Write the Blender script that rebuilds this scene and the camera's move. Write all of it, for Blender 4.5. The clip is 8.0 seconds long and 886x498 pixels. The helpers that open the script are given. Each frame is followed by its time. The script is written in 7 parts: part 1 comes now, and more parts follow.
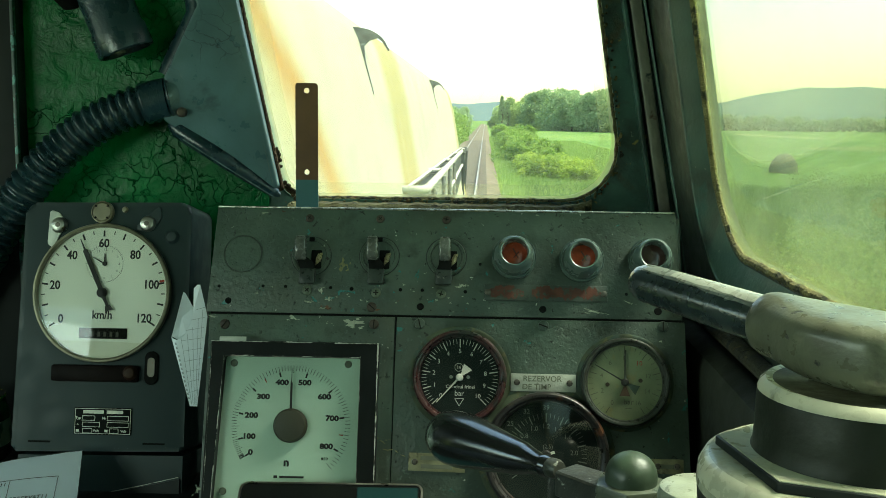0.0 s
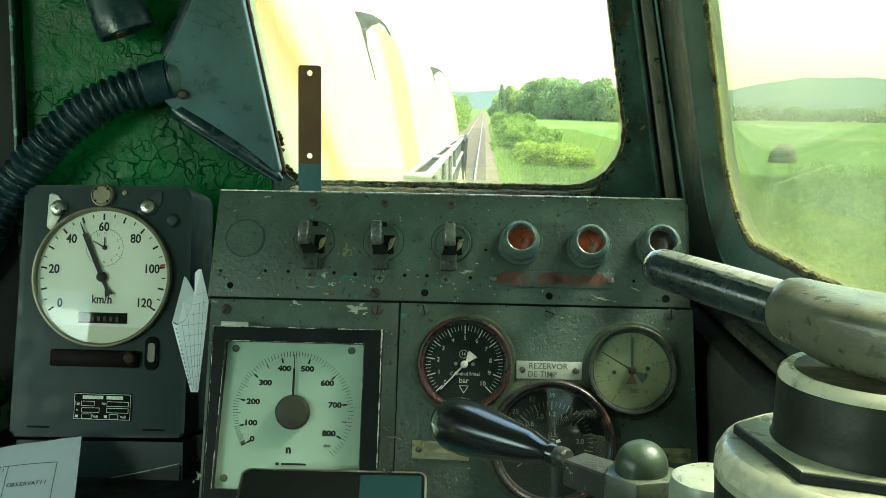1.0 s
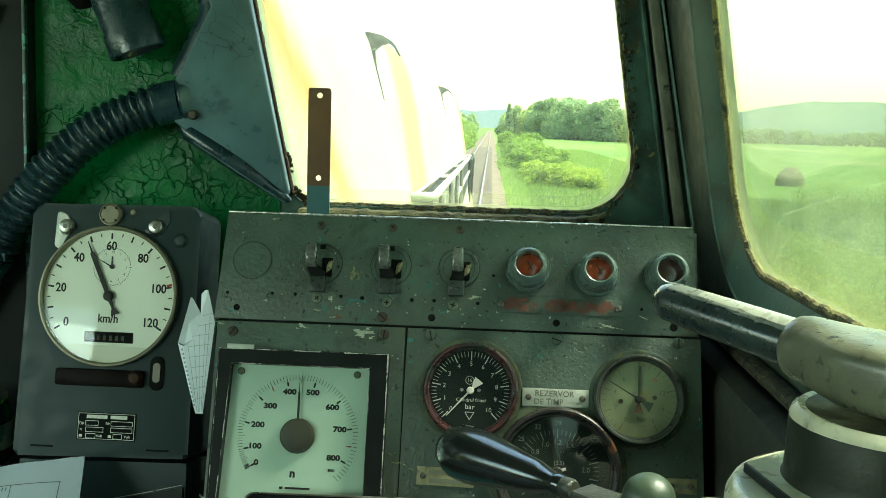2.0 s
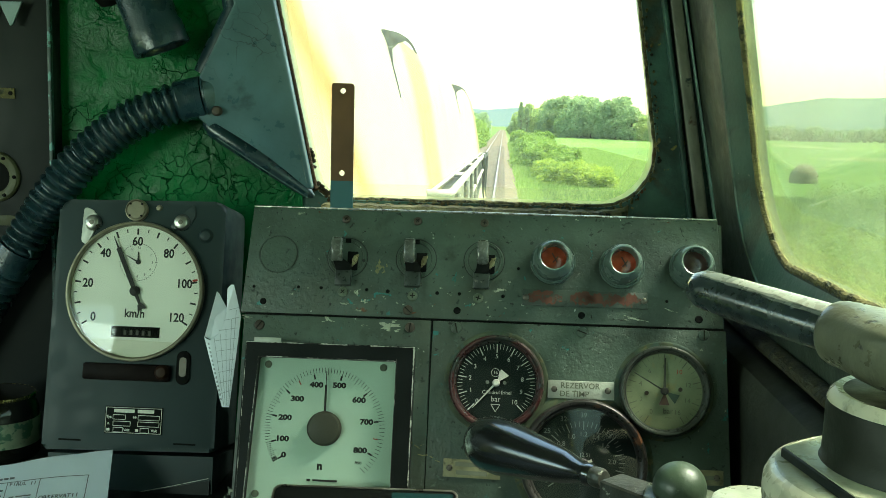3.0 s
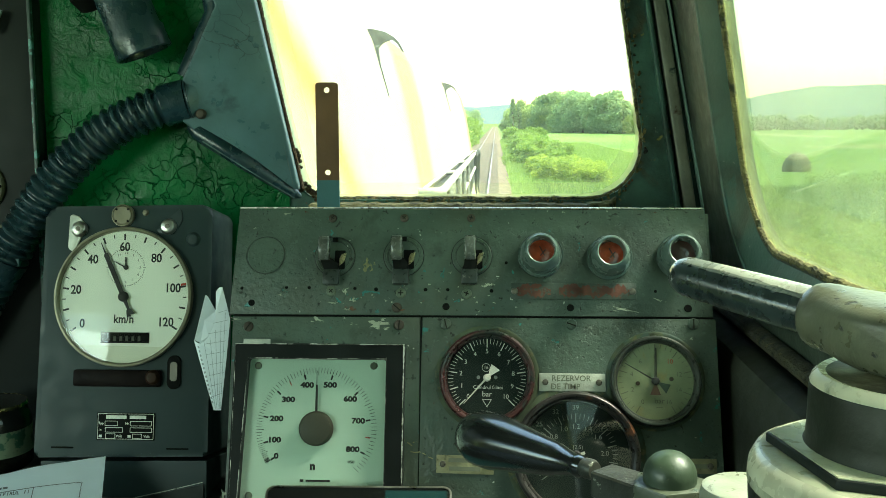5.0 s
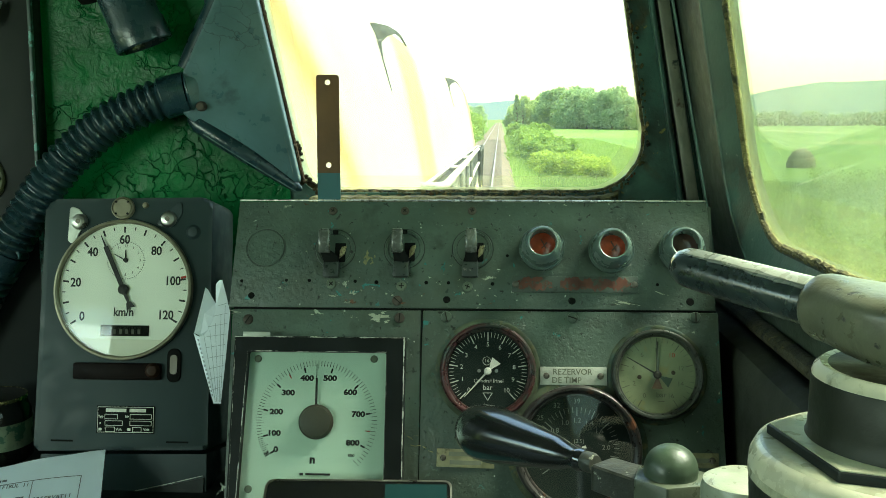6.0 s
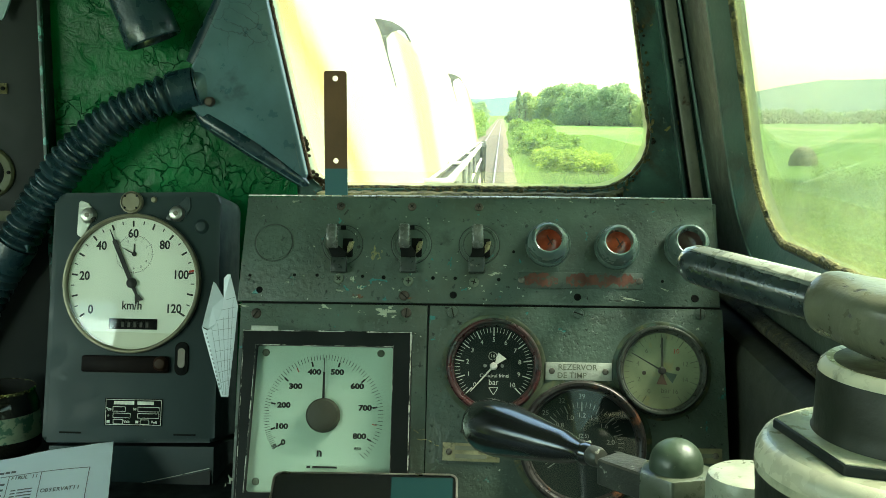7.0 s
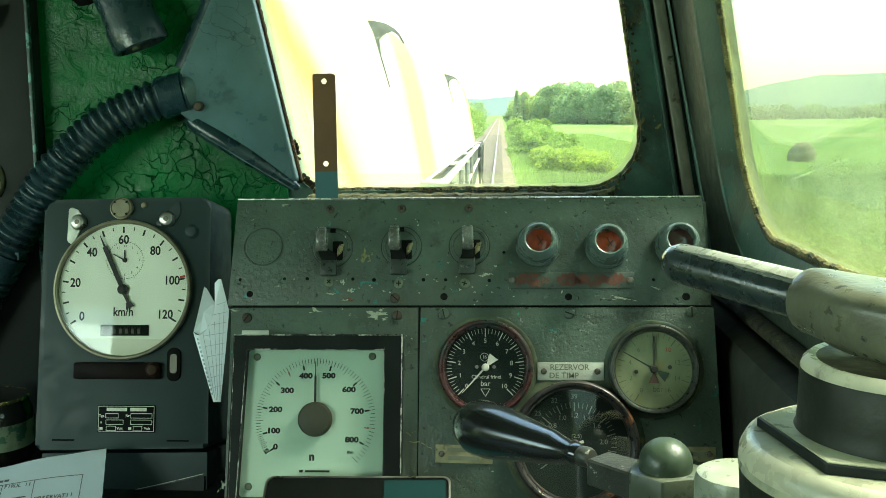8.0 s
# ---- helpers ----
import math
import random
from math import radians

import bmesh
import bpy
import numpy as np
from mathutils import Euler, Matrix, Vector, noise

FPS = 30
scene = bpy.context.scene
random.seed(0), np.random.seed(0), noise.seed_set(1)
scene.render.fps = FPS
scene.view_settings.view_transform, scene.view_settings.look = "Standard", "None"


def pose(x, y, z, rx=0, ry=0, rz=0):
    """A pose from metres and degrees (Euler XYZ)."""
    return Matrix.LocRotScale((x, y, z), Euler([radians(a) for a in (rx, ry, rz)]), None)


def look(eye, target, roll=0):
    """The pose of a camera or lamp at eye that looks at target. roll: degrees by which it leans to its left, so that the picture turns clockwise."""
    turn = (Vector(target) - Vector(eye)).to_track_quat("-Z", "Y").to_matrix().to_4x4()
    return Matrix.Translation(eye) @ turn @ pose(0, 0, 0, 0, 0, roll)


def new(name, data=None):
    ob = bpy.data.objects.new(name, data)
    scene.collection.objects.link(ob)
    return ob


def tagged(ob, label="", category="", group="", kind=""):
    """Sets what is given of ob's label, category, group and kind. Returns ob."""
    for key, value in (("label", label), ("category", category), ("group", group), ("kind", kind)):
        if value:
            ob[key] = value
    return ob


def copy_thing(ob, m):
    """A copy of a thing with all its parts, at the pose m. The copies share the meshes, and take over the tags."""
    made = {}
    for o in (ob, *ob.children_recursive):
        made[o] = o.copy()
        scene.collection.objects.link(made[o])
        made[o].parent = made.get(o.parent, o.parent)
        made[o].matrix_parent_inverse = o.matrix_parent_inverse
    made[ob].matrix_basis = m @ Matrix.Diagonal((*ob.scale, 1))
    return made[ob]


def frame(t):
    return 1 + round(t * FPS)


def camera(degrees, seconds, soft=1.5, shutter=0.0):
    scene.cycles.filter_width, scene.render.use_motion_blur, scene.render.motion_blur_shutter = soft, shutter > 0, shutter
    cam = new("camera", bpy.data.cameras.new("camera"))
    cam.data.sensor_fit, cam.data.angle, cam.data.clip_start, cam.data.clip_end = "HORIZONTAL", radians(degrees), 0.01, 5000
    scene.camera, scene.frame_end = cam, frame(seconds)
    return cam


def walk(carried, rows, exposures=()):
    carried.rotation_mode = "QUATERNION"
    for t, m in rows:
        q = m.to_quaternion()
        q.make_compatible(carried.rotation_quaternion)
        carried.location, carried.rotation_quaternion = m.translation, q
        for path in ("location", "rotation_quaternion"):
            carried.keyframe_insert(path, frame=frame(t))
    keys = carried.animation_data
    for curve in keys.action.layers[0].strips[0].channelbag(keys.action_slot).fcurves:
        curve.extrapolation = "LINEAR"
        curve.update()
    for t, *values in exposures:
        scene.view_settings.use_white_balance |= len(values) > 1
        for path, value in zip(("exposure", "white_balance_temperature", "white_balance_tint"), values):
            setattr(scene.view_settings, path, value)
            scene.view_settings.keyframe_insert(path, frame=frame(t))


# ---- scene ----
cam = camera(47.07, 8.0, soft=0.65)
PATH = [
    (0, 1.1194, -0.0140, 3.0087, 82.704, -0.645, 2.357),
    (0.5, 1.1160, -0.0040, 3.0048, 82.336, -1.645, 2.362),
    (1, 1.1117, 0.0018, 3.0033, 82.031, -0.970, 2.330),
    (1.5, 1.1098, 0.0086, 3.0065, 82.546, -1.117, 2.559),
    (1.7, 1.1101, 0.0072, 3.0104, 82.810, -1.722, 2.575),
    (2.25, 1.1064, 0.0030, 3.0108, 83.120, -1.760, 2.800),
    (2.8, 1.1023, -0.0013, 3.0092, 83.186, -1.589, 3.068),
    (3, 1.0949, -0.0014, 3.0045, 82.967, -1.450, 3.403),
    (3.5, 1.1000, -0.0000, 3.0000, 82.701, -0.733, 3.815),
    (4, 1.1106, 0.0032, 3.0030, 82.873, 0.489, 3.287),
    (4.5, 1.1044, 0.0009, 3.0029, 82.804, 0.021, 3.012),
    (5.8, 1.1061, 0.0021, 2.9975, 83.110, 0.466, 2.870),
    (6, 1.1075, 0.0070, 2.9972, 82.668, 0.117, 3.183),
    (6.5, 1.1045, 0.0029, 2.9990, 82.479, -0.121, 3.289),
    (7, 1.1018, -0.0023, 2.9981, 82.438, -0.205, 3.300),
    (7.5, 1.1056, -0.0021, 2.9985, 82.471, 0.125, 3.251),
    (8, 1.1130, 0.0014, 2.9987, 82.472, 0.651, 3.197),
]
EV = 2.35
walk(cam, [(t, pose(x, y, z, rx, ry, rz)) for t, x, y, z, rx, ry, rz in PATH],
     exposures=[(t, EV + e, 7150, -12) for t, e in ((0.0, -0.52), (0.6, -0.26), (1.2, -0.04), (1.5, 0.02), (2.8, -0.14), (3.0, -0.08), (3.5, 0.0), (4.0, 0.05), (4.5, 0.06), (6.0, -0.01), (6.5, 0.07), (7.0, 0.1), (8.0, 0.09))])

# ---- daylight ----
SUN_EL, SUN_AZ = 55.0, 80.0    # azimuth clockwise from ahead (+y)
world = bpy.data.worlds.new("daylight")
scene.world = world
world.use_nodes = True
wn = world.node_tree.nodes
sky = wn.new("ShaderNodeTexSky")
sky.sky_type = "NISHITA"
sky.sun_disc = False
sky.sun_elevation = radians(SUN_EL)
sky.sun_rotation = radians(SUN_AZ)
sky.dust_density = 1.5
sky.air_density = 1.2
world.node_tree.links.new(sky.outputs[0], wn["Background"].inputs[0])
wn["Background"].inputs[1].default_value = 0.15
sun = new("sun", bpy.data.lights.new("sun", "SUN"))
sun.data.energy = 2.3
sun.data.angle = radians(22.0)
sun.data.color = (1.0, 0.97, 0.92)
az, el = radians(SUN_AZ), radians(SUN_EL)


def window_light(name, centre, target, size_x, size_y, watts):
    """Added fill lamp for sky light at unseen windows behind or beside the driver."""
    lamp = new(name, bpy.data.lights.new(name, "AREA"))
    lamp.data.shape = "RECTANGLE"
    lamp.data.size, lamp.data.size_y, lamp.data.energy = size_x, size_y, watts
    lamp.data.color = (0.83, 1.0, 0.97)
    lamp.matrix_world = look(centre, target)


window_light("window_fill_rear", (-0.79, -0.94, 3.0), (0.6, 1.2, 2.7), 1.05, 0.56, 3.9)
window_light("window_fill_left", (-1.30, 0.2, 3.15), (0.4, 0.9, 2.8), 1.5, 0.6, 0.3)
sun.matrix_world = look((0, 0, 30), (-math.sin(az) * math.cos(el), -math.cos(az) * math.cos(el), 30 - math.sin(el)))

# ---- materials ----
def ramp(nt, fac, stops):
    r = nt.nodes.new("ShaderNodeValToRGB")
    els = r.color_ramp.elements
    while len(els) < len(stops):
        els.new(0.5)
    for e, (p, c) in zip(els, stops):
        e.position = p
        e.color = (*c, 1) if len(c) == 3 else c
    nt.links.new(fac, r.inputs[0])
    return r.outputs[0]


def noise_tex(nt, vec, scale, detail=4.0, rough=0.55, distort=0.0):
    n = nt.nodes.new("ShaderNodeTexNoise")
    n.inputs["Scale"].default_value = scale
    n.inputs["Detail"].default_value = detail
    n.inputs["Roughness"].default_value = rough
    n.inputs["Distortion"].default_value = distort
    nt.links.new(vec, n.inputs["Vector"])
    return n.outputs[0]


def mixc(nt, fac, a, b):
    m = nt.nodes.new("ShaderNodeMix")
    m.data_type = "RGBA"
    for sock, v in ((m.inputs[0], fac), (m.inputs[6], a), (m.inputs[7], b)):
        if isinstance(v, (int, float)):
            sock.default_value = v
        elif isinstance(v, tuple):
            sock.default_value = (*v, 1) if len(v) == 3 else v
        else:
            nt.links.new(v, sock)
    return m.outputs[2]


def math_node(nt, op, a, b):
    m = nt.nodes.new("ShaderNodeMath")
    m.operation = op
    for sock, v in zip(m.inputs, (a, b)):
        if isinstance(v, (int, float)):
            sock.default_value = v
        else:
            nt.links.new(v, sock)
    return m.outputs[0]


def material(name):
    m = bpy.data.materials.new(name)
    m.use_nodes = True
    nt = m.node_tree
    b = nt.nodes["Principled BSDF"]
    g = nt.nodes.new("ShaderNodeNewGeometry")
    return m, nt, b, g.outputs["Position"]


def surface(name, base, rough=0.5, metal=0.0, vary=0.18, vary_scale=9.0, grain=220.0, bump=0.15,
            chips=(), cracks=None, rough_vary=0.12, spec=0.5, bump_scale=0.002, coat=0.0, patchy=0.42, crack_dark=0.45, crack_wide=0.06):
    """Painted, metallic or plastic surface: two scales of tone, chips of other colours, cracks, fine relief.
    chips: rows of (colour, scale, threshold, softness). cracks: (scale, depth)."""
    m, nt, b, pos = material(name)
    big = noise_tex(nt, pos, vary_scale, 5)
    lo = tuple(c * (1 - vary) for c in base)
    hi = tuple(min(1.0, c * (1 + vary)) for c in base)
    col = ramp(nt, big, [(0.3, lo), (0.7, hi)])
    fine = noise_tex(nt, pos, grain, 3)
    height = fine
    for i, (c, sc, th, soft) in enumerate(chips):
        off = nt.nodes.new("ShaderNodeVectorMath")
        off.operation = "ADD"
        off.inputs[1].default_value = (3.7 * i + 1.3, 1.9 * i, 5.1 * i)
        nt.links.new(pos, off.inputs[0])
        n = noise_tex(nt, off.outputs[0], sc, 6, 0.6, 0.3)
        f = ramp(nt, n, [(th, (0, 0, 0)), (min(1.0, th + soft), (1, 1, 1))])
        col = mixc(nt, f, col, c)
        height = math_node(nt, "SUBTRACT", height, math_node(nt, "MULTIPLY", f, 0.6))
    if cracks:
        sc, depth = cracks
        warp = nt.nodes.new("ShaderNodeTexNoise")
        warp.inputs["Scale"].default_value = sc * 0.7
        warp.inputs["Detail"].default_value = 4
        nt.links.new(pos, warp.inputs["Vector"])
        add = nt.nodes.new("ShaderNodeMix")
        add.data_type = "RGBA"
        add.blend_type = "LINEAR_LIGHT"
        add.inputs[0].default_value = 0.035
        nt.links.new(pos, add.inputs[6])
        nt.links.new(warp.outputs["Color"], add.inputs[7])
        v = nt.nodes.new("ShaderNodeTexVoronoi")
        v.feature = "DISTANCE_TO_EDGE"
        v.inputs["Scale"].default_value = sc
        nt.links.new(add.outputs[2], v.inputs["Vector"])
        patch = ramp(nt, noise_tex(nt, pos, sc * 0.22, 3), [(patchy, (0, 0, 0)), (patchy + 0.15, (1, 1, 1))])
        edge = ramp(nt, v.outputs["Distance"], [(0.0, (0, 0, 0)), (crack_wide, (1, 1, 1))])
        edge = mixc(nt, patch, (1, 1, 1), edge)
        wrinkle = noise_tex(nt, pos, sc * 0.9, 4, 0.55, 0.6)
        col = mixc(nt, edge, tuple(c * crack_dark for c in base), col)
        height = math_node(nt, "ADD", math_node(nt, "MULTIPLY", height, 0.15),
                           math_node(nt, "ADD", math_node(nt, "MULTIPLY", edge, depth), math_node(nt, "MULTIPLY", wrinkle, depth)))
    nt.links.new(col, b.inputs["Base Color"])
    rv = ramp(nt, noise_tex(nt, pos, vary_scale * 4, 4), [(0.3, (max(0.02, rough - rough_vary),) * 3), (0.7, (min(1, rough + rough_vary),) * 3)])
    nt.links.new(rv, b.inputs["Roughness"])
    b.inputs["Metallic"].default_value = metal
    b.inputs["Specular IOR Level"].default_value = spec
    b.inputs["Coat Weight"].default_value = coat
    b.inputs["Coat Roughness"].default_value = 0.15
    bn = nt.nodes.new("ShaderNodeBump")
    bn.inputs["Strength"].default_value = bump
    bn.inputs["Distance"].default_value = bump_scale
    nt.links.new(height, bn.inputs["Height"])
    nt.links.new(bn.outputs[0], b.inputs["Normal"])
    return m


def clear_glass(name, tint=(1, 1, 1), dirt=None, gloss=0.05, ior=1.45):
    """Thin pane: transparent with a Fresnel reflection; dirt: (amount, colour) of dust that scatters light."""
    m, nt, b, pos = material(name)
    nt.nodes.remove(b)
    out = nt.nodes["Material Output"]
    tr = nt.nodes.new("ShaderNodeBsdfTransparent")
    tr.inputs[0].default_value = (*tint, 1)
    gl = nt.nodes.new("ShaderNodeBsdfGlossy")
    gl.inputs["Roughness"].default_value = gloss
    fr = nt.nodes.new("ShaderNodeFresnel")
    fr.inputs[0].default_value = ior
    mx = nt.nodes.new("ShaderNodeMixShader")
    nt.links.new(fr.outputs[0], mx.inputs[0])
    nt.links.new(tr.outputs[0], mx.inputs[1])
    nt.links.new(gl.outputs[0], mx.inputs[2])
    last = mx.outputs[0]
    if dirt:
        amount, colour = dirt
        d = nt.nodes.new("ShaderNodeBsdfTranslucent")
        d.inputs[0].default_value = (*colour, 1)
        df = nt.nodes.new("ShaderNodeBsdfDiffuse")
        df.inputs[0].default_value = (*colour, 1)
        both = nt.nodes.new("ShaderNodeMixShader")
        both.inputs[0].default_value = 0.5
        nt.links.new(d.outputs[0], both.inputs[1])
        nt.links.new(df.outputs[0], both.inputs[2])
        streak = ramp(nt, noise_tex(nt, pos, 7.0, 6, 0.6, 0.5), [(0.25, (amount * 0.35,) * 3), (0.75, (amount * 1.5,) * 3)])
        speck = ramp(nt, noise_tex(nt, pos, 420.0, 2), [(0.72, (0, 0, 0)), (0.8, (0.16, 0.16, 0.16))])
        f = math_node(nt, "ADD", streak, speck)
        m2 = nt.nodes.new("ShaderNodeMixShader")
        nt.links.new(f, m2.inputs[0])
        nt.links.new(last, m2.inputs[1])
        nt.links.new(both.outputs[0], m2.inputs[2])
        last = m2.outputs[0]
    nt.links.new(last, out.inputs[0])
    return m


def leafy(name, base, dark, scale=1.2):
    m, nt, b, pos = material(name)
    rnd = nt.nodes.new("ShaderNodeNewGeometry").outputs["Random Per Island"]
    n = noise_tex(nt, pos, scale, 4)
    col = ramp(nt, math_node(nt, "ADD", math_node(nt, "MULTIPLY", n, 0.6), math_node(nt, "MULTIPLY", rnd, 0.4)), [(0.25, dark), (0.75, base)])
    nt.links.new(col, b.inputs["Base Color"])
    b.inputs["Roughness"].default_value = 0.55
    b.inputs["Specular IOR Level"].default_value = 0.1
    tl = nt.nodes.new("ShaderNodeBsdfTranslucent")
    nt.links.new(col, tl.inputs[0])
    mx = nt.nodes.new("ShaderNodeMixShader")
    mx.inputs[0].default_value = 0.5
    nt.links.new(b.outputs[0], mx.inputs[1])
    nt.links.new(tl.outputs[0], mx.inputs[2])
    nt.links.new(mx.outputs[0], nt.nodes["Material Output"].inputs[0])
    return m


WHITE_CHIP, TEAL_CHIP, RUST = (0.42, 0.45, 0.38), (0.03, 0.16, 0.15), (0.13, 0.045, 0.02)
M_PANEL = surface("grey_green_panel_paint", (0.062, 0.089, 0.070), 0.42, spec=0.4, vary=0.36, vary_scale=12, grain=170, bump=0.45,
                  chips=[((0.064, 0.079, 0.056), 7, 0.50, 0.22), ((0.040, 0.052, 0.040), 22, 0.58, 0.14), ((0.072, 0.104, 0.082), 160, 0.60, 0.06), ((0.024, 0.036, 0.03), 130, 0.64, 0.04), (WHITE_CHIP, 95, 0.70, 0.015), (TEAL_CHIP, 60, 0.665, 0.02), (RUST, 34, 0.68, 0.05), ((0.016, 0.02, 0.016), 110, 0.655, 0.03)])
M_BOX = surface("grey_instrument_paint", (0.027, 0.043, 0.043), 0.45, vary=0.14, grain=500, bump=0.04, spec=0.22,
                chips=[((0.05, 0.2, 0.19), 38, 0.76, 0.03), ((0.02, 0.022, 0.02), 60, 0.75, 0.06)])
M_GREEN = surface("crazed_green_wall_paint", (0.006, 0.135, 0.035), 0.36, spec=0.2, vary=0.45, vary_scale=7, cracks=(42.0, 1.0), patchy=0.47, crack_dark=0.6, crack_wide=0.04, bump=1.0,
                  bump_scale=0.004, chips=[((0.03, 0.035, 0.03), 26, 0.72, 0.05)])
M_POST = surface("teal_green_post_paint", (0.046, 0.112, 0.088), 0.4, vary=0.5, vary_scale=14, grain=200, bump=0.4,
                 chips=[((0.012, 0.017, 0.012), 9, 0.50, 0.2), ((0.05, 0.05, 0.025), 22, 0.58, 0.14), ((0.22, 0.2, 0.05), 52, 0.665, 0.04), (RUST, 44, 0.69, 0.04), ((0.10, 0.15, 0.12), 130, 0.66, 0.04)])
M_TEAL = surface("teal_duct_paint", (0.082, 0.155, 0.175), 0.36, vary=0.3, vary_scale=12, cracks=(30.0, 0.3), patchy=0.51, crack_dark=0.12, crack_wide=0.03, bump=0.6, bump_scale=0.002,
                 chips=[((0.010, 0.016, 0.018), 34, 0.69, 0.03), ((0.012, 0.02, 0.022), 11, 0.6, 0.14), ((0.1, 0.15, 0.15), 90, 0.73, 0.03)])
M_RUBBER = surface("dark_teal_hose_rubber", (0.014, 0.037, 0.045), 0.28, vary=0.3, grain=260, bump=0.2, spec=0.6,
                   chips=[((0.09, 0.14, 0.14), 70, 0.72, 0.05)])
M_DARK = surface("dark_cabinet_paint", (0.012, 0.016, 0.015), 0.5, spec=0.25, grain=400, bump=0.06, chips=[((0.05, 0.2, 0.18), 34, 0.76, 0.03)])
M_BLACK = surface("black_bakelite", (0.006, 0.007, 0.007), 0.2, vary=0.2, grain=90, bump=0.03, spec=1.0, coat=1.0, rough_vary=0.06)
M_BLACKMATT = surface("matt_black", (0.006, 0.007, 0.006), 0.7, spec=0.08)
M_STEEL = surface("worn_bare_steel", (0.42, 0.42, 0.38), 0.34, 1.0, vary=0.25, grain=180, bump=0.2)
M_LEVER = surface("worn_black_lever", (0.030, 0.040, 0.034), 0.34, vary=0.4, vary_scale=60, grain=200, bump=0.2, chips=[((0.16, 0.16, 0.13), 80, 0.66, 0.06)])
M_BRASS = surface("brassy_catch", (0.34, 0.3, 0.17), 0.32, 0.6, vary=0.4, vary_scale=150)
M_SCREW = surface("dull_screw_metal", (0.13, 0.12, 0.1), 0.45, 0.7, vary=0.3, grain=500, chips=[(RUST, 120, 0.62, 0.1)])
M_DULLSCREW = surface("dull_green_screw", (0.10, 0.125, 0.085), 0.6, vary=0.3, vary_scale=200)
M_PLATEOLD = surface("yellowed_stamped_plate", (0.22, 0.21, 0.12), 0.5, 0.2, vary=0.4, vary_scale=50, grain=260, bump=0.4, chips=[((0.08, 0.075, 0.04), 70, 0.58, 0.08)])
M_SLOT = surface("grimy_screw_slot", (0.018, 0.018, 0.014), 0.8, spec=0.1)
M_RUSTSCREW = surface("rusty_screw_metal", (0.062, 0.05, 0.038), 0.6, 0.4, vary=0.4, grain=400)
# for the valve's upper faces: light from above is put into the pale colour
M_LITENAMEL = surface("worn_enamel_lit_pale", (0.44, 0.45, 0.31), 0.34, vary=0.35, vary_scale=16, grain=160, bump=0.3, coat=0.15,
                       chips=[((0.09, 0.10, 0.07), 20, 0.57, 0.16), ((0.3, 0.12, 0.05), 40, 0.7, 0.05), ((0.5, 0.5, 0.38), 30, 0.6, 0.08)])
M_WORNCREAM = surface("cream_undercoat_worn_through", (0.30, 0.33, 0.25), 0.35, vary=0.25, vary_scale=40, grain=160, bump=0.3, chips=[((0.1, 0.11, 0.085), 44, 0.6, 0.06)])
M_VALVEDARK = surface("olive_grey_valve_paint", (0.066, 0.08, 0.052), 0.36, coat=0.08, vary=0.25, vary_scale=18, grain=240, bump=0.15, spec=0.6,
                      chips=[((0.02, 0.024, 0.019), 30, 0.60, 0.1), ((0.26, 0.27, 0.2), 60, 0.70, 0.04)])
M_DIAL = surface("aged_white_dial", (0.86, 0.9, 0.78), 0.5, vary=0.05, vary_scale=14, bump=0.02, chips=[((0.6, 0.62, 0.5), 30, 0.66, 0.2)])
M_DIALGREEN = surface("greenish_white_dial", (0.5, 0.66, 0.53), 0.5, vary=0.06, vary_scale=14, bump=0.02)
M_DIALOLD = surface("yellowed_dial", (0.25, 0.285, 0.18), 0.5, vary=0.2, vary_scale=30, bump=0.02, chips=[((0.30, 0.25, 0.10), 36, 0.60, 0.14), ((0.07, 0.07, 0.035), 60, 0.70, 0.05)])
M_DIALBLACK = surface("black_dial", (0.015, 0.024, 0.021), 0.6, spec=0.15, vary=0.2, bump=0.03)
M_WHITEINK = surface("white_scale_ink", (0.7, 0.72, 0.64), 0.6, vary=0.08, bump=0.0)
M_BLACKINK = surface("black_scale_ink", (0.012, 0.014, 0.012), 0.6, vary=0.1, bump=0.0)
M_FADEDINK = surface("faded_scale_ink", (0.12, 0.13, 0.09), 0.6, vary=0.3, vary_scale=60, bump=0.0)
M_REDINK = surface("red_scale_ink", (0.45, 0.05, 0.03), 0.6, bump=0.0)
M_BRASSRIM = surface("dull_brass_rim", (0.20, 0.185, 0.125), 0.42, 0.5, vary=0.25, vary_scale=40, chips=[((0.06, 0.06, 0.05), 60, 0.68, 0.1)])
M_REDRIM = surface("dark_red_gauge_rim", (0.042, 0.012, 0.012), 0.32, vary=0.35, vary_scale=30, chips=[((0.02, 0.025, 0.021), 34, 0.5, 0.1)], coat=0.3)
M_GREYRIM = surface("grey_metal_gauge_rim", (0.065, 0.073, 0.062), 0.34, 0.5, vary=0.3, vary_scale=40, chips=[((0.03, 0.035, 0.03), 60, 0.64, 0.08), ((0.12, 0.05, 0.03), 40, 0.72, 0.05)])
M_DARKRIM = surface("black_copper_worn_rim", (0.03, 0.028, 0.026), 0.34, 0.2, vary=0.3, vary_scale=40, chips=[((0.22, 0.09, 0.045), 34, 0.6, 0.08)], coat=0.2)
M_DIMINK = surface("dim_white_ink", (0.2, 0.22, 0.2), 0.6, vary=0.2, vary_scale=80, bump=0.0)
M_LAMPRIM = surface("grey_green_lamp_bezel", (0.085, 0.125, 0.108), 0.26, vary=0.12, chips=[((0.05, 0.06, 0.05), 80, 0.73, 0.05)], coat=0.2)
M_REDPLATE = surface("worn_red_label_strip", (0.042, 0.06, 0.048), 0.5, vary=0.25, vary_scale=60, chips=[((0.03, 0.04, 0.032), 120, 0.55, 0.05)])
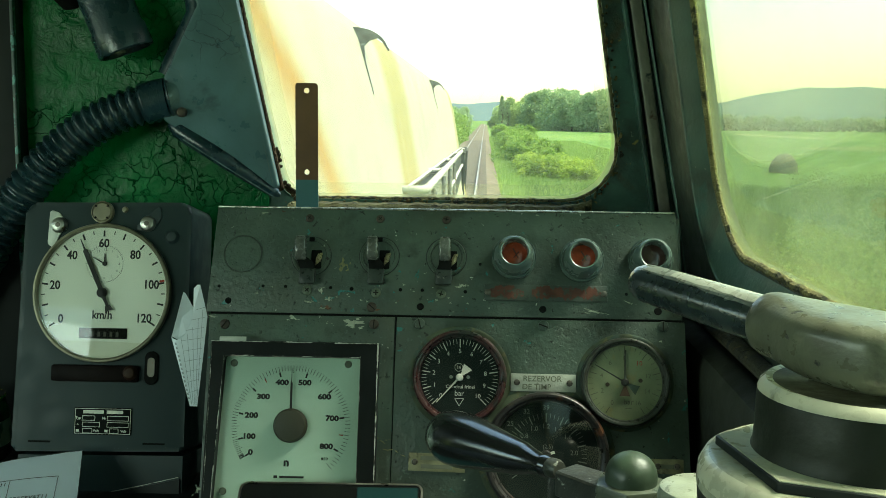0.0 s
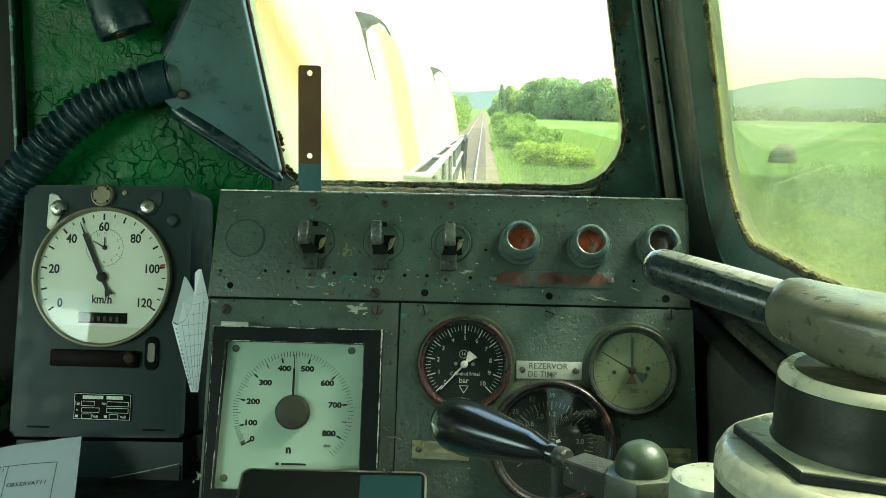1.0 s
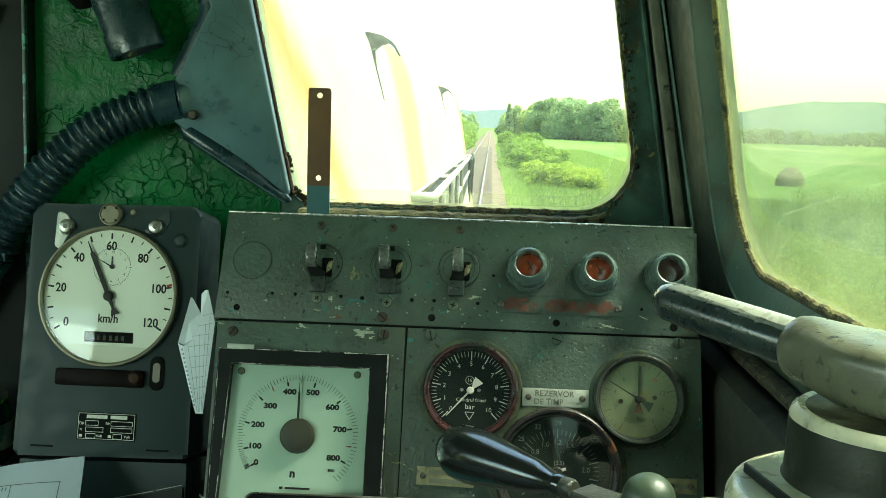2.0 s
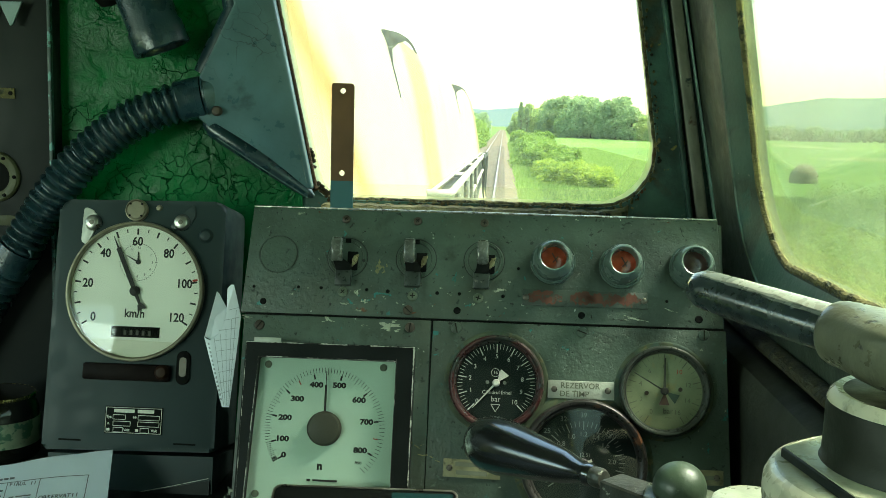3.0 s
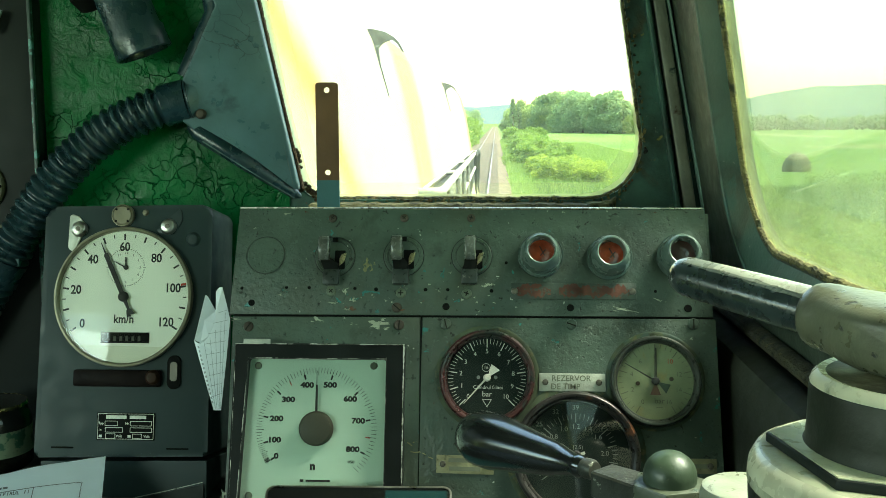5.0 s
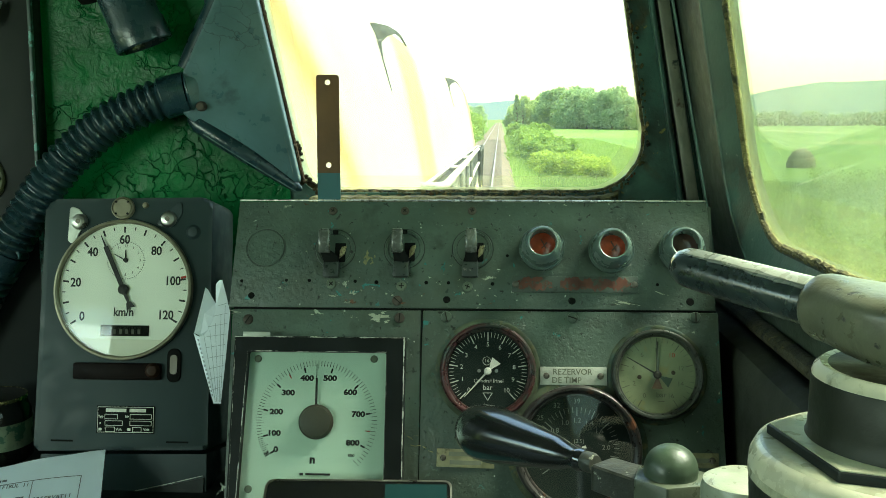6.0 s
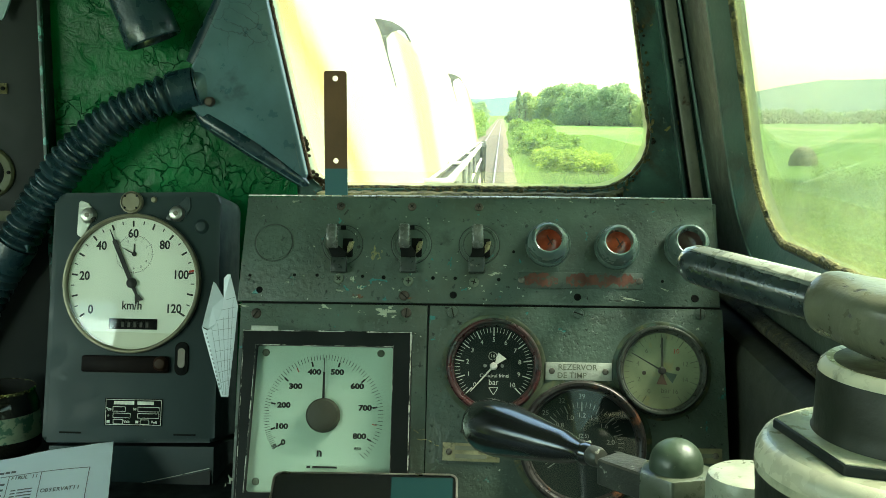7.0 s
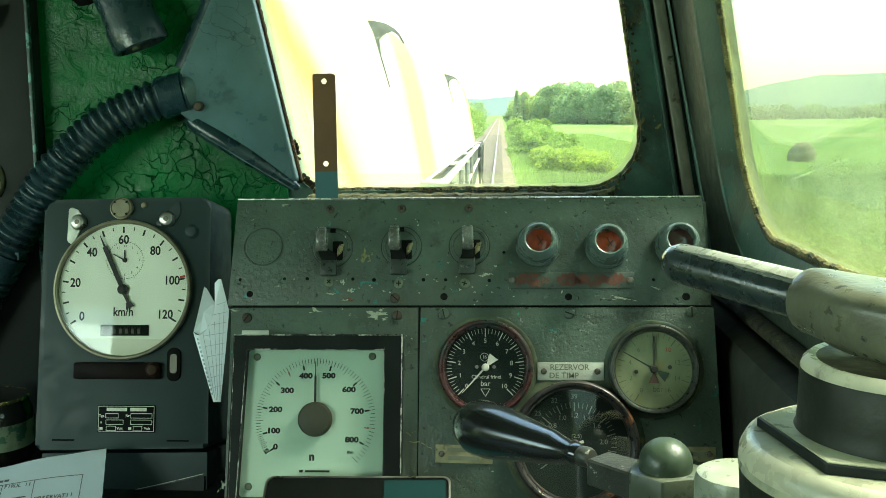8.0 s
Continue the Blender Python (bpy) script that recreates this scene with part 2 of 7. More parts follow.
M_WORN = surface("edge_worn_to_bare_metal", (0.5, 0.5, 0.43), 0.4, 0.3, vary=0.3, vary_scale=60, chips=[((0.06, 0.06, 0.05), 90, 0.56, 0.05)])
M_PLATE = surface("pale_aluminium_plate", (0.42, 0.44, 0.38), 0.45, 0.25, vary=0.15, vary_scale=60, grain=260, bump=0.3, chips=[((0.16, 0.16, 0.12), 70, 0.66, 0.06)])
M_BROWN = surface("brown_painted_strip", (0.125, 0.058, 0.018), 0.45, vary=0.25, vary_scale=20, chips=[((0.02, 0.015, 0.01), 60, 0.68, 0.06)])
M_PAPER = surface("white_paper", (0.86, 0.92, 0.95), 0.8, vary=0.04, bump=0.05)
M_PRINT = surface("printed_ink", (0.12, 0.12, 0.13), 0.8, bump=0.0)
M_CRUST = surface("mouldy_window_seal", (0.075, 0.078, 0.03), 0.85, vary=0.6, vary_scale=60, grain=300, bump=1.0, bump_scale=0.004,
                  chips=[((0.20, 0.17, 0.07), 80, 0.50, 0.12), ((0.012, 0.015, 0.01), 90, 0.56, 0.05), ((0.11, 0.05, 0.02), 45, 0.6, 0.06)])
M_WALLSIDE = surface("grimy_olive_wall_paint", (0.042, 0.056, 0.040), 0.5, vary=0.4, vary_scale=10, grain=200, bump=0.3, chips=[((0.016, 0.020, 0.015), 9, 0.54, 0.16), ((0.11, 0.10, 0.05), 40, 0.68, 0.06), ((0.03, 0.07, 0.058), 14, 0.60, 0.1)])
M_DIMPLATE = surface("dim_olive_plate", (0.075, 0.08, 0.035), 0.6, vary=0.3, vary_scale=24)
# olive enamel darkened: the shade on neck and pedestal sides is in the colour
M_VALVESHADE = surface("olive_enamel_in_shade", (0.016, 0.020, 0.013), 0.46, vary=0.3, vary_scale=16, grain=240, bump=0.12, spec=0.3, chips=[((0.018, 0.022, 0.017), 30, 0.60, 0.1), ((0.10, 0.11, 0.08), 60, 0.72, 0.04)])
# for the valve's rims: their highlight is put into the cream
M_LITCREAM = surface("rubbed_cream_lit_pale", (0.58, 0.57, 0.42), 0.3, vary=0.2, vary_scale=24, grain=240, bump=0.12, spec=0.6, chips=[((0.10, 0.115, 0.08), 24, 0.60, 0.12), ((0.42, 0.2, 0.1), 34, 0.70, 0.06)])
M_DOME = surface("dull_olive_nut_paint", (0.036, 0.056, 0.034), 0.42, vary=0.3, vary_scale=30, grain=260, bump=0.1, chips=[((0.2, 0.2, 0.14), 50, 0.66, 0.06)])
M_LIP = surface("yellowed_window_lip", (0.15, 0.135, 0.055), 0.85, vary=0.55, vary_scale=40, grain=260, bump=0.9, bump_scale=0.003, chips=[((0.035, 0.04, 0.02), 60, 0.54, 0.08), ((0.26, 0.24, 0.12), 90, 0.62, 0.06)])
M_GLASS = clear_glass("instrument_glass", gloss=0.02, ior=1.52)
M_GLASSTHICK = clear_glass("thick_gauge_glass", gloss=0.02, ior=1.85)
M_GLASSDULL = clear_glass("clouded_old_plastic_pane", tint=(0.95, 0.98, 0.9), gloss=0.4, ior=1.25)
M_PANEFRONT = clear_glass("dusty_front_pane", dirt=(0.14, (0.80, 0.84, 0.74)), ior=1.3)
M_PANESIDE = clear_glass("dirty_side_pane", tint=(0.46, 0.52, 0.40), dirt=(0.14, (0.60, 0.72, 0.50)), ior=1.4)
M_CLEAR = clear_glass("clear_outer_face", ior=1.0)
M_GRIME = [clear_glass("grime_on_pane_%s" % n, tint=(0.97, 1.0, 0.9), dirt=(a, (0.36, 0.37, 0.14)), ior=1.0) for n, a in (("heavy", 0.42), ("middle", 0.2), ("light", 0.08))]
M_GRIMEFRONT = [clear_glass("front_pane_grime_%s" % n, tint=(1.0, 1.0, 0.94), dirt=(a, (0.8, 0.76, 0.42)), ior=1.0) for n, a in (("heavy", 0.5), ("light", 0.2))]
M_REDLENS = surface("orange_red_lens", (0.36, 0.06, 0.025), 0.18, vary=0.5, vary_scale=70, bump=0.2, coat=0.6)
M_DARKLENS = surface("dark_brown_lens", (0.07, 0.035, 0.03), 0.15, vary=0.3, coat=0.6)
M_SCREEN = surface("black_glass_screen", (0.006, 0.007, 0.007), 0.06, vary=0.1, bump=0.0, spec=0.7)
# teal reflection on the tablet's glass, imitated by a faint glow
M_SCREENGLARE = surface("teal_screen_reflection", (0.006, 0.014, 0.014), 0.08, vary=0.1, bump=0.0, spec=0.7)
M_SCREENGLARE.node_tree.nodes["Principled BSDF"].inputs["Emission Color"].default_value = (0.10, 0.42, 0.42, 1)
M_SCREENGLARE.node_tree.nodes["Principled BSDF"].inputs["Emission Strength"].default_value = 0.018
M_FLOOR = surface("grey_cab_floor", (0.04, 0.04, 0.036), 0.7)
M_CEIL = surface("cream_cab_ceiling", (0.16, 0.18, 0.14), 0.6)


def hood_material():
    """Cream paint with soft-edged ochre bands, an orange rust stain and thin runs; bands lie across the hood at fixed stations."""
    m, nt, b, pos = material("cream_hood_paint_with_bands")
    sep = nt.nodes.new("ShaderNodeSeparateXYZ")
    nt.links.new(pos, sep.inputs[0])
    col = ramp(nt, noise_tex(nt, pos, 2.6, 5), [(0.3, (0.285, 0.278, 0.190)), (0.7, (0.335, 0.322, 0.222))])
    runs = nt.nodes.new("ShaderNodeMapping")
    runs.inputs["Scale"].default_value = (1.0, 5.0, 0.5)
    nt.links.new(pos, runs.inputs["Vector"])
    streak = noise_tex(nt, runs.outputs[0], 2.2, 5, 0.6)
    wob = math_node(nt, "MULTIPLY", math_node(nt, "SUBTRACT", noise_tex(nt, pos, 3.0, 4), 0.5), 0.5)

    def band(at, half, soft, colour, strength, wobble, slant=0.0):
        along = math_node(nt, "ADD", sep.outputs[1], math_node(nt, "MULTIPLY", math_node(nt, "SUBTRACT", sep.outputs[2], 3.1), slant))
        d = math_node(nt, "ABSOLUTE", math_node(nt, "SUBTRACT", math_node(nt, "ADD", along, math_node(nt, "MULTIPLY", wob, wobble)), at), 0.0)
        f = ramp(nt, math_node(nt, "MULTIPLY", math_node(nt, "DIVIDE", d, half), 0.5), [(0.5 - soft, (1, 1, 1)), (0.5 + soft, (0, 0, 0))])
        f = math_node(nt, "MULTIPLY", f, math_node(nt, "MULTIPLY", ramp(nt, streak, [(0.3, (0.75, 0.75, 0.75)), (0.6, (1, 1, 1))]), strength))
        return mixc(nt, f, col, colour)
    col = band(1.655, 0.16, 0.40, (0.29, 0.235, 0.085), 0.75, 0.4, 1.4)
    col = band(1.675, 0.09, 0.40, (0.27, 0.15, 0.035), 0.85, 0.5, 1.4)
    col = band(3.95, 0.42, 0.16, (0.255, 0.215, 0.085), 1.0, 0.35)
    col = band(10.5, 0.30, 0.20, (0.255, 0.215, 0.085), 1.0, 0.4)
    spots = ramp(nt, noise_tex(nt, pos, 14.0, 5), [(0.70, (0, 0, 0)), (0.76, (0.5, 0.5, 0.5))])
    col = mixc(nt, spots, col, (0.30, 0.2, 0.07))
    dirt = ramp(nt, noise_tex(nt, pos, 30.0, 6, 0.65), [(0.60, (0, 0, 0)), (0.72, (0.55, 0.55, 0.55))])
    col = mixc(nt, dirt, col, (0.20, 0.20, 0.13))
    nt.links.new(col, b.inputs["Base Color"])
    b.inputs["Roughness"].default_value = 0.85
    b.inputs["Specular IOR Level"].default_value = 0.08
    return m


M_HOOD = hood_material()
M_BRACKET = surface("weathered_bracket_paint", (0.15, 0.145, 0.115), 0.6, vary=0.4, vary_scale=30, chips=[((0.16, 0.08, 0.03), 24, 0.56, 0.1), ((0.3, 0.3, 0.24), 40, 0.6, 0.06)])
M_RAILPIPE = surface("pale_handrail_paint", (0.36, 0.35, 0.27), 0.5, vary=0.2, chips=[((0.12, 0.1, 0.07), 20, 0.66, 0.08)])
M_RAIL = surface("rail_steel", (0.12, 0.095, 0.07), 0.6, 0.1, spec=0.2, vary=0.2)
M_SLEEPER = surface("sleeper_concrete", (0.165, 0.136, 0.096), 0.85, vary=0.2, spec=0.08)
M_BALLAST = surface("track_ballast", (0.17, 0.135, 0.086), 0.9, spec=0.08, vary=0.3, vary_scale=1.5, grain=14, bump=0.8, bump_scale=0.04, chips=[((0.12, 0.1, 0.08), 9, 0.6, 0.1)])
M_LEAF = leafy("bright_bush_leaves", (0.46, 0.55, 0.085), (0.17, 0.26, 0.04), 0.8)
# leaf colour of the distant wood is paled: haze painted in
M_LEAFWOOD = leafy("haze_paled_wood_leaves", (0.53, 0.63, 0.21), (0.24, 0.34, 0.12), 0.16)
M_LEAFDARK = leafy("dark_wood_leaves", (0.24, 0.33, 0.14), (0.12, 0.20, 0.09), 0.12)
M_LEAFSHRUB = leafy("fresh_shrub_leaves", (0.34, 0.46, 0.09), (0.14, 0.24, 0.04), 0.6)
# greener wood leaves, paled the same way for haze
M_LEAFDEEP = leafy("haze_paled_green_leaves", (0.42, 0.53, 0.23), (0.19, 0.29, 0.14), 0.16)
M_BARK = surface("brown_bark", (0.09, 0.065, 0.045), 0.9)
M_BLADE = leafy("tall_grass_blades", (0.34, 0.44, 0.11), (0.16, 0.26, 0.045), 0.5)
M_BLADESIDE = leafy("field_grass_blades", (0.18, 0.26, 0.06), (0.07, 0.14, 0.025), 0.5)
M_WEED = leafy("pale_weed_heads", (0.36, 0.42, 0.15), (0.16, 0.24, 0.05), 1.5)
M_GRIMEPANEL = surface("grimy_panel_paint", (0.06, 0.075, 0.046), 0.6, spec=0.2, vary=0.5, vary_scale=40, chips=[((0.12, 0.115, 0.06), 60, 0.56, 0.08), ((0.055, 0.084, 0.069), 36, 0.5, 0.1)])
M_HAY = surface("grey_old_hay", (0.15, 0.13, 0.07), 0.95, vary=0.3, vary_scale=4, grain=30, bump=1.0, bump_scale=0.05)


def ground_material():
    m, nt, b, pos = material("meadow_ground")
    fine = ramp(nt, noise_tex(nt, pos, 3.0, 6), [(0.3, (0.06, 0.125, 0.02)), (0.7, (0.125, 0.215, 0.038))])
    patch = ramp(nt, noise_tex(nt, pos, 0.012, 3), [(0.42, (0, 0, 0)), (0.56, (1, 1, 1))])
    col = mixc(nt, patch, fine, (0.14, 0.21, 0.042))
    dry = ramp(nt, noise_tex(nt, pos, 0.02, 4, 0.5, 1.0), [(0.6, (0, 0, 0)), (0.68, (0.7, 0.7, 0.7))])
    col = mixc(nt, dry, col, (0.24, 0.24, 0.095))
    # a pale mown field on a low rise
    far = nt.nodes.new("ShaderNodeMapping")
    far.inputs["Location"].default_value = (-84 / 13.0, -300 / 110.0, 0)
    far.inputs["Scale"].default_value = (1 / 13.0, 1 / 110.0, 0)
    nt.links.new(pos, far.inputs["Vector"])
    ln = nt.nodes.new("ShaderNodeVectorMath")
    ln.operation = "LENGTH"
    nt.links.new(far.outputs[0], ln.inputs[0])
    mown = ramp(nt, math_node(nt, "ADD", ln.outputs["Value"], math_node(nt, "MULTIPLY", noise_tex(nt, pos, 0.05, 3), 0.4)), [(0.55, (0.85, 0.85, 0.85)), (0.62, (0, 0, 0))])
    col = mixc(nt, mown, col, (0.25, 0.26, 0.13))
    nt.links.new(col, b.inputs["Base Color"])
    b.inputs["Roughness"].default_value = 0.9
    b.inputs["Specular IOR Level"].default_value = 0.1
    bn = nt.nodes.new("ShaderNodeBump")
    bn.inputs["Strength"].default_value = 0.7
    bn.inputs["Distance"].default_value = 0.15
    nt.links.new(noise_tex(nt, pos, 5.0, 5), bn.inputs["Height"])
    nt.links.new(bn.outputs[0], b.inputs["Normal"])
    return m


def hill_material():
    m, nt, b, pos = material("far_hills_painted_haze")
    # distance haze is put into this colour, and the ridge glows with it
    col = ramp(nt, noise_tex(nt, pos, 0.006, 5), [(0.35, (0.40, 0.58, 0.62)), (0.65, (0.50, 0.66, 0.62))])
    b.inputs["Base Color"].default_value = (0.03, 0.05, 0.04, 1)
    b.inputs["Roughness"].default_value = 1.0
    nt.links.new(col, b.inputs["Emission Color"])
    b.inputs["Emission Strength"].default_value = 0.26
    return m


M_GROUND, M_HILL = ground_material(), hill_material()

# ---- mesh helpers ----
def finish(name, bm, mat, parent=None, label="", smooth=True, angle=38, recalc=True):
    me = bpy.data.meshes.new(name)
    if recalc:
        bmesh.ops.recalc_face_normals(bm, faces=bm.faces)
    bm.to_mesh(me)
    bm.free()
    if smooth:
        me.polygons.foreach_set("use_smooth", [True] * len(me.polygons))
        me.set_sharp_from_angle(angle=radians(angle))
    for m in (mat if isinstance(mat, (list, tuple)) else [mat]):
        me.materials.append(m)
    ob = new(name, me)
    if parent is not None:
        ob.parent = parent
    if label:
        ob["label"] = label
    return ob


def part(name, bm, mat, parent, label="", smooth=True):
    return finish(name, bm, mat, parent, label, smooth)


def glass_sheet(bm, parent, label="clear glass", mat=None):
    """A sheet of instrument glass facing the driver; it lets daylight through to the dial."""
    g = finish("glass", bm, mat or M_GLASS, parent, label, recalc=False)
    g.visible_shadow = False
    return g


def window_pane(outline, z0, z1, m, mat, parent, label):
    """A pane with thickness: its inner face carries the dirt and the reflection."""
    bm = prism(outline, z0, z1, m)
    pane = finish("pane", bm, [M_CLEAR, mat], parent, label, smooth=False)
    k = max(range(len(pane.data.polygons)), key=lambda i: pane.data.polygons[i].area - (0.001 if (m.to_3x3() @ Vector((0, 0, 1))).dot(pane.data.polygons[i].normal) > 0 else 0))
    pane.data.polygons[k].material_index = 1
    pane.visible_shadow = False
    return pane


def thing(name, m, label, category, group="", kind=""):
    ob = new(name)
    ob.empty_display_size = 0.05
    ob.matrix_world = m
    return tagged(ob, label, category, group, kind)


def add_box(bm, c, s, bev=0.0, rot=None, seg=2):
    m = Matrix.Translation(c) @ (rot.to_4x4() if rot else Matrix()) @ Matrix.Diagonal((*s, 1))
    r = bmesh.ops.create_cube(bm, size=1, matrix=m)
    if bev > 0:
        es = list({e for v in r["verts"] for e in v.link_edges})
        bmesh.ops.bevel(bm, geom=es, offset=bev, segments=seg, affect="EDGES", profile=0.5)
    return bm


def box(c, s, bev=0.0, rot=None, seg=2):
    return add_box(bmesh.new(), c, s, bev, rot, seg)


def add_lathe(bm, prof, n=40, m=None, phase=0.0):
    """Turn a profile of (radius, z) about the local z axis."""
    m = m or Matrix()
    rings = []
    for r, z in prof:
        if r < 1e-6:
            rings.append([bm.verts.new(m @ Vector((0, 0, z)))])
        else:
            rings.append([bm.verts.new(m @ Vector((r * math.cos(phase + 2 * math.pi * i / n), r * math.sin(phase + 2 * math.pi * i / n), z))) for i in range(n)])
    for a, b in zip(rings, rings[1:]):
        for i in range(n):
            j = (i + 1) % n
            if len(a) == 1 and len(b) == 1:
                continue
            if len(a) == 1:
                bm.faces.new((a[0], b[i], b[j]))
            elif len(b) == 1:
                bm.faces.new((a[i], b[0], a[j]))
            else:
                bm.faces.new((a[i], b[i], b[j], a[j]))
    return bm


def lathe(prof, n=40, m=None, phase=0.0):
    return add_lathe(bmesh.new(), prof, n, m, phase)


def add_sweep(bm, pts, radius, n=12, up=(0, 0, 1), flat=1.0, caps=True):
    """A round tube along points; radius is a number or a list; flat squashes it along its up direction."""
    pts = [Vector(p) for p in pts]
    rad = radius if isinstance(radius, (list, tuple)) else [radius] * len(pts)
    rings = []
    for i, p in enumerate(pts):
        t = (pts[min(i + 1, len(pts) - 1)] - pts[max(i - 1, 0)]).normalized()
        u = Vector(up)
        u = (u - u.dot(t) * t)
        u = u.normalized() if u.length > 1e-4 else t.orthogonal().normalized()
        w = t.cross(u)
        rings.append([bm.verts.new(p + rad[i] * (math.cos(2 * math.pi * k / n) * w + flat * math.sin(2 * math.pi * k / n) * u)) for k in range(n)])
    for a, b in zip(rings, rings[1:]):
        for k in range(n):
            bm.faces.new((a[k], a[(k + 1) % n], b[(k + 1) % n], b[k]))
    if caps:
        bm.faces.new(rings[0][::-1])
        bm.faces.new(rings[-1])
    return bm


def sweep(pts, radius, n=12, up=(0, 0, 1), flat=1.0, caps=True):
    return add_sweep(bmesh.new(), pts, radius, n, up, flat, caps)


def add_prism(bm, outline, z0, z1, m=None, bev=0.0):
    m = m or Matrix()
    a = [bm.verts.new(m @ Vector((x, y, z0))) for x, y in outline]
    b = [bm.verts.new(m @ Vector((x, y, z1))) for x, y in outline]
    k = len(outline)
    faces = [bm.faces.new(a[::-1]), bm.faces.new(b)]
    for i in range(k):
        faces.append(bm.faces.new((a[i], a[(i + 1) % k], b[(i + 1) % k], b[i])))
    if bev:
        es = [e for e in faces[1].edges]
        bmesh.ops.bevel(bm, geom=es, offset=bev, segments=2, affect="EDGES", profile=0.5)
    return bm


def prism(outline, z0, z1, m=None, bev=0.0):
    return add_prism(bmesh.new(), outline, z0, z1, m, bev)


def rounded(points, radii, seg=8):
    """Round the corners of a polygon."""
    out = []
    k = len(points)
    for i, (p, r) in enumerate(zip(points, radii)):
        p = Vector(p)
        a = (Vector(points[i - 1]) - p).normalized()
        b = (Vector(points[(i + 1) % k]) - p).normalized()
        if r <= 0:
            out.append(tuple(p))
            continue
        half = a.angle(b) / 2
        d = r / math.tan(half)
        c = p + (a + b).normalized() * r / math.sin(half)
        s, e = p + a * d - c, p + b * d - c
        for j in range(seg + 1):
            out.append(tuple(c + r * s.normalized().slerp(e.normalized(), j / seg) if s.angle(e) > 1e-3 else c + s))
    return out


def hit_poly(c, ang, poly):
    d = Vector((math.cos(ang), math.sin(ang)))
    best = None
    for i, p in enumerate(poly):
        p, q = Vector(p), Vector(poly[(i + 1) % len(poly)])
        e = q - p
        den = d.x * e.y - d.y * e.x
        if abs(den) < 1e-9:
            continue
        w = p - c
        t = (w.x * e.y - w.y * e.x) / den
        s = (w.x * d.y - w.y * d.x) / den
        if t > 0 and -1e-6 <= s <= 1 + 1e-6 and (best is None or t < best):
            best = t
    return c + d * best


def add_holed(bm, outer, hole, z0, z1, m=None, n=120):
    """A plate with one hole: outer and hole are outlines in the plate's plane."""
    m = m or Matrix()
    c = sum((Vector(p) for p in hole), Vector((0, 0))) / len(hole)
    angs = sorted({round(2 * math.pi * i / n, 6) for i in range(n)} | {round(math.atan2(p[1] - c.y, p[0] - c.x) % (2 * math.pi), 6) for p in list(outer) + list(hole)})
    rows = []
    for a in angs:
        o, h = hit_poly(c, a, outer), hit_poly(c, a, hole)
        rows.append([bm.verts.new(m @ Vector((p.x, p.y, z))) for p, z in ((o, z0), (h, z0), (h, z1), (o, z1))])
    k = len(rows)
    for i in range(k):
        a, b = rows[i], rows[(i + 1) % k]
        for u in range(4):
            v = (u + 1) % 4
            bm.faces.new((a[u], a[v], b[v], b[u]))
    return bm


def text_mesh(bm, body, size, m, align="CENTER", squeeze=1.0, bold=0.0):
    cu = bpy.data.curves.new("lettering", "FONT")
    cu.body, cu.size, cu.align_x, cu.align_y = body, size, align, "CENTER"
    cu.offset = bold
    cu.resolution_u = 3
    ob = bpy.data.objects.new("lettering", cu)
    scene.collection.objects.link(ob)
    dg = bpy.context.evaluated_depsgraph_get()
    me = bpy.data.meshes.new_from_object(ob.evaluated_get(dg))
    me.transform(m @ Matrix.Diagonal((squeeze, 1, 1, 1)))
    bm.from_mesh(me)
    bpy.data.objects.remove(ob)
    bpy.data.curves.remove(cu)
    bpy.data.meshes.remove(me)
    return bm


def add_quad(bm, cx, cy, w, h, ang, z):
    ca, sa = math.cos(ang), math.sin(ang)
    vs = [bm.verts.new((cx + x * ca - y * sa, cy + x * sa + y * ca, z)) for x, y in ((-w / 2, -h / 2), (w / 2, -h / 2), (w / 2, h / 2), (-w / 2, h / 2))]
    bm.faces.new(vs)


def ticks(bm, count, a0, a1, r_out, lengths, widths, z, skip=()):
    """Radial marks from angle a0 to a1 (degrees, counter-clockwise from right). lengths/widths: function of the index."""
    for i in range(count):
        if i in skip:
            continue
        a = radians(a0 + (a1 - a0) * i / (count - 1))
        L, w = lengths(i), widths(i)
        r = r_out - L / 2
        add_quad(bm, r * math.cos(a), r * math.sin(a), L, w, a, z)


J_Y, J_Z = 1.12, 2.785      # the joint line between the two slopes of the console
UP, LO, SP = 0.4, 0.3, 0.22  # run back per metre of rise: upper slope, lower slope, speed recorder


def slope(b, x, s, lift=0.0, y0=J_Y, z0=J_Z):
    """Pose on a sloping face: local x to the right, y up the slope, z out of the face."""
    L = math.hypot(1, b)
    up, out = Vector((0, b / L, 1 / L)), Vector((0, -1 / L, b / L))
    o = Vector((x, y0, z0)) + up * s + out * lift
    m = Matrix.Identity(4)
    for i, v in enumerate((Vector((1, 0, 0)), up, out)):
        m.col[i][:3] = v
    m.translation = o
    return m

# ---- the cab shell ----
def plane_xz(y):
    """Local x, y -> world x, z at depth y (local z points ahead)."""
    m = Matrix.Identity(4)
    m.col[0][:3], m.col[1][:3], m.col[2][:3] = (1, 0, 0), (0, 0, 1), (0, 1, 0)
    m.translation = (0, y, 0)
    return m


LEAN_X = 0.18               # the side walls lean in by this much per metre of height
def side_x(z):
    return 1.388 - LEAN_X * (z - 2.8925)


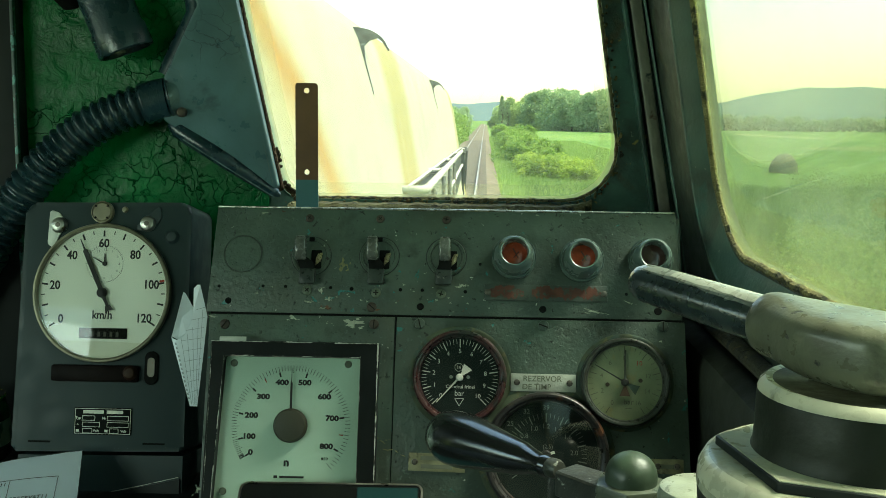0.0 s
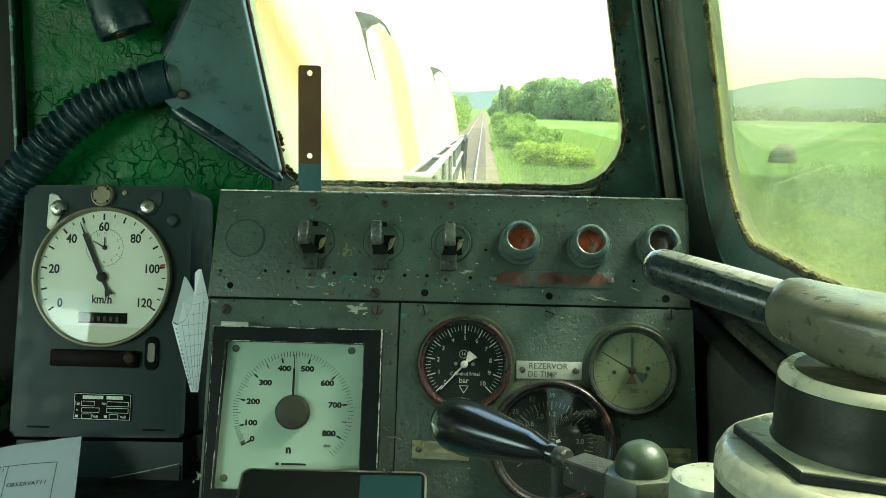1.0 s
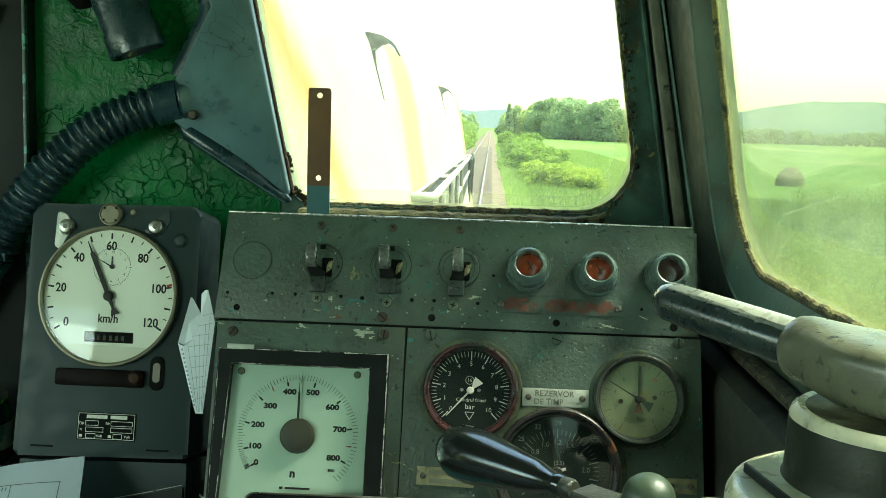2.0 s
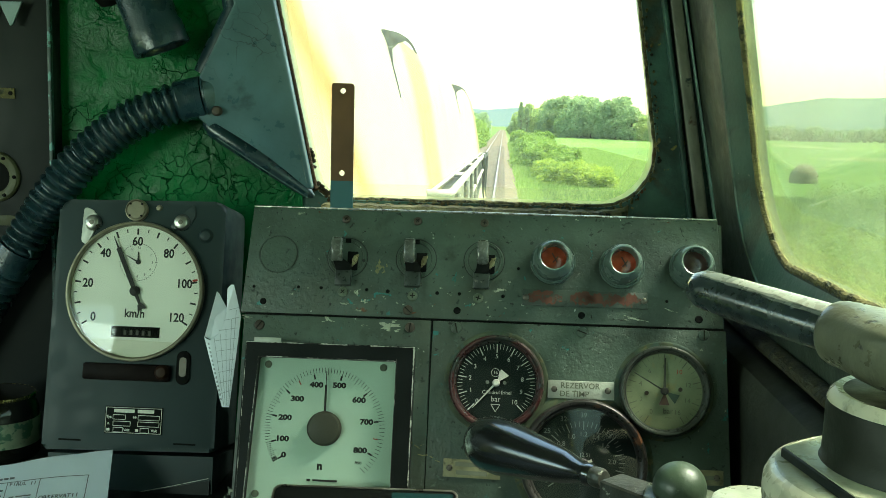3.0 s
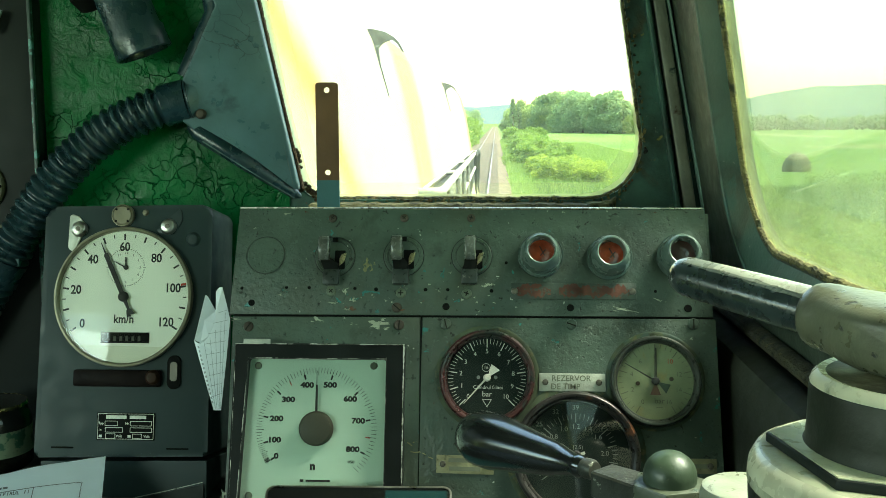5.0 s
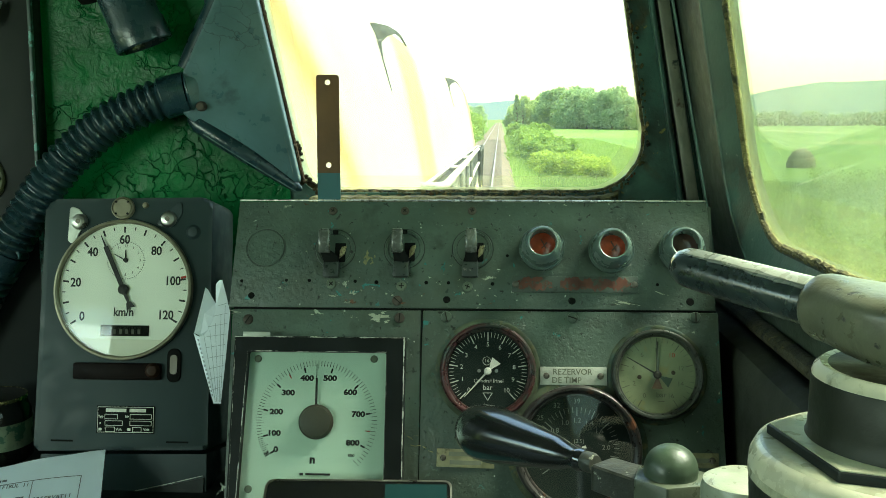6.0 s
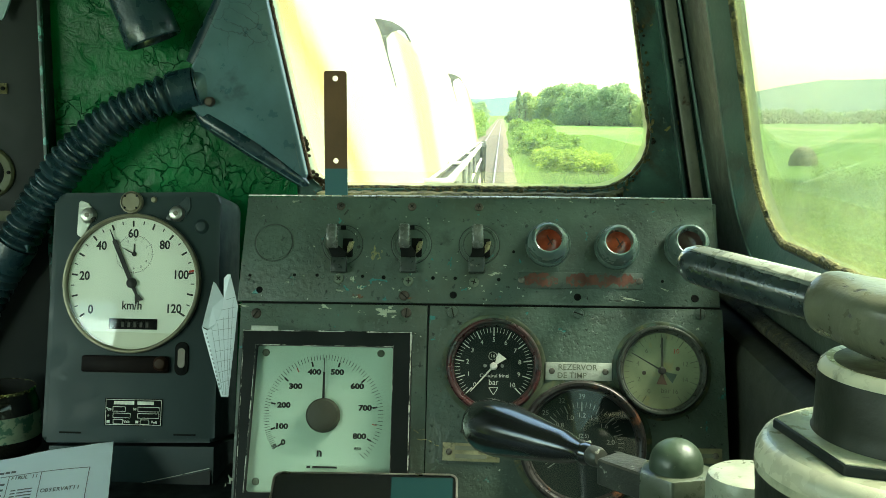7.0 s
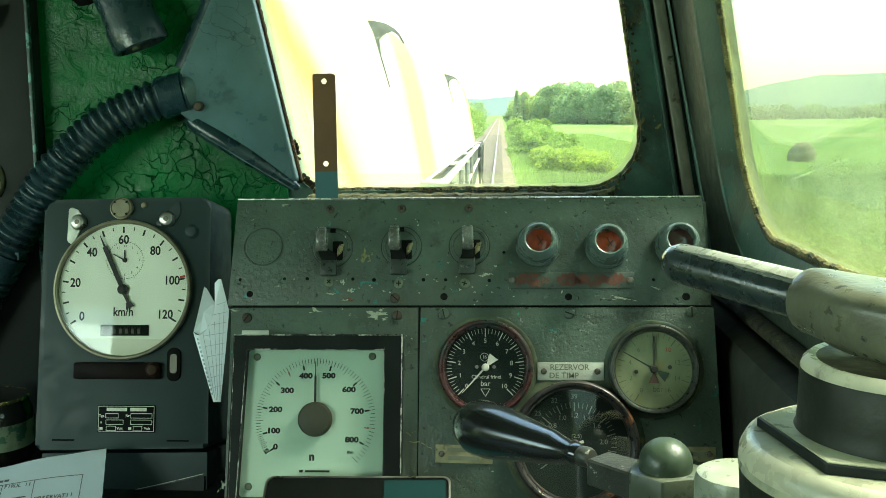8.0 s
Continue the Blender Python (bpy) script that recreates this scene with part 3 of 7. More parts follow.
CEIL, FLOOR = 3.62, 1.75
WIN = rounded([(0.835, 2.894), (1.305, 2.894), (1.306, 2.98), (1.232, 3.45), (0.72, 3.45), (0.80, 3.04)],
              [0.035, 0.075, 0.02, 0.06, 0.06, 0.0])
bm = bmesh.new()
add_holed(bm, [(0.45, FLOOR), (side_x(FLOOR) + 0.05, FLOOR), (side_x(CEIL) + 0.05, CEIL), (0.45, CEIL)], WIN, 1.42, 1.47, plane_xz(0))
wall_front = finish("wall_front", bm, M_POST)
tagged(wall_front, "dark green painted cab front wall with rounded window opening", "wall", kind="structure")
bm = prism([(0.45, 1.76), (0.815, 1.76), (0.815, 2.90), (0.762, 3.16), (0.69, 3.50), (0.67, 3.61), (0.45, 3.61)], 1.4155, 1.4205, plane_xz(0))
bm2 = finish("wall_lining", bm, M_GREEN)
tagged(bm2, "crazed and wrinkled bright green paint on wall", "wall lining", kind="structure")
bm = box((-0.4, 1.445, (CEIL + FLOOR) / 2), (1.7, 0.05, CEIL - FLOOR))
tagged(finish("wall_front_middle", bm, M_DARK), "dark painted middle part of cab front wall", "wall", kind="structure")

# right side wall, leaning inwards, with its window
m_side = Matrix.Identity(4)
m_side.col[0][:3] = (0, 1, 0)
m_side.col[1][:3] = Vector((-LEAN_X, 0, 1)).normalized()
m_side.col[2][:3] = Vector((1, 0, LEAN_X)).normalized()
m_side.translation = (side_x(2.8925), 0, 2.8925)
SIDEWIN = rounded([(-0.93, -0.028), (1.160, -0.028), (1.1276, 0.55), (-0.93, 0.55)], [0.07, 0.10, 0.07, 0.07], 12)
bm = bmesh.new()
add_holed(bm, [(-1.0, -1.2), (1.44, -1.2), (1.44, 0.76), (-1.0, 0.76)], SIDEWIN, 0.0, 0.016, m_side)
tagged(finish("wall_right", bm, M_WALLSIDE), "grey-green painted leaning cab side wall with window opening", "wall", kind="structure")

# left and rear walls, floor and ceiling close the cab
bm = bmesh.new()
m_left = m_side.copy()
m_left.col[1][:3] = Vector((LEAN_X, 0, 1)).normalized()
m_left.col[2][:3] = Vector((-1, 0, LEAN_X)).normalized()
m_left.translation = (-side_x(2.8925), 0, 2.8925)
add_holed(bm, [(-1.0, -1.2), (1.44, -1.2), (1.44, 0.76), (-1.0, 0.76)], SIDEWIN, 0.0, 0.05, m_left)
tagged(finish("wall_left", bm, M_CEIL), "pale painted cab side wall with window opening", "wall", kind="structure")
bm = bmesh.new()
edge_lo, edge_hi = side_x(FLOOR) + 0.016, side_x(CEIL) + 0.016   # the rear wall ends flush with the side wall
add_holed(bm, [(-edge_lo - 0.03, FLOOR), (edge_lo, FLOOR), (edge_hi, CEIL), (-edge_hi - 0.03, CEIL)],
          rounded([(-1.3, 2.70), (-0.24, 2.70), (-0.24, 3.31), (-1.3, 3.31)], [0.06] * 4), -1.0, -0.95, plane_xz(0))
tagged(finish("wall_rear", bm, M_CEIL), "pale painted cab rear wall with one window", "wall", kind="structure")
tagged(finish("floor", box((0, 0.22, FLOOR - 0.03), (3.3, 2.52, 0.06)), M_FLOOR), "worn grey cab floor", "floor", kind="structure")
tagged(finish("ceiling", box((0, 0.22, CEIL + 0.03), (3.2, 2.52, 0.06)), M_CEIL), "cream painted cab ceiling", "ceiling", kind="structure")


def loop_tube(outline, r, m, z=0.0, n=8, flat=1.0):
    pts = [m @ Vector((p[0], p[1], z)) for p in outline]
    bm = bmesh.new()
    k = len(pts)
    rings = []
    nrm = (m.to_3x3() @ Vector((0, 0, 1))).normalized()
    for i, p in enumerate(pts):
        t = (pts[(i + 1) % k] - pts[i - 1]).normalized()
        w = t.cross(nrm).normalized()
        rings.append([bm.verts.new(p + r * (math.cos(2 * math.pi * j / n) * w + flat * math.sin(2 * math.pi * j / n) * nrm)) for j in range(n)])
    for i in range(k):
        a, b = rings[i], rings[(i + 1) % k]
        for j in range(n):
            bm.faces.new((a[j], a[(j + 1) % n], b[(j + 1) % n], b[j]))
    return bm


def resample(outline, step):
    out = []
    for i, p in enumerate(outline):
        p, q = Vector(p), Vector(outline[(i + 1) % len(outline)])
        k = max(1, int((q - p).length / step))
        out += [tuple(p.lerp(q, j / k)) for j in range(k)]
    return out


def rough_edge(outline, amp, rng):
    """A worn outline: resampled, each point moved a little."""
    return [(x + rng.uniform(-amp, amp), y + rng.uniform(-amp, amp)) for x, y in resample(outline, 0.006)]


rng = random.Random(4)
win = tagged(thing("window_1", Matrix(), "", ""), "front cab window with crusted mouldy rubber seal", "window", kind="structure")
part("seal", loop_tube(rough_edge(WIN, 0.0008, rng), 0.0042, plane_xz(1.428)), M_CRUST, win, "mouldy yellow-black seal")
window_pane(WIN, 1.442, 1.446, plane_xz(0), M_PANEFRONT, win, "dusty glass pane")
fcx, fcz = sum(p[0] for p in WIN) / len(WIN), sum(p[1] for p in WIN) / len(WIN)
for k, (d0, d1) in enumerate(((0.0, 0.008), (0.008, 0.026))):
    bm = bmesh.new()
    ring = [[bm.verts.new((fcx + (x - fcx) * (1 - d / 0.24), 1.4412, fcz + (z - fcz) * (1 - d / 0.27))) for x, z in WIN] for d in (d0, d1)]
    for q in range(len(WIN)):
        r = (q + 1) % len(WIN)
        bm.faces.new((ring[0][q], ring[0][r], ring[1][r], ring[1][q]))
    part("grime", bm, M_GRIMEFRONT[k], win, "pale yellow grime along the pane's edge", smooth=False).visible_shadow = False
rc = random.Random(8)
bm = bmesh.new()
for k in range(90):
    u = k / 89
    px, pz = (0.823 + 0.010 * u, 2.965 - 0.05 * u) if k < 40 else (0.826 + 0.060 * (u - 0.44), 2.918 - 0.026 * (u - 0.44) / 0.56)
    add_lump = bmesh.ops.create_icosphere(bm, subdivisions=1, radius=rc.uniform(0.0014, 0.0042), matrix=Matrix.Translation((px + rc.uniform(-0.006, 0.006), 1.4165, pz + rc.uniform(-0.006, 0.006))) @ Matrix.Diagonal((1, 0.4, 1, 1)))
part("rust_crust", bm, surface("wall_rust_crust", (0.05, 0.034, 0.014), 0.9, vary=0.5, vary_scale=60, grain=300, bump=1.0, bump_scale=0.004, chips=[((0.16, 0.12, 0.05), 70, 0.6, 0.06)]), win, "brown rust crust at the corner")
bm = bmesh.new()
for k in range(120):
    px = rc.uniform(0.86, 1.25)
    bmesh.ops.create_icosphere(bm, subdivisions=1, radius=rc.uniform(0.0007, 0.0021), matrix=Matrix.Translation((px, 1.4185 - rc.uniform(0, 0.003), 2.8925 + rc.uniform(-0.004, 0.005))) @ Matrix.Diagonal((rc.uniform(1, 2.2), 1, 0.8, 1)))
rim = [p for p in resample(WIN, 0.004) if p[0] > 1.0 and p[1] < 3.25]
for k in range(190):
    px, pz = rim[rc.randrange(len(rim))]
    bmesh.ops.create_icosphere(bm, subdivisions=1, radius=rc.uniform(0.0008, 0.0026), matrix=Matrix.Translation((px + rc.uniform(-0.004, 0.007), 1.4185 - rc.uniform(0, 0.003), pz + rc.uniform(-0.006, 0.004))) @ Matrix.Diagonal((1, 0.8, rc.uniform(0.7, 1.8), 1)))
part("mould_crumbs", bm, M_CRUST, win, "crumbling mouldy putty")
rs = random.Random(21)
bm = bmesh.new()
rows = []
for k in range(61):
    px = 0.846 + 0.424 * k / 60
    top = 2.8895 + rs.uniform(-0.0012, 0.0012) + 0.02 * max(0.0, (px - 1.225) / 0.045) ** 2 * 0.4
    deep = 1.388 + rs.uniform(-0.0015, 0.0015) + 0.022 * max(0.0, (px - 1.22) / 0.05)
    rows.append([bm.verts.new(p) for p in ((px, 1.4192, 2.868), (px, deep, 2.870), (px, deep, top - 0.004), (px, deep + 0.004, top), (px, 1.4192, top + 0.001))])
for a, b in zip(rows, rows[1:]):
    for k in range(4):
        bm.faces.new((a[k], a[k + 1], b[k + 1], b[k]))
for r in (rows[0], rows[-1]):
    bm.faces.new(r)
bmesh.ops.recalc_face_normals(bm, faces=bm.faces)
part("mouldy_sill", bm, surface("mouldy_olive_putty", (0.13, 0.125, 0.055), 0.9, vary=0.5, vary_scale=40, grain=220, bump=1.0, bump_scale=0.004, chips=[((0.03, 0.035, 0.018), 50, 0.55, 0.1), ((0.24, 0.22, 0.09), 60, 0.62, 0.06)]), win, "mouldy olive putty along the sill")
win = tagged(thing("window_2", Matrix(), "", ""), "dirty greenish side cab window with yellowed lip", "window", kind="structure")
part("lip", loop_tube(rough_edge(SIDEWIN, 0.0016, rng), 0.0042, m_side @ Matrix.Translation((0, 0, 0.003))), M_LIP, win, "yellowed mouldy window lip")
window_pane(SIDEWIN, 0.005, 0.009, m_side, M_PANESIDE, win, "dirty green-tinted glass pane")
gcx, gcy = sum(p[0] for p in SIDEWIN) / len(SIDEWIN), sum(p[1] for p in SIDEWIN) / len(SIDEWIN)


def inset_side(d):
    return [(gcx + (x - gcx) * (1 - d / 1.035), gcy + (y - gcy) * (1 - d / 0.284)) for x, y in SIDEWIN]


steps = [0.0, 0.012, 0.03, 0.06]
for k in range(3):
    a, b = inset_side(steps[k]), inset_side(steps[k + 1])
    bm = bmesh.new()
    va = [bm.verts.new(m_side @ Vector((x, y, 0.0042))) for x, y in a]
    vb = [bm.verts.new(m_side @ Vector((x, y, 0.0042))) for x, y in b]
    for q in range(len(a)):
        r = (q + 1) % len(a)
        bm.faces.new((va[q], va[r], vb[r], vb[q]))
    gr = part("grime", bm, M_GRIME[k], win, "yellow-green grime along the pane's edge", smooth=False)
    gr.visible_shadow = False
# broad sloping bezel round the side window
bm = bmesh.new()
rows = []
for d, dep in ((0.0, 0.0035), (-0.004, 0.0005), (-0.030, -0.015), (-0.034, -0.0165), (-0.0375, -0.015), (-0.039, 0.001)):
    rows.append([bm.verts.new(m_side @ Vector((x, y, dep))) for x, y in inset_side(d)])
for a, b in zip(rows, rows[1:]):
    for q in range(len(a)):
        r = (q + 1) % len(a)
        bm.faces.new((a[q], a[r], b[r], b[q]))
M_BEZEL = surface("grimy_grey_green_bezel", (0.058, 0.105, 0.082), 0.42, vary=0.4, vary_scale=11, grain=200, bump=0.25,
                  chips=[((0.03, 0.04, 0.028), 9, 0.55, 0.16), ((0.16, 0.14, 0.06), 30, 0.66, 0.08), ((0.035, 0.10, 0.085), 16, 0.60, 0.08), ((0.2, 0.22, 0.17), 120, 0.70, 0.03)])
part("bezel", bm, M_BEZEL, win, "grimy grey-green window bezel")
part("bezel_edge", loop_tube(inset_side(-0.0345), 0.0024, m_side @ Matrix.Translation((0, 0, -0.0160))), M_BEZEL, win, "rounded bezel edge")
# strips on the corner between front wall and side wall
def wall_strip(name, x_top, x_bot, w, proud, mat, label):
    z1, z0 = 3.50, 2.55
    k = (x_top - x_bot) / (3.163 - 2.8825)
    a, b = x_bot + k * (z1 - 2.8825), x_bot + k * (z0 - 2.8825)
    bm = bmesh.new()
    add_prism(bm, [(b - w / 2, z0), (b + w / 2, z0), (a + w / 2, z1), (a - w / 2, z1)], 1.42 - proud, 1.421, plane_xz(0))
    bmesh.ops.bevel(bm, geom=list(bm.edges), offset=min(w, proud) * 0.3, segments=2, affect="EDGES", profile=0.5)
    return tagged(finish(name, bm, mat), label, "trim strip", kind="structure")


M_STRIP = surface("worn_grey_strip", (0.2, 0.21, 0.16), 0.45, 0.2, vary=0.3, vary_scale=30, chips=[((0.07, 0.04, 0.02), 24, 0.62, 0.08), ((0.03, 0.05, 0.04), 40, 0.64, 0.08)])
M_SEAM = surface("pale_teal_seam", (0.16, 0.26, 0.22), 0.4, vary=0.3, vary_scale=30)
wall_strip("trim_corner_strip", 1.3225, 1.3715, 0.017, 0.012, M_STRIP, "worn grey metal strip beside front window")
wall_strip("trim_corner_edge", 1.3065, 1.355, 0.006, 0.016, M_POST, "dark green raised edge strip")
wall_strip("trim_corner_seam", 1.3345, 1.3895, 0.0030, 0.014, M_SEAM, "thin pale seam strip in cab corner")
bm = sweep([(1.402, 1.40, 2.762), (1.402, 0.2, 2.764)], 0.012, 10, flat=0.7)
tagged(finish("trim_side_ledge", bm, surface("dim_mouldy_ledge", (0.05, 0.048, 0.024), 0.8, vary=0.6, vary_scale=40, grain=200, bump=1.0, bump_scale=0.004, chips=[((0.14, 0.12, 0.05), 60, 0.60, 0.08), ((0.012, 0.014, 0.01), 30, 0.55, 0.1)])), "narrow mouldy ledge below side window", "ledge", kind="structure")
bm = box((1.39, 1.02, 2.64), (0.05, 0.76, 0.22), 0.02)
tagged(finish("trim_side_duct", bm, surface("grimy_olive_padding", (0.034, 0.038, 0.026), 0.7, vary=0.4, vary_scale=12, grain=160, bump=0.3)), "dark padded duct along side wall", "wall duct", kind="structure")

# ---- desk and console ----
desk = thing("driver_desk", Matrix(), "dark grey driver's desk under the instruments", "desk")
part("desktop", box((0.95, 1.05, 2.525), (1.1, 0.72, 0.03), 0.006), M_DARK, desk)
part("desk_front", box((0.95, 0.75, 2.13), (1.0, 0.03, 0.76), 0.005), M_DARK, desk)
part("desk_side", box((0.42, 1.08, 2.13), (0.03, 0.62, 0.76), 0.005), M_DARK, desk)

console = thing("instrument_console", Matrix(), "worn grey-green metal instrument console on the desk", "control panel")


def console_body():
    bm = bmesh.new()
    prof = [(1.041, 2.54), (1.117, 2.780), (1.123, 2.789), (1.1655, 2.897), (1.171, 2.897), (1.30, 2.80), (1.30, 2.54)]
    a = [bm.verts.new((0.812, y, z)) for y, z in prof]
    b = [bm.verts.new((1.345, y, z)) for y, z in prof]
    bm.faces.new(a)
    bm.faces.new(b[::-1])
    for i in range(len(prof)):
        j = (i + 1) % len(prof)
        bm.faces.new((a[i], b[i], b[j], a[j]))
    return bm


part("body", console_body(), M_PANEL, console)


def plate(name, b, x0, x1, s0, s1, thick=0.004, taper=0.0, mat=M_PANEL):
    bm = bmesh.new()
    m = slope(b, 0, 0)
    add_prism(bm, [(x0 - taper, s0), (x1 + taper, s0), (x1, s1), (x0, s1)], -0.002, thick, m, bev=0.0012)
    return part(name, bm, mat, console)


plate("upper_panel", UP, 0.8085, 1.3400, 0.0014, 0.1250, 0.004, 0.004)
plate("lower_left_panel", LO, 0.8090, 1.0212, -0.245, -0.0009, 0.004, 0.0)
plate("lower_right_panel", LO, 1.0232, 1.3465, -0.245, -0.0009, 0.004, 0.006)
# pale metal strip: the window's highlight along the console's top is painted in
bm = bmesh.new()
add_box(bm, (1.074, 1.1665, 2.9035), (0.5315, 0.004, 0.0018), 0.0006)
part("top_edge", bm, surface("edge_highlight_metal", (0.46, 0.46, 0.4), 0.28, 0.6, vary=0.4, vary_scale=30, chips=[((0.1, 0.06, 0.04), 20, 0.6, 0.1)]), console, "bright edge of bare metal")

bm = bmesh.new()
add_prism(bm, [(0.810, -0.0034), (1.3465, -0.0034), (1.3425, 0.0044), (0.810, 0.0044)], 0.0006, 0.0026, slope((UP + LO) / 2, 0, 0))
part("joint_gap", bm, M_BLACKMATT, console, "dark open joint", smooth=False)
bm = bmesh.new()
add_prism(bm, [(1.0206, -0.245), (1.0216, -0.245), (1.0228, -0.0012), (1.0216, -0.0012)], 0.0006, 0.0043, slope(LO, 0, 0))
part("joint_gap", bm, M_BLACKMATT, console, "dark open joint", smooth=False)


def screw_mesh(r=0.0062, cross=False):
    bm = lathe([(0, 0.0022), (r * 0.6, 0.0021), (r * 0.92, 0.0014), (r, 0.0), (r, -0.001)], 16)
    return bm


def add_screw(b, x, s, mat=M_SCREW, r=0.0060, cross=False, lift=0.004, ang=None, parent=None):
    sc = part("screw", screw_mesh(r), mat, parent or console)
    sc.matrix_world = slope(b, x, s, lift)
    bm = bmesh.new()
    ang = random.uniform(0, 3.1) if ang is None else ang
    rots = (ang, ang + math.pi / 2) if cross else (ang,)
    for a in rots:
        add_box(bm, (0, 0, 0.0017), (r * (1.0 if cross else 1.7), r * 0.20, 0.0016), rot=Matrix.Rotation(a, 3, "Z"))
    sl = part("slot", bm, M_SLOT, sc)


for x, s in ((0.9172, 0.1138), (0.9998, 0.1141), (1.0765, 0.1143)):
    add_screw(UP, x, s, M_RUSTSCREW, 0.0050, True)
for x, s in ((0.9190, 0.0282), (0.9983, 0.0262), (1.0723, 0.0261)):
    add_screw(UP, x, s, M_DULLSCREW, 0.0058, True)
for x, s in ((0.9939, 0.0098),):
    add_screw(UP, x, s, M_RUSTSCREW, 0.0058)
for x, s in ((0.8271, -0.0124), (0.9972, -0.0093)):
    add_screw(LO, x, s, M_RUSTSCREW, 0.0058)
for x, s in ((1.0492, -0.0080), (1.1886, -0.0076), (1.3222, -0.0060)):
    add_screw(LO, x, s, M_PANEL, 0.0062)


def hole(b, x, s, r):
    """A drilled hole with a burred rim."""
    r *= 0.66
    h = part("drilled_hole", lathe([(0, 0.0002), (r, 0.0004), (r * 1.05, 0.0008), (r * 1.35, 0.0)], 14), M_BLACKMATT, console)
    h.matrix_world = slope(b, x, s, 0.0041)


for x, s, r in ((0.8291, 0.0142, 0.0042), (1.0493, 0.0112, 0.0046), (1.1879, 0.0108, 0.0046), (1.3170, 0.0109, 0.005),
                (0.817, 0.031, 0.002), (0.868, 0.032, 0.002), (0.894, 0.032, 0.0022), (0.946, 0.0315, 0.0022), (0.970, 0.0305, 0.0026),
                (1.026, 0.0305, 0.0024), (1.051, 0.0305, 0.0022), (1.1, 0.0295, 0.0024), (1.1165, 0.062, 0.002), (1.282, 0.030, 0.002)):
    hole(UP, x, s, r)
# blanked-off instrument hole
M_FLAKEGROOVE = surface("grimy_groove", (0.026, 0.032, 0.026), 0.7, vary=0.5, vary_scale=60, chips=[((0.055, 0.084, 0.069), 60, 0.55, 0.05)])
disc = part("blanking_disc", lathe([(0, 0.0005), (0.0205, 0.0005), (0.0212, -0.0003), (0.0222, -0.0003), (0.0228, 0.0003), (0.0228, -0.001)], 48), M_PANEL, console)
disc.matrix_world = slope(UP, 0.8425, 0.0697, 0.0042)
ring = part("disc_groove", lathe([(0.0212, 0.0007), (0.0216, 0.0008), (0.0220, 0.0007)], 48), M_FLAKEGROOVE, console)
ring.matrix_world = slope(UP, 0.8425, 0.0697, 0.0040)




def paint_chip(b, x, s, w, h, mat, seed, count=4):
    """A cluster of flaked-off shards, the largest in the middle; each is a piece of its own."""
    r = random.Random(seed)
    for k in range(count):
        big = k == 0
        cx, cy = (0.0, 0.0) if big else (r.gauss(0, 0.42) * w, r.gauss(0, 0.42) * h)
        n = r.randint(20, 28) if big else r.randint(9, 13)
        rx, ry = (w * 0.45, h * 0.45) if big else (w * r.uniform(0.06, 0.18), h * r.uniform(0.08, 0.22))
        turn = r.uniform(-0.5, 0.5)
        bm = bmesh.new()
        vs = []
        for q in range(n):
            a = 2 * math.pi * q / n + r.uniform(-0.08, 0.08)
            u = (r.uniform(0.55, 1.1) + 0.35 * math.sin(3 * a + seed) + 0.25 * math.sin(5 * a + 2 * seed)) * 0.85
            px, py = rx * u * math.cos(a), ry * u * math.sin(a)
            vs.append(bm.verts.new((cx + px * math.cos(turn) - py * math.sin(turn), cy + px * math.sin(turn) + py * math.cos(turn), 0.0002 + 0.00001 * k)))
        bm.faces.new(vs)
        c = part("paint_flake", bm, mat, console, smooth=False)
        c.matrix_world = slope(b, x, s, 0.0041)


M_FLAKE = surface("pale_old_paint", (0.34, 0.37, 0.28), 0.6, vary=0.25, vary_scale=90, chips=[((0.062, 0.085, 0.066), 240, 0.54, 0.05), ((0.16, 0.18, 0.13), 120, 0.56, 0.1)])
M_FLAKETEAL = surface("teal_old_paint", (0.03, 0.15, 0.14), 0.6, vary=0.3, vary_scale=90, chips=[((0.052, 0.080, 0.062), 130, 0.5, 0.04)])
M_FLAKEDARK = surface("dark_bare_patch", (0.016, 0.022, 0.018), 0.6, vary=0.3, vary_scale=90)
M_FLAKERUST = surface("rusted_bare_patch", (0.10, 0.04, 0.018), 0.7, vary=0.4, vary_scale=90)
M_FLAKEYELLOW = surface("yellow_splash", (0.2, 0.19, 0.09), 0.7, vary=0.4, vary_scale=200, chips=[((0.052, 0.080, 0.062), 220, 0.5, 0.04)])
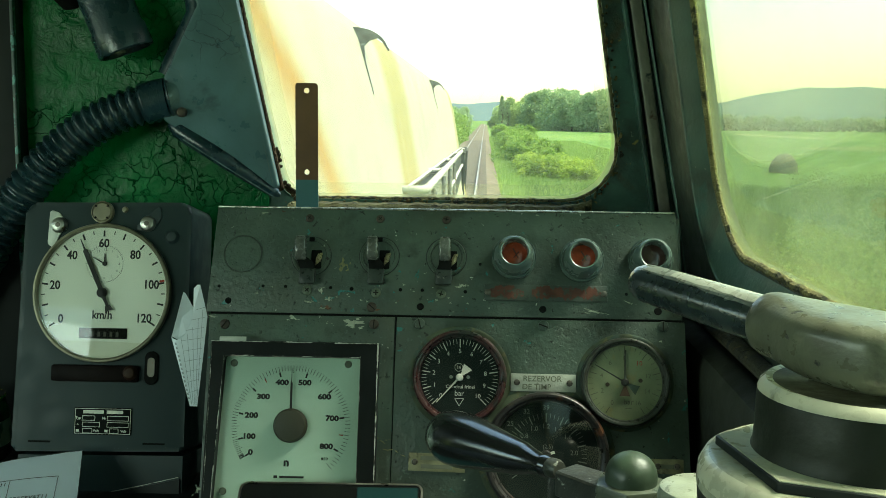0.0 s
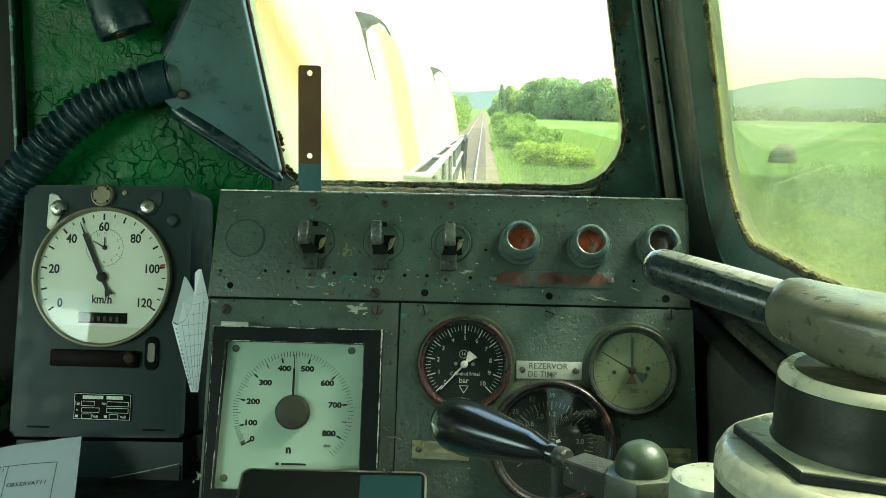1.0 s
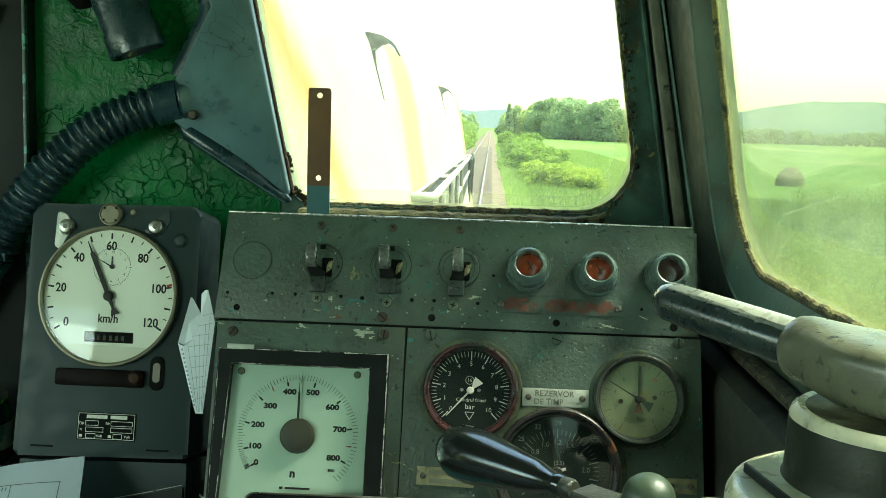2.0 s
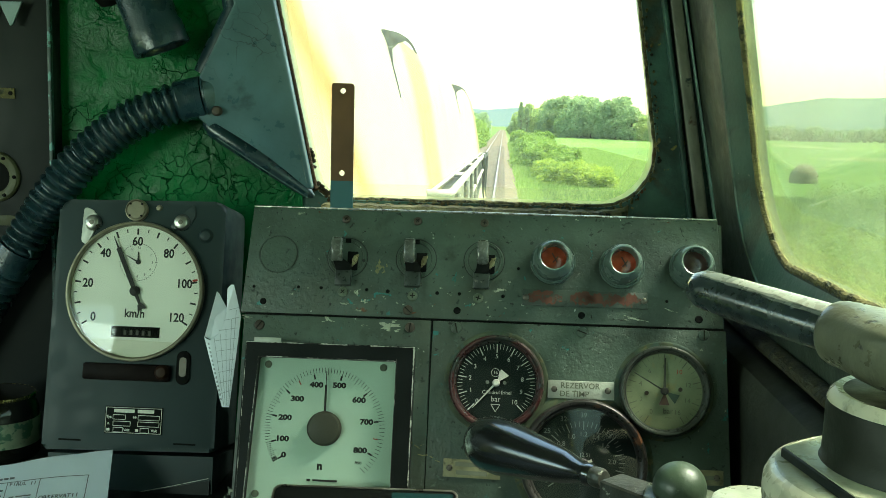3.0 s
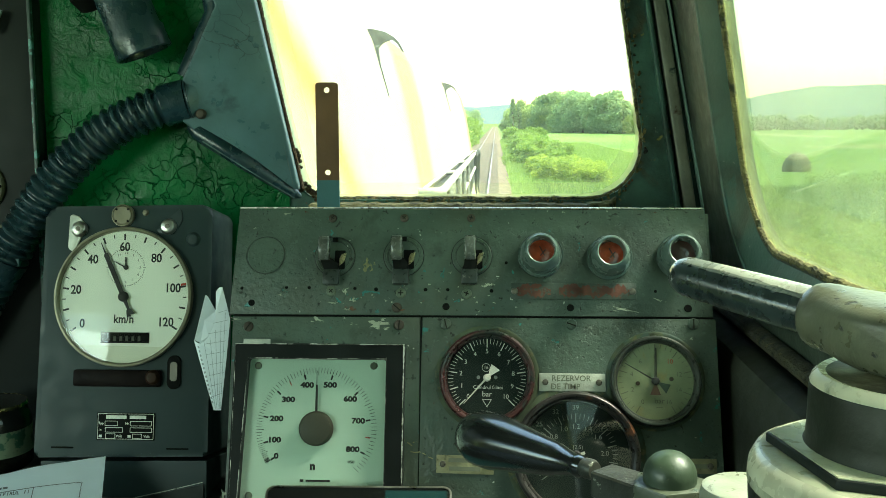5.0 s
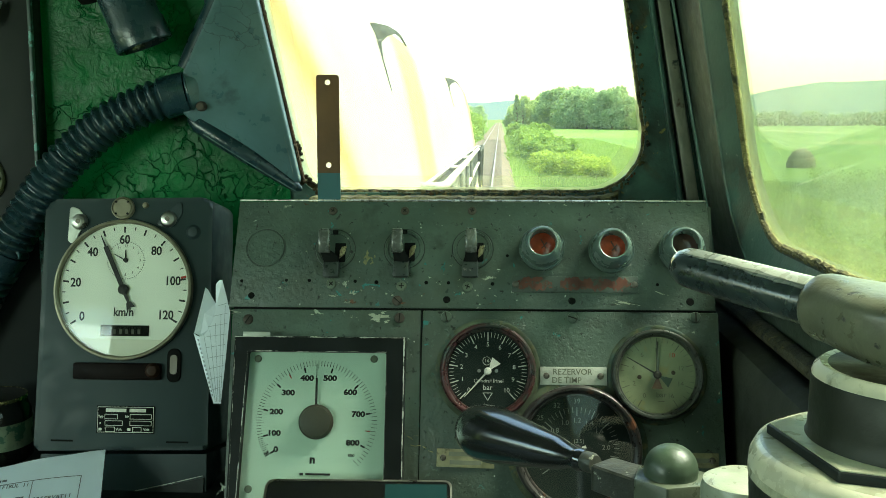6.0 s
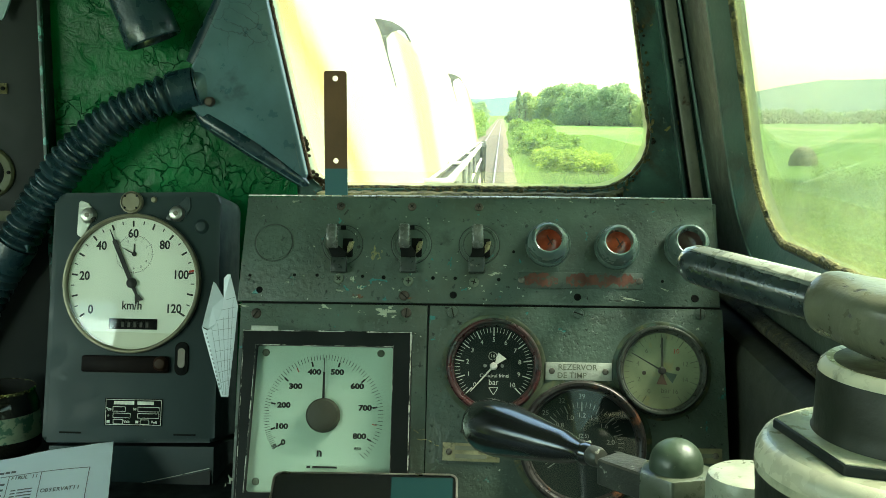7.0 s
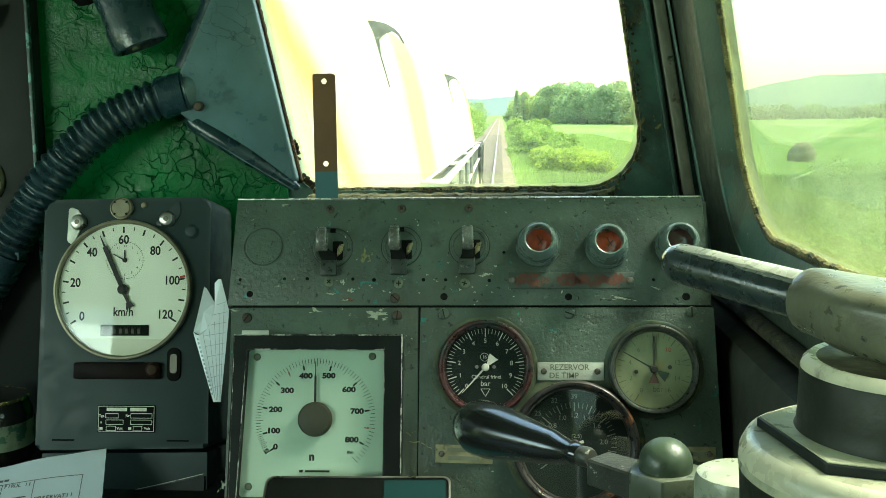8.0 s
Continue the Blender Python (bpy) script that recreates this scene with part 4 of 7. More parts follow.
for b, x, s_, w_, h_, m_, k_ in ((LO, 0.9735, -0.0085, 0.026, 0.012, M_FLAKE, 1), (LO, 0.905, -0.004, 0.018, 0.005, M_FLAKE, 2), (UP, 0.9595, 0.0575, 0.014, 0.017, M_FLAKEYELLOW, 3),
                                 (UP, 0.944, 0.018, 0.010, 0.006, M_FLAKE, 4), (UP, 0.935, 0.028, 0.006, 0.008, M_FLAKE, 5), (UP, 0.922, 0.0145, 0.012, 0.003, M_FLAKE, 6),
                                 (UP, 0.9, 0.0745, 0.008, 0.007, M_FLAKETEAL, 7), (UP, 0.918, 0.096, 0.010, 0.008, M_FLAKETEAL, 8), (UP, 1.096, 0.036, 0.020, 0.005, M_FLAKE, 9),
                                 (UP, 1.045, 0.048, 0.006, 0.012, M_FLAKETEAL, 10), (UP, 1.062, 0.018, 0.012, 0.004, M_FLAKETEAL, 11), (LO, 0.812, -0.004, 0.014, 0.003, M_FLAKE, 12),
                                 (UP, 1.247, 0.009, 0.03, 0.003, M_FLAKE, 13), (LO, 0.8075, -0.196, 0.007, 0.012, M_FLAKE, 14), (LO, 1.006, -0.137, 0.03, 0.003, M_FLAKEYELLOW, 15),
                                 (UP, 0.889, 0.066, 0.003, 0.003, M_FLAKE, 16), (UP, 0.861, 0.0235, 0.006, 0.003, M_FLAKE, 17), (UP, 1.285, 0.02, 0.012, 0.003, M_FLAKE, 18)):
    paint_chip(b, x, s_, w_, h_, m_, k_)
rf = random.Random(77)
# a pale hairline crack running from the meter to the lower plate
crack = [(1.0065, -0.1485), (1.012, -0.1478), (1.017, -0.1490), (1.0225, -0.1482), (1.027, -0.1500), (1.032, -0.1535), (1.036, -0.1548), (1.041, -0.1570)]
bm = bmesh.new()
for (x0, y0), (x1, y1) in zip(crack, crack[1:]):
    add_quad(bm, (x0 + x1) / 2, (y0 + y1) / 2, math.hypot(x1 - x0, y1 - y0) * 1.05, 0.0010, math.atan2(y1 - y0, x1 - x0), 0.0)
ck = part("hairline_crack", bm, M_FLAKEYELLOW, console, "pale yellowed crack in the paint", smooth=False)
ck.matrix_world = slope(LO, 0, 0, 0.0044)
for k in range(52):
    bx = rf.choice((0.93, 0.99, 1.05, 1.09, 0.945)) + rf.gauss(0, 0.028)
    w_ = rf.uniform(0.0012, 0.0048)
    paint_chip(UP, bx, min(0.05, max(0.006, rf.gauss(0.024, 0.012))), w_, w_ * rf.uniform(0.3, 0.9), rf.choice((M_FLAKE, M_FLAKETEAL, M_FLAKE, M_FLAKEDARK)), 100 + k, 1)
for k in range(26):
    w_ = rf.uniform(0.0015, 0.006)
    paint_chip(LO, rf.uniform(1.02, 1.34), rf.uniform(-0.2, -0.006), w_, w_ * rf.uniform(0.3, 0.9), rf.choice((M_FLAKE, M_FLAKEDARK, M_FLAKEDARK)), 200 + k, 1)
for k in range(20):
    w_ = rf.uniform(0.003, 0.012)
    paint_chip(UP, rf.uniform(0.815, 1.33), rf.choice((0.1215, 0.119, 0.007)), w_, w_ * 0.3, rf.choice((M_FLAKE, M_FLAKEDARK, M_FLAKERUST)), 300 + k, 1)


# ---- things on the console ----
M_GRIP = surface("smooth_black_lever_grip", (0.10, 0.11, 0.092), 0.24, vary=0.3, vary_scale=60, grain=300, bump=0.05, coat=0.4)


def lever_switch(x, s, shift):
    """A hooked lever in a slot; shift: how far the grip has been pushed aside."""
    t = thing("lever_switch", slope(UP, x, s, 0.004), "black worn lever switch on round grey plate", "switch", "lever switches on the console")
    part("plate", lathe([(0, 0.0018), (0.0215, 0.0018), (0.0225, 0.001), (0.0225, 0)], 40), M_PANEL, t)
    part("groove", lathe([(0.0224, 0.0004), (0.0229, 0.0009), (0.0235, 0.0004)], 40), M_FLAKEDARK, t)
    part("rim", lathe([(0.0182, 0.0015), (0.0186, 0.0024), (0.0194, 0.0024), (0.0198, 0.0015)], 40), M_PANEL, t)
    part("inner_groove", lathe([(0.0174, 0.0017), (0.0177, 0.0020), (0.0181, 0.0017)], 40), M_FLAKEDARK, t)
    part("notch", box((0.0, 0.0195, 0.0024), (0.0062, 0.0050, 0.0016), 0.0004), M_BLACKMATT, t)
    part("slot", box((0.0062, -0.004, 0.0016), (0.0120, 0.022, 0.002), 0.0006), M_BLACKMATT, t)
    part("catch", prism([(0.006, -0.011), (0.0115, -0.006), (0.0135, 0.0035), (0.0085, 0.0025), (0.006, -0.003)], 0.002, 0.0052, bev=0.0006), M_BRASS, t, "worn brassy catch")
    lever = part("lever", box((-0.0025, -0.0245, 0.0060), (0.0180, 0.0190, 0.0080), 0.0016), M_LEVER, t, "dark painted lever block")
    # matt black link: the shadow under the grip is put into its colour
    part("link", prism(rounded([(-0.0105, -0.017), (0.0060, -0.017), (0.0055, -0.010), (shift + 0.0062, -0.003), (shift - 0.0062, -0.003), (shift * 0.5 - 0.0075, -0.011)], [0.001] * 6, 2), 0.0040, 0.0110, bev=0.0012), M_BLACKMATT, lever)
    bm = bmesh.new()
    rings = []
    for y, z, w, h in ((-0.0070, 0.0075, 0.0050, 0.0030), (-0.0060, 0.0105, 0.0064, 0.0042), (-0.0020, 0.0140, 0.0067, 0.0042), (0.0060, 0.0160, 0.0066, 0.0040), (0.0140, 0.0165, 0.0064, 0.0038), (0.0180, 0.0160, 0.0062, 0.0034), (0.0196, 0.0150, 0.0056, 0.0022), (0.0199, 0.0140, 0.0046, 0.0010)):
        ring = []
        for k in range(20):
            a = 2 * math.pi * k / 20
            ca, sa = math.cos(a), math.sin(a)
            ring.append(bm.verts.new((shift + w * math.copysign(abs(ca) ** 0.45, ca), y, z + h * math.copysign(abs(sa) ** 0.7, sa))))
        rings.append(ring)
    for p, q in zip(rings, rings[1:]):
        for k in range(20):
            bm.faces.new((p[k], p[(k + 1) % 20], q[(k + 1) % 20], q[k]))
    bm.faces.new(rings[0])
    bm.faces.new(rings[-1][::-1])
    part("grip", bm, M_GRIP, lever, "worn black grip")
    part("worn_tip", box((shift, 0.0188, 0.0172), (0.0100, 0.0018, 0.0014), 0.0006), M_STEEL, lever, "bright worn tip")
    return t


for x, s, tl in ((0.9218, 0.0681, -0.0105), (1.0004, 0.0691, -0.0070), (1.0776, 0.0695, -0.0015)):
    lever_switch(x, s, tl)


def indicator_lamp(x, s, lens, label):
    t = thing("indicator_lamp", slope(UP, x, s - 0.001, 0.004), label, "indicator lamp", "indicator lamps on the console")
    part("bezel", lathe([(0.0250, 0), (0.0250, 0.006), (0.0240, 0.009), (0.0232, 0.0098), (0.0228, 0.0102), (0.0226, 0.016), (0.0212, 0.0235), (0.0190, 0.0300), (0.0172, 0.0335), (0.0158, 0.0345), (0.0146, 0.0338), (0.0142, 0.031), (0.0140, 0.018)], 48), M_LAMPRIM, t)
    part("ring", lathe([(0.0247, 0.0072), (0.0254, 0.0082), (0.0247, 0.0092), (0.0240, 0.0082)], 48), M_LAMPRIM, t)
    part("lens", lathe([(0, 0.0212), (0.008, 0.0206), (0.0142, 0.019)], 40), lens, t)
    # two dark bars paint the filament's shadow onto the lens
    bm = bmesh.new()
    add_box(bm, (0.001, 0.001, 0.0216), (0.0012, 0.012, 0.001), rot=Matrix.Rotation(0.5, 3, "Z"))
    add_box(bm, (0.002, -0.001, 0.0216), (0.0012, 0.009, 0.001), rot=Matrix.Rotation(-0.7, 3, "Z"))
    part("filament_shadow", bm, M_DARKLENS, t)
    return t


indicator_lamp(1.1548, 0.0705, M_REDLENS, "grey-rimmed indicator lamp with orange-red lens")
indicator_lamp(1.2314, 0.0683, M_REDLENS, "grey-rimmed indicator lamp with orange-red lens")
indicator_lamp(1.3092, 0.0700, M_DARKLENS, "grey-rimmed indicator lamp with dark unlit lens")

t = thing("label_strip", slope(UP, 1.1912, 0.0293, 0.004), "worn label strip with flaking red paint", "label")
part("strip", box((0, 0, 0.0006), (0.139, 0.0185, 0.0014), 0.0004), M_REDPLATE, t)
M_REDPAINT = surface("flaking_red_paint", (0.10, 0.030, 0.017), 0.5, vary=0.35, vary_scale=80, chips=[((0.05, 0.06, 0.045), 130, 0.52, 0.06)])
rs = random.Random(5)
for cx, hw in ((-0.045, 0.020), (-0.002, 0.014), (0.022, 0.020), (0.05, 0.012)):
    n = 14
    up = [(cx - hw + 2 * hw * k / n, min(0.0088, 0.002 + 0.006 * math.sin(math.pi * k / n) + rs.uniform(-0.002, 0.002))) for k in range(n + 1)]
    dn = [(px, max(-0.0088, -0.004 * math.sin(math.pi * k / n) + rs.uniform(-0.004, 0.001)) - 0.001) for k, (px, _) in enumerate(up)]
    bm = bmesh.new()
    for k in range(n):
        bm.faces.new([bm.verts.new((*p, 0.00145)) for p in (dn[k], dn[k + 1], up[k + 1], up[k])])
    part("red_paint", bm, M_REDPAINT, t, "remains of red paint", smooth=False)
for dx in (-0.0655, 0.0655):
    sc = part("screw", screw_mesh(0.0038), M_SCREW, t)
    sc.location = (dx, 0, 0.0012)


def label_plate(x, s, w, h, lines, ang, label):
    t = thing("name_plate", slope(LO, x, s, 0.004) @ Matrix.Rotation(radians(ang), 4, "Z"), label, "name plate", "plates on the console")
    part("plate", box((0, 0, 0.0008), (w, h, 0.0016), 0.0005), M_PLATE if lines[0][0] else M_PLATEOLD, t)
    bm = bmesh.new()
    for body, lx, ly, sz in lines:
        if body:
            text_mesh(bm, body, sz, Matrix.Translation((lx, ly, 0.0018)), "LEFT", bold=0.0001)
        else:
            add_quad(bm, lx, ly, sz, 0.0045, 0, 0.0018)
    part("lettering", bm, M_FADEDINK, t, smooth=False)
    for dx in (-w / 2 + 0.007, w / 2 - 0.007):
        sc = part("screw", screw_mesh(0.0036), M_SCREW, t)
        sc.location = (dx, 0, 0.0014)
        part("slot", box((0, 0, 0.0014), (0.006, 0.0012, 0.0014)), M_BLACKMATT, sc)
    return t


label_plate(1.1887, -0.0713, 0.0725, 0.0195, [("REZERVOR", -0.0225, 0.0042, 0.0088), ("DE TIMP", -0.0235, -0.0048, 0.0088)], 0.0, "pale metal plate reading Rezervor de timp")
label_plate(1.0720, -0.1612, 0.0625, 0.0195, [("", 0.0, 0.0045, 0.036), ("", 0.0, -0.0045, 0.034)], -1.0, "pale metal plate with worn lettering")
label_plate(1.325, -0.1594, 0.035, 0.016, [("", 0.0, 0.0, 0.02)], 0.0, "small worn metal plate")


def dial_numbers(bm, items, r, size, z, a0, a1, bold=0.0, squeeze=1.0):
    for k, body in items:
        a = radians(a0 + (a1 - a0) * k)
        text_mesh(bm, body, size, Matrix.Translation((r * math.cos(a), r * math.sin(a), z)), bold=bold, squeeze=squeeze)


def needle(length, tail, w0, w1, ang, z, t=0.0006):
    """A tapered pointer; ang in degrees counter-clockwise from right."""
    m = Matrix.Rotation(radians(ang), 4, "Z")
    return prism([(-tail, -w0), (length, -w1), (length, w1), (-tail, w0)], z, z + t, m)


def gauge(name, x, s, R, rim, face, label, pane=None):
    t = thing(name, slope(LO, x, s, 0.004), label, "pressure gauge", "round gauges on the console")
    part("flange", lathe([(R * 0.98, 0.0008), (R * 1.05, 0.0009), (R * 1.085, 0.0005), (R * 1.10, 0.0)], 64), M_GRIMEPANEL, t, "grime round the rim")
    part("rim", lathe([(R, 0), (R, 0.007), (R * 0.985, 0.0102), (R * 0.955, 0.0118), (R * 0.92, 0.0115), (R * 0.895, 0.0095), (R * 0.885, 0.0075), (R * 0.86, 0.0072), (R * 0.845, 0.0055), (R * 0.838, 0.001)], 72), rim, t)
    part("dial", lathe([(0, 0.0015), (R * 0.85, 0.0015)], 64), face, t)
    glass_sheet(lathe([(0, 0.0074), (R * 0.865, 0.0072)], 48), t, mat=pane)
    return t


# brake cylinder gauge: 0 at lower left, clockwise to 10 at lower right
g = gauge("pressure_gauge", 1.0955, -0.0672, 0.0525, M_REDRIM, M_DIALBLACK, "black-faced brake cylinder gauge in dark red rim")
R = 0.0525 * 0.815
bm = bmesh.new()
A0, A1 = 225.0, -45.0
ticks(bm, 51, A0, A1, R, lambda i: 0.0095 if i % 5 == 0 else 0.0056, lambda i: 0.0012 if i % 5 == 0 else 0.00055, 0.0021)
part("tick_marks", bm, M_WHITEINK, g, smooth=False)
bm = bmesh.new()
dial_numbers(bm, [(k / 10, str(k)) for k in range(11)], R * 0.68, 0.0070, 0.0021, A0, A1)
text_mesh(bm, "Cilindrul frinei", 0.0056, Matrix.Translation((0.001, -0.0105, 0.0021)))
text_mesh(bm, "bar", 0.0082, Matrix.Translation((0, -0.0178, 0.0021)))
text_mesh(bm, "16", 0.0052, Matrix.Translation((-0.001, 0.0112, 0.0021)))
for i in range(20):
    a = 2 * math.pi * i / 20
    add_quad(bm, -0.001 + 0.0044 * math.cos(a), 0.0112 + 0.0044 * math.sin(a), 0.0005, 0.0016, a, 0.0021)
for p, q in (((-0.005, -0.0235), (0.005, -0.0235)), ((-0.005, -0.0235), (0, -0.0315)), ((0.005, -0.0235), (0, -0.0315))):
    d = Vector(q) - Vector(p)
    c = (Vector(p) + Vector(q)) / 2
    add_quad(bm, c.x, c.y, d.length, 0.0006, math.atan2(d.y, d.x), 0.0021)
part("lettering", bm, M_WHITEINK, g, smooth=False)
for dx in (-0.0095, 0.0095):
    part("screw", lathe([(0, 0.0026), (0.0018, 0.0024), (0.002, 0.0015)], 12, Matrix.Translation((dx, 0.0005, 0))), M_DIMINK, g)
part("needle", needle(0.038, 0.004, 0.0012, 0.0004, 228, 0.004), M_WHITEINK, g)
part("needle_tail", prism([(0.004, -0.0015), (0.0155, -0.0050), (0.0145, 0.0065), (0.004, 0.0015)], 0.004, 0.0046, Matrix.Rotation(radians(48), 4, "Z")), M_WHITEINK, g)
part("hub", lathe([(0, 0.0066), (0.003, 0.0062), (0.0042, 0.0045), (0.0042, 0.0018)], 20), M_WHITEINK, g)

# time reservoir gauge, yellowed
g = gauge("pressure_gauge", 1.2790, -0.0690, 0.0492, M_GREYRIM, M_DIALOLD, "yellowed pressure gauge in grey metal rim", M_GLASSDULL)
R = 0.0492 * 0.82
bm = bmesh.new()
A0, A1 = 238.0, -58.0
ticks(bm, 33, A0, A1, R, lambda i: 0.0085 if i % 4 == 0 else 0.005, lambda i: 0.0009 if i % 4 == 0 else 0.0005, 0.0021)
dial_numbers(bm, [(k / 16, str(k)) for k in (0, 2, 4, 6, 8, 12, 14, 16)], R * 0.66, 0.0072, 0.0021, A0, A1)
text_mesh(bm, "bar", 0.0085, Matrix.Translation((0.004, -0.0215, 0.0021)))
add_quad(bm, 0.004, -0.0285, 0.007, 0.0006, 0, 0.0021)
part("lettering", bm, M_FADEDINK, g, smooth=False)
bm = bmesh.new()
dial_numbers(bm, [(10 / 16, "10")], R * 0.66, 0.0072, 0.0021, A0, A1)
part("red_numeral", bm, M_REDINK, g, smooth=False)
for dx in (-0.019, 0.0175):
    part("screw", lathe([(0, 0.0026), (0.0022, 0.0024), (0.0024, 0.0015)], 12, Matrix.Translation((dx, 0.0025 * (1 if dx > 0 else -1), 0))), M_RUSTSCREW, g)
part("needle", needle(0.036, 0.004, 0.0016, 0.0009, 89, 0.004), surface("grey_green_pointer", (0.035, 0.045, 0.032), 0.5), g)
part("needle_tail", prism([(0.004, -0.0012), (0.015, -0.0058), (0.015, 0.0058), (0.004, 0.0012)], 0.004, 0.0046, Matrix.Rotation(radians(268), 4, "Z")), surface("faded_brown_pointer", (0.09, 0.05, 0.035), 0.5), g)
part("second_needle", needle(0.038, 0.004, 0.0010, 0.0004, 150, 0.005), M_BLACKINK, g)
part("second_tail", prism([(0.004, -0.001), (0.0165, -0.0055), (0.0155, 0.0055), (0.004, 0.001)], 0.005, 0.0056, Matrix.Rotation(radians(327), 4, "Z")), surface("faded_green_pointer", (0.03, 0.06, 0.045), 0.5), g)
part("hub", lathe([(0, 0.0072), (0.003, 0.0068), (0.0042, 0.0055), (0.0042, 0.0018)], 20), M_BLACKINK, g)

# large double gauge below them
g = gauge("pressure_gauge", 1.1922, -0.1500, 0.0690, M_DARKRIM, M_DIALBLACK, "large black double-scale gauge in copper-worn rim", pane=M_GLASSTHICK)
R = 0.0690 * 0.82
bm = bmesh.new()
A0, A1 = 215.0, -35.0
ticks(bm, 41, A0, A1, R * 0.80, lambda i: 0.0095 if i % 4 == 0 else 0.006, lambda i: 0.0011 if i % 4 == 0 else 0.0006, 0.0021)
dial_numbers(bm, [(0.30, "25"), (0.40, "32"), (0.50, "39")], R * 0.91, 0.0076, 0.0021, A0, A1)
dial_numbers(bm, [(0.30, "0.8"), (0.40, "1.0"), (0.50, "1.2"), (0.60, "1.4"), (0.70, "1.6"), (0.84, "2.0")], R * 0.55, 0.0074, 0.0021, A0, A1)
text_mesh(bm, "(2.5)", 0.0062, Matrix.Translation((0.002, 0.009, 0.0021)))
part("lettering", bm, M_DIMINK, g, smooth=False)
part("needle", needle(0.05, 0.01, 0.0016, 0.0005, 200, 0.004), M_WHITEINK, g)
part("hub", lathe([(0, 0.0072), (0.004, 0.0068), (0.0055, 0.005), (0.0055, 0.0018)], 20), M_BLACKINK, g)


def rpm_meter():
    """Square engine speed meter in a deep black frame."""
    t = thing("engine_speed_meter", slope(LO, 0.9075, -0.1265, 0.004), "square white engine speed meter in chipped black frame", "meter")
    w, wl = 0.0945, 0.0905
    wr = 0.0975
    o = rounded([(-wl - 0.0015, -w), (wr, -w), (wr, w), (-wl, w)], [0.004] * 4, 4)
    i = rounded([(-0.081, -0.082), (0.0772, -0.082), (0.0775, 0.0775), (-0.075, 0.0775)], [0.003] * 4, 3)
    bm = bmesh.new()
    add_holed(bm, o, i, 0.0, 0.015, n=64)
    part("frame", bm, surface("chipped_black_frame", (0.007, 0.009, 0.008), 0.42, vary=0.2, spec=0.18, chips=[((0.3, 0.31, 0.27), 52, 0.735, 0.02)]), t)
    # edges where the black is worn to bare metal: ragged flakes, thick and thin, with gaps
    rr = random.Random(17)

    def worn_edge(p, q, z, wide, cover):
        p, q = Vector((*p, z)), Vector((*q, z))
        d = (q - p).normalized()
        n = Vector((-d.y, d.x, 0))
        bm = bmesh.new()
        length = (q - p).length
        count = int(length / 0.0016)
        up, dn, amp, left = [], [], 0.0, 0
        for i in range(count + 1):
            if left <= 0:
                left = rr.randint(2, 13)
                amp = wide * rr.uniform(0.3, 1.0) if rr.random() < cover else 0.00006
            left -= 1
            v = p + d * (length * i / count)
            up.append(bm.verts.new(v + n * amp * rr.uniform(0.3, 1.0)))
            dn.append(bm.verts.new(v - n * amp * rr.uniform(0.2, 0.7)))
        for i in range(count):
            bm.faces.new((dn[i], dn[i + 1], up[i + 1], up[i]))
        part("worn_edge", bm, M_WORN, t, "bright edge of bare metal", smooth=False)
    worn_edge((-wl, w - 0.0008), (wr, w - 0.0008), 0.0153, 0.0011, 0.6)
    worn_edge((wr - 0.0008, w), (wr - 0.0008, -w), 0.0153, 0.0016, 0.75)
    worn_edge((-wl + 0.0008, -w), (-wl + 0.0008, w), 0.0153, 0.0010, 0.5)
    worn_edge((-0.0815, -0.082), (-0.0755, 0.078), 0.0153, 0.0010, 0.8)
    worn_edge((-0.075, 0.0780), (0.0775, 0.0780), 0.0153, 0.0009, 0.6)
    worn_edge((0.0780, 0.08), (0.0778, -0.08), 0.0153, 0.0006, 0.3)
    part("maker_tab", box((-0.066, w + 0.002, 0.0165), (0.030, 0.005, 0.0014), 0.0004), M_PLATE, t)
    part("dial", prism(i, 0.003, 0.0045), M_DIALGREEN, t, smooth=False)
    z = 0.0049
    # the scale is not even: angle of every hundred, then 850
    scale = [215.0, 195.6, 168.0, 138.0, 104.3, 74.3, 41.6, 9.4, -26.5, -62.0]
    cx, cy = 0.0012, 0.002

    def at(v):
        k = min(8, int(v / 100))
        return radians(scale[k] + (scale[k + 1] - scale[k]) * (v / 100 - k))
    bm = bmesh.new()
    for v in [k * 10 for k in range(86)] + [3, 6, 13, 16]:
        ln = 0.0085 if v % 50 == 0 else 0.0058
        r = 0.0665 - ln / 2
        add_quad(bm, r * math.cos(at(v)), r * math.sin(at(v)), ln, 0.0005, at(v), z)
    part("tick_marks", bm, M_BLACKINK, t, smooth=False).location = (cx, cy, 0)
    bm = bmesh.new()
    for k in range(9):
        a = at(100 * k)
        add_quad(bm, 0.0575 * math.cos(a), 0.0575 * math.sin(a), 0.0052, 0.0019, a, z)
    for body, px, py in (("0", -0.0435, -0.0303), ("100", -0.0462, -0.0129), ("200", -0.0445, 0.0102), ("300", -0.0322, 0.031), ("400", -0.0117, 0.0471), ("500", 0.0138, 0.0473), ("600", 0.0365, 0.0322), ("700", 0.046, 0.0087), ("800", 0.0407, -0.0221)):
        text_mesh(bm, body, 0.0080, Matrix.Translation((px, py, z)), bold=0.00042, squeeze=1.22)
    text_mesh(bm, "n", 0.012, Matrix.Translation((-0.003, -0.0405, z)), bold=0.0006)
    text_mesh(bm, "850", 0.0042, Matrix.Translation((0.0392, -0.0356, z)), bold=0.0001, squeeze=1.2)
    add_quad(bm, -0.0145, -0.056, 0.004, 0.0028, 0, z)
    add_quad(bm, 0.0035, -0.056, 0.027, 0.0022, 0, z)
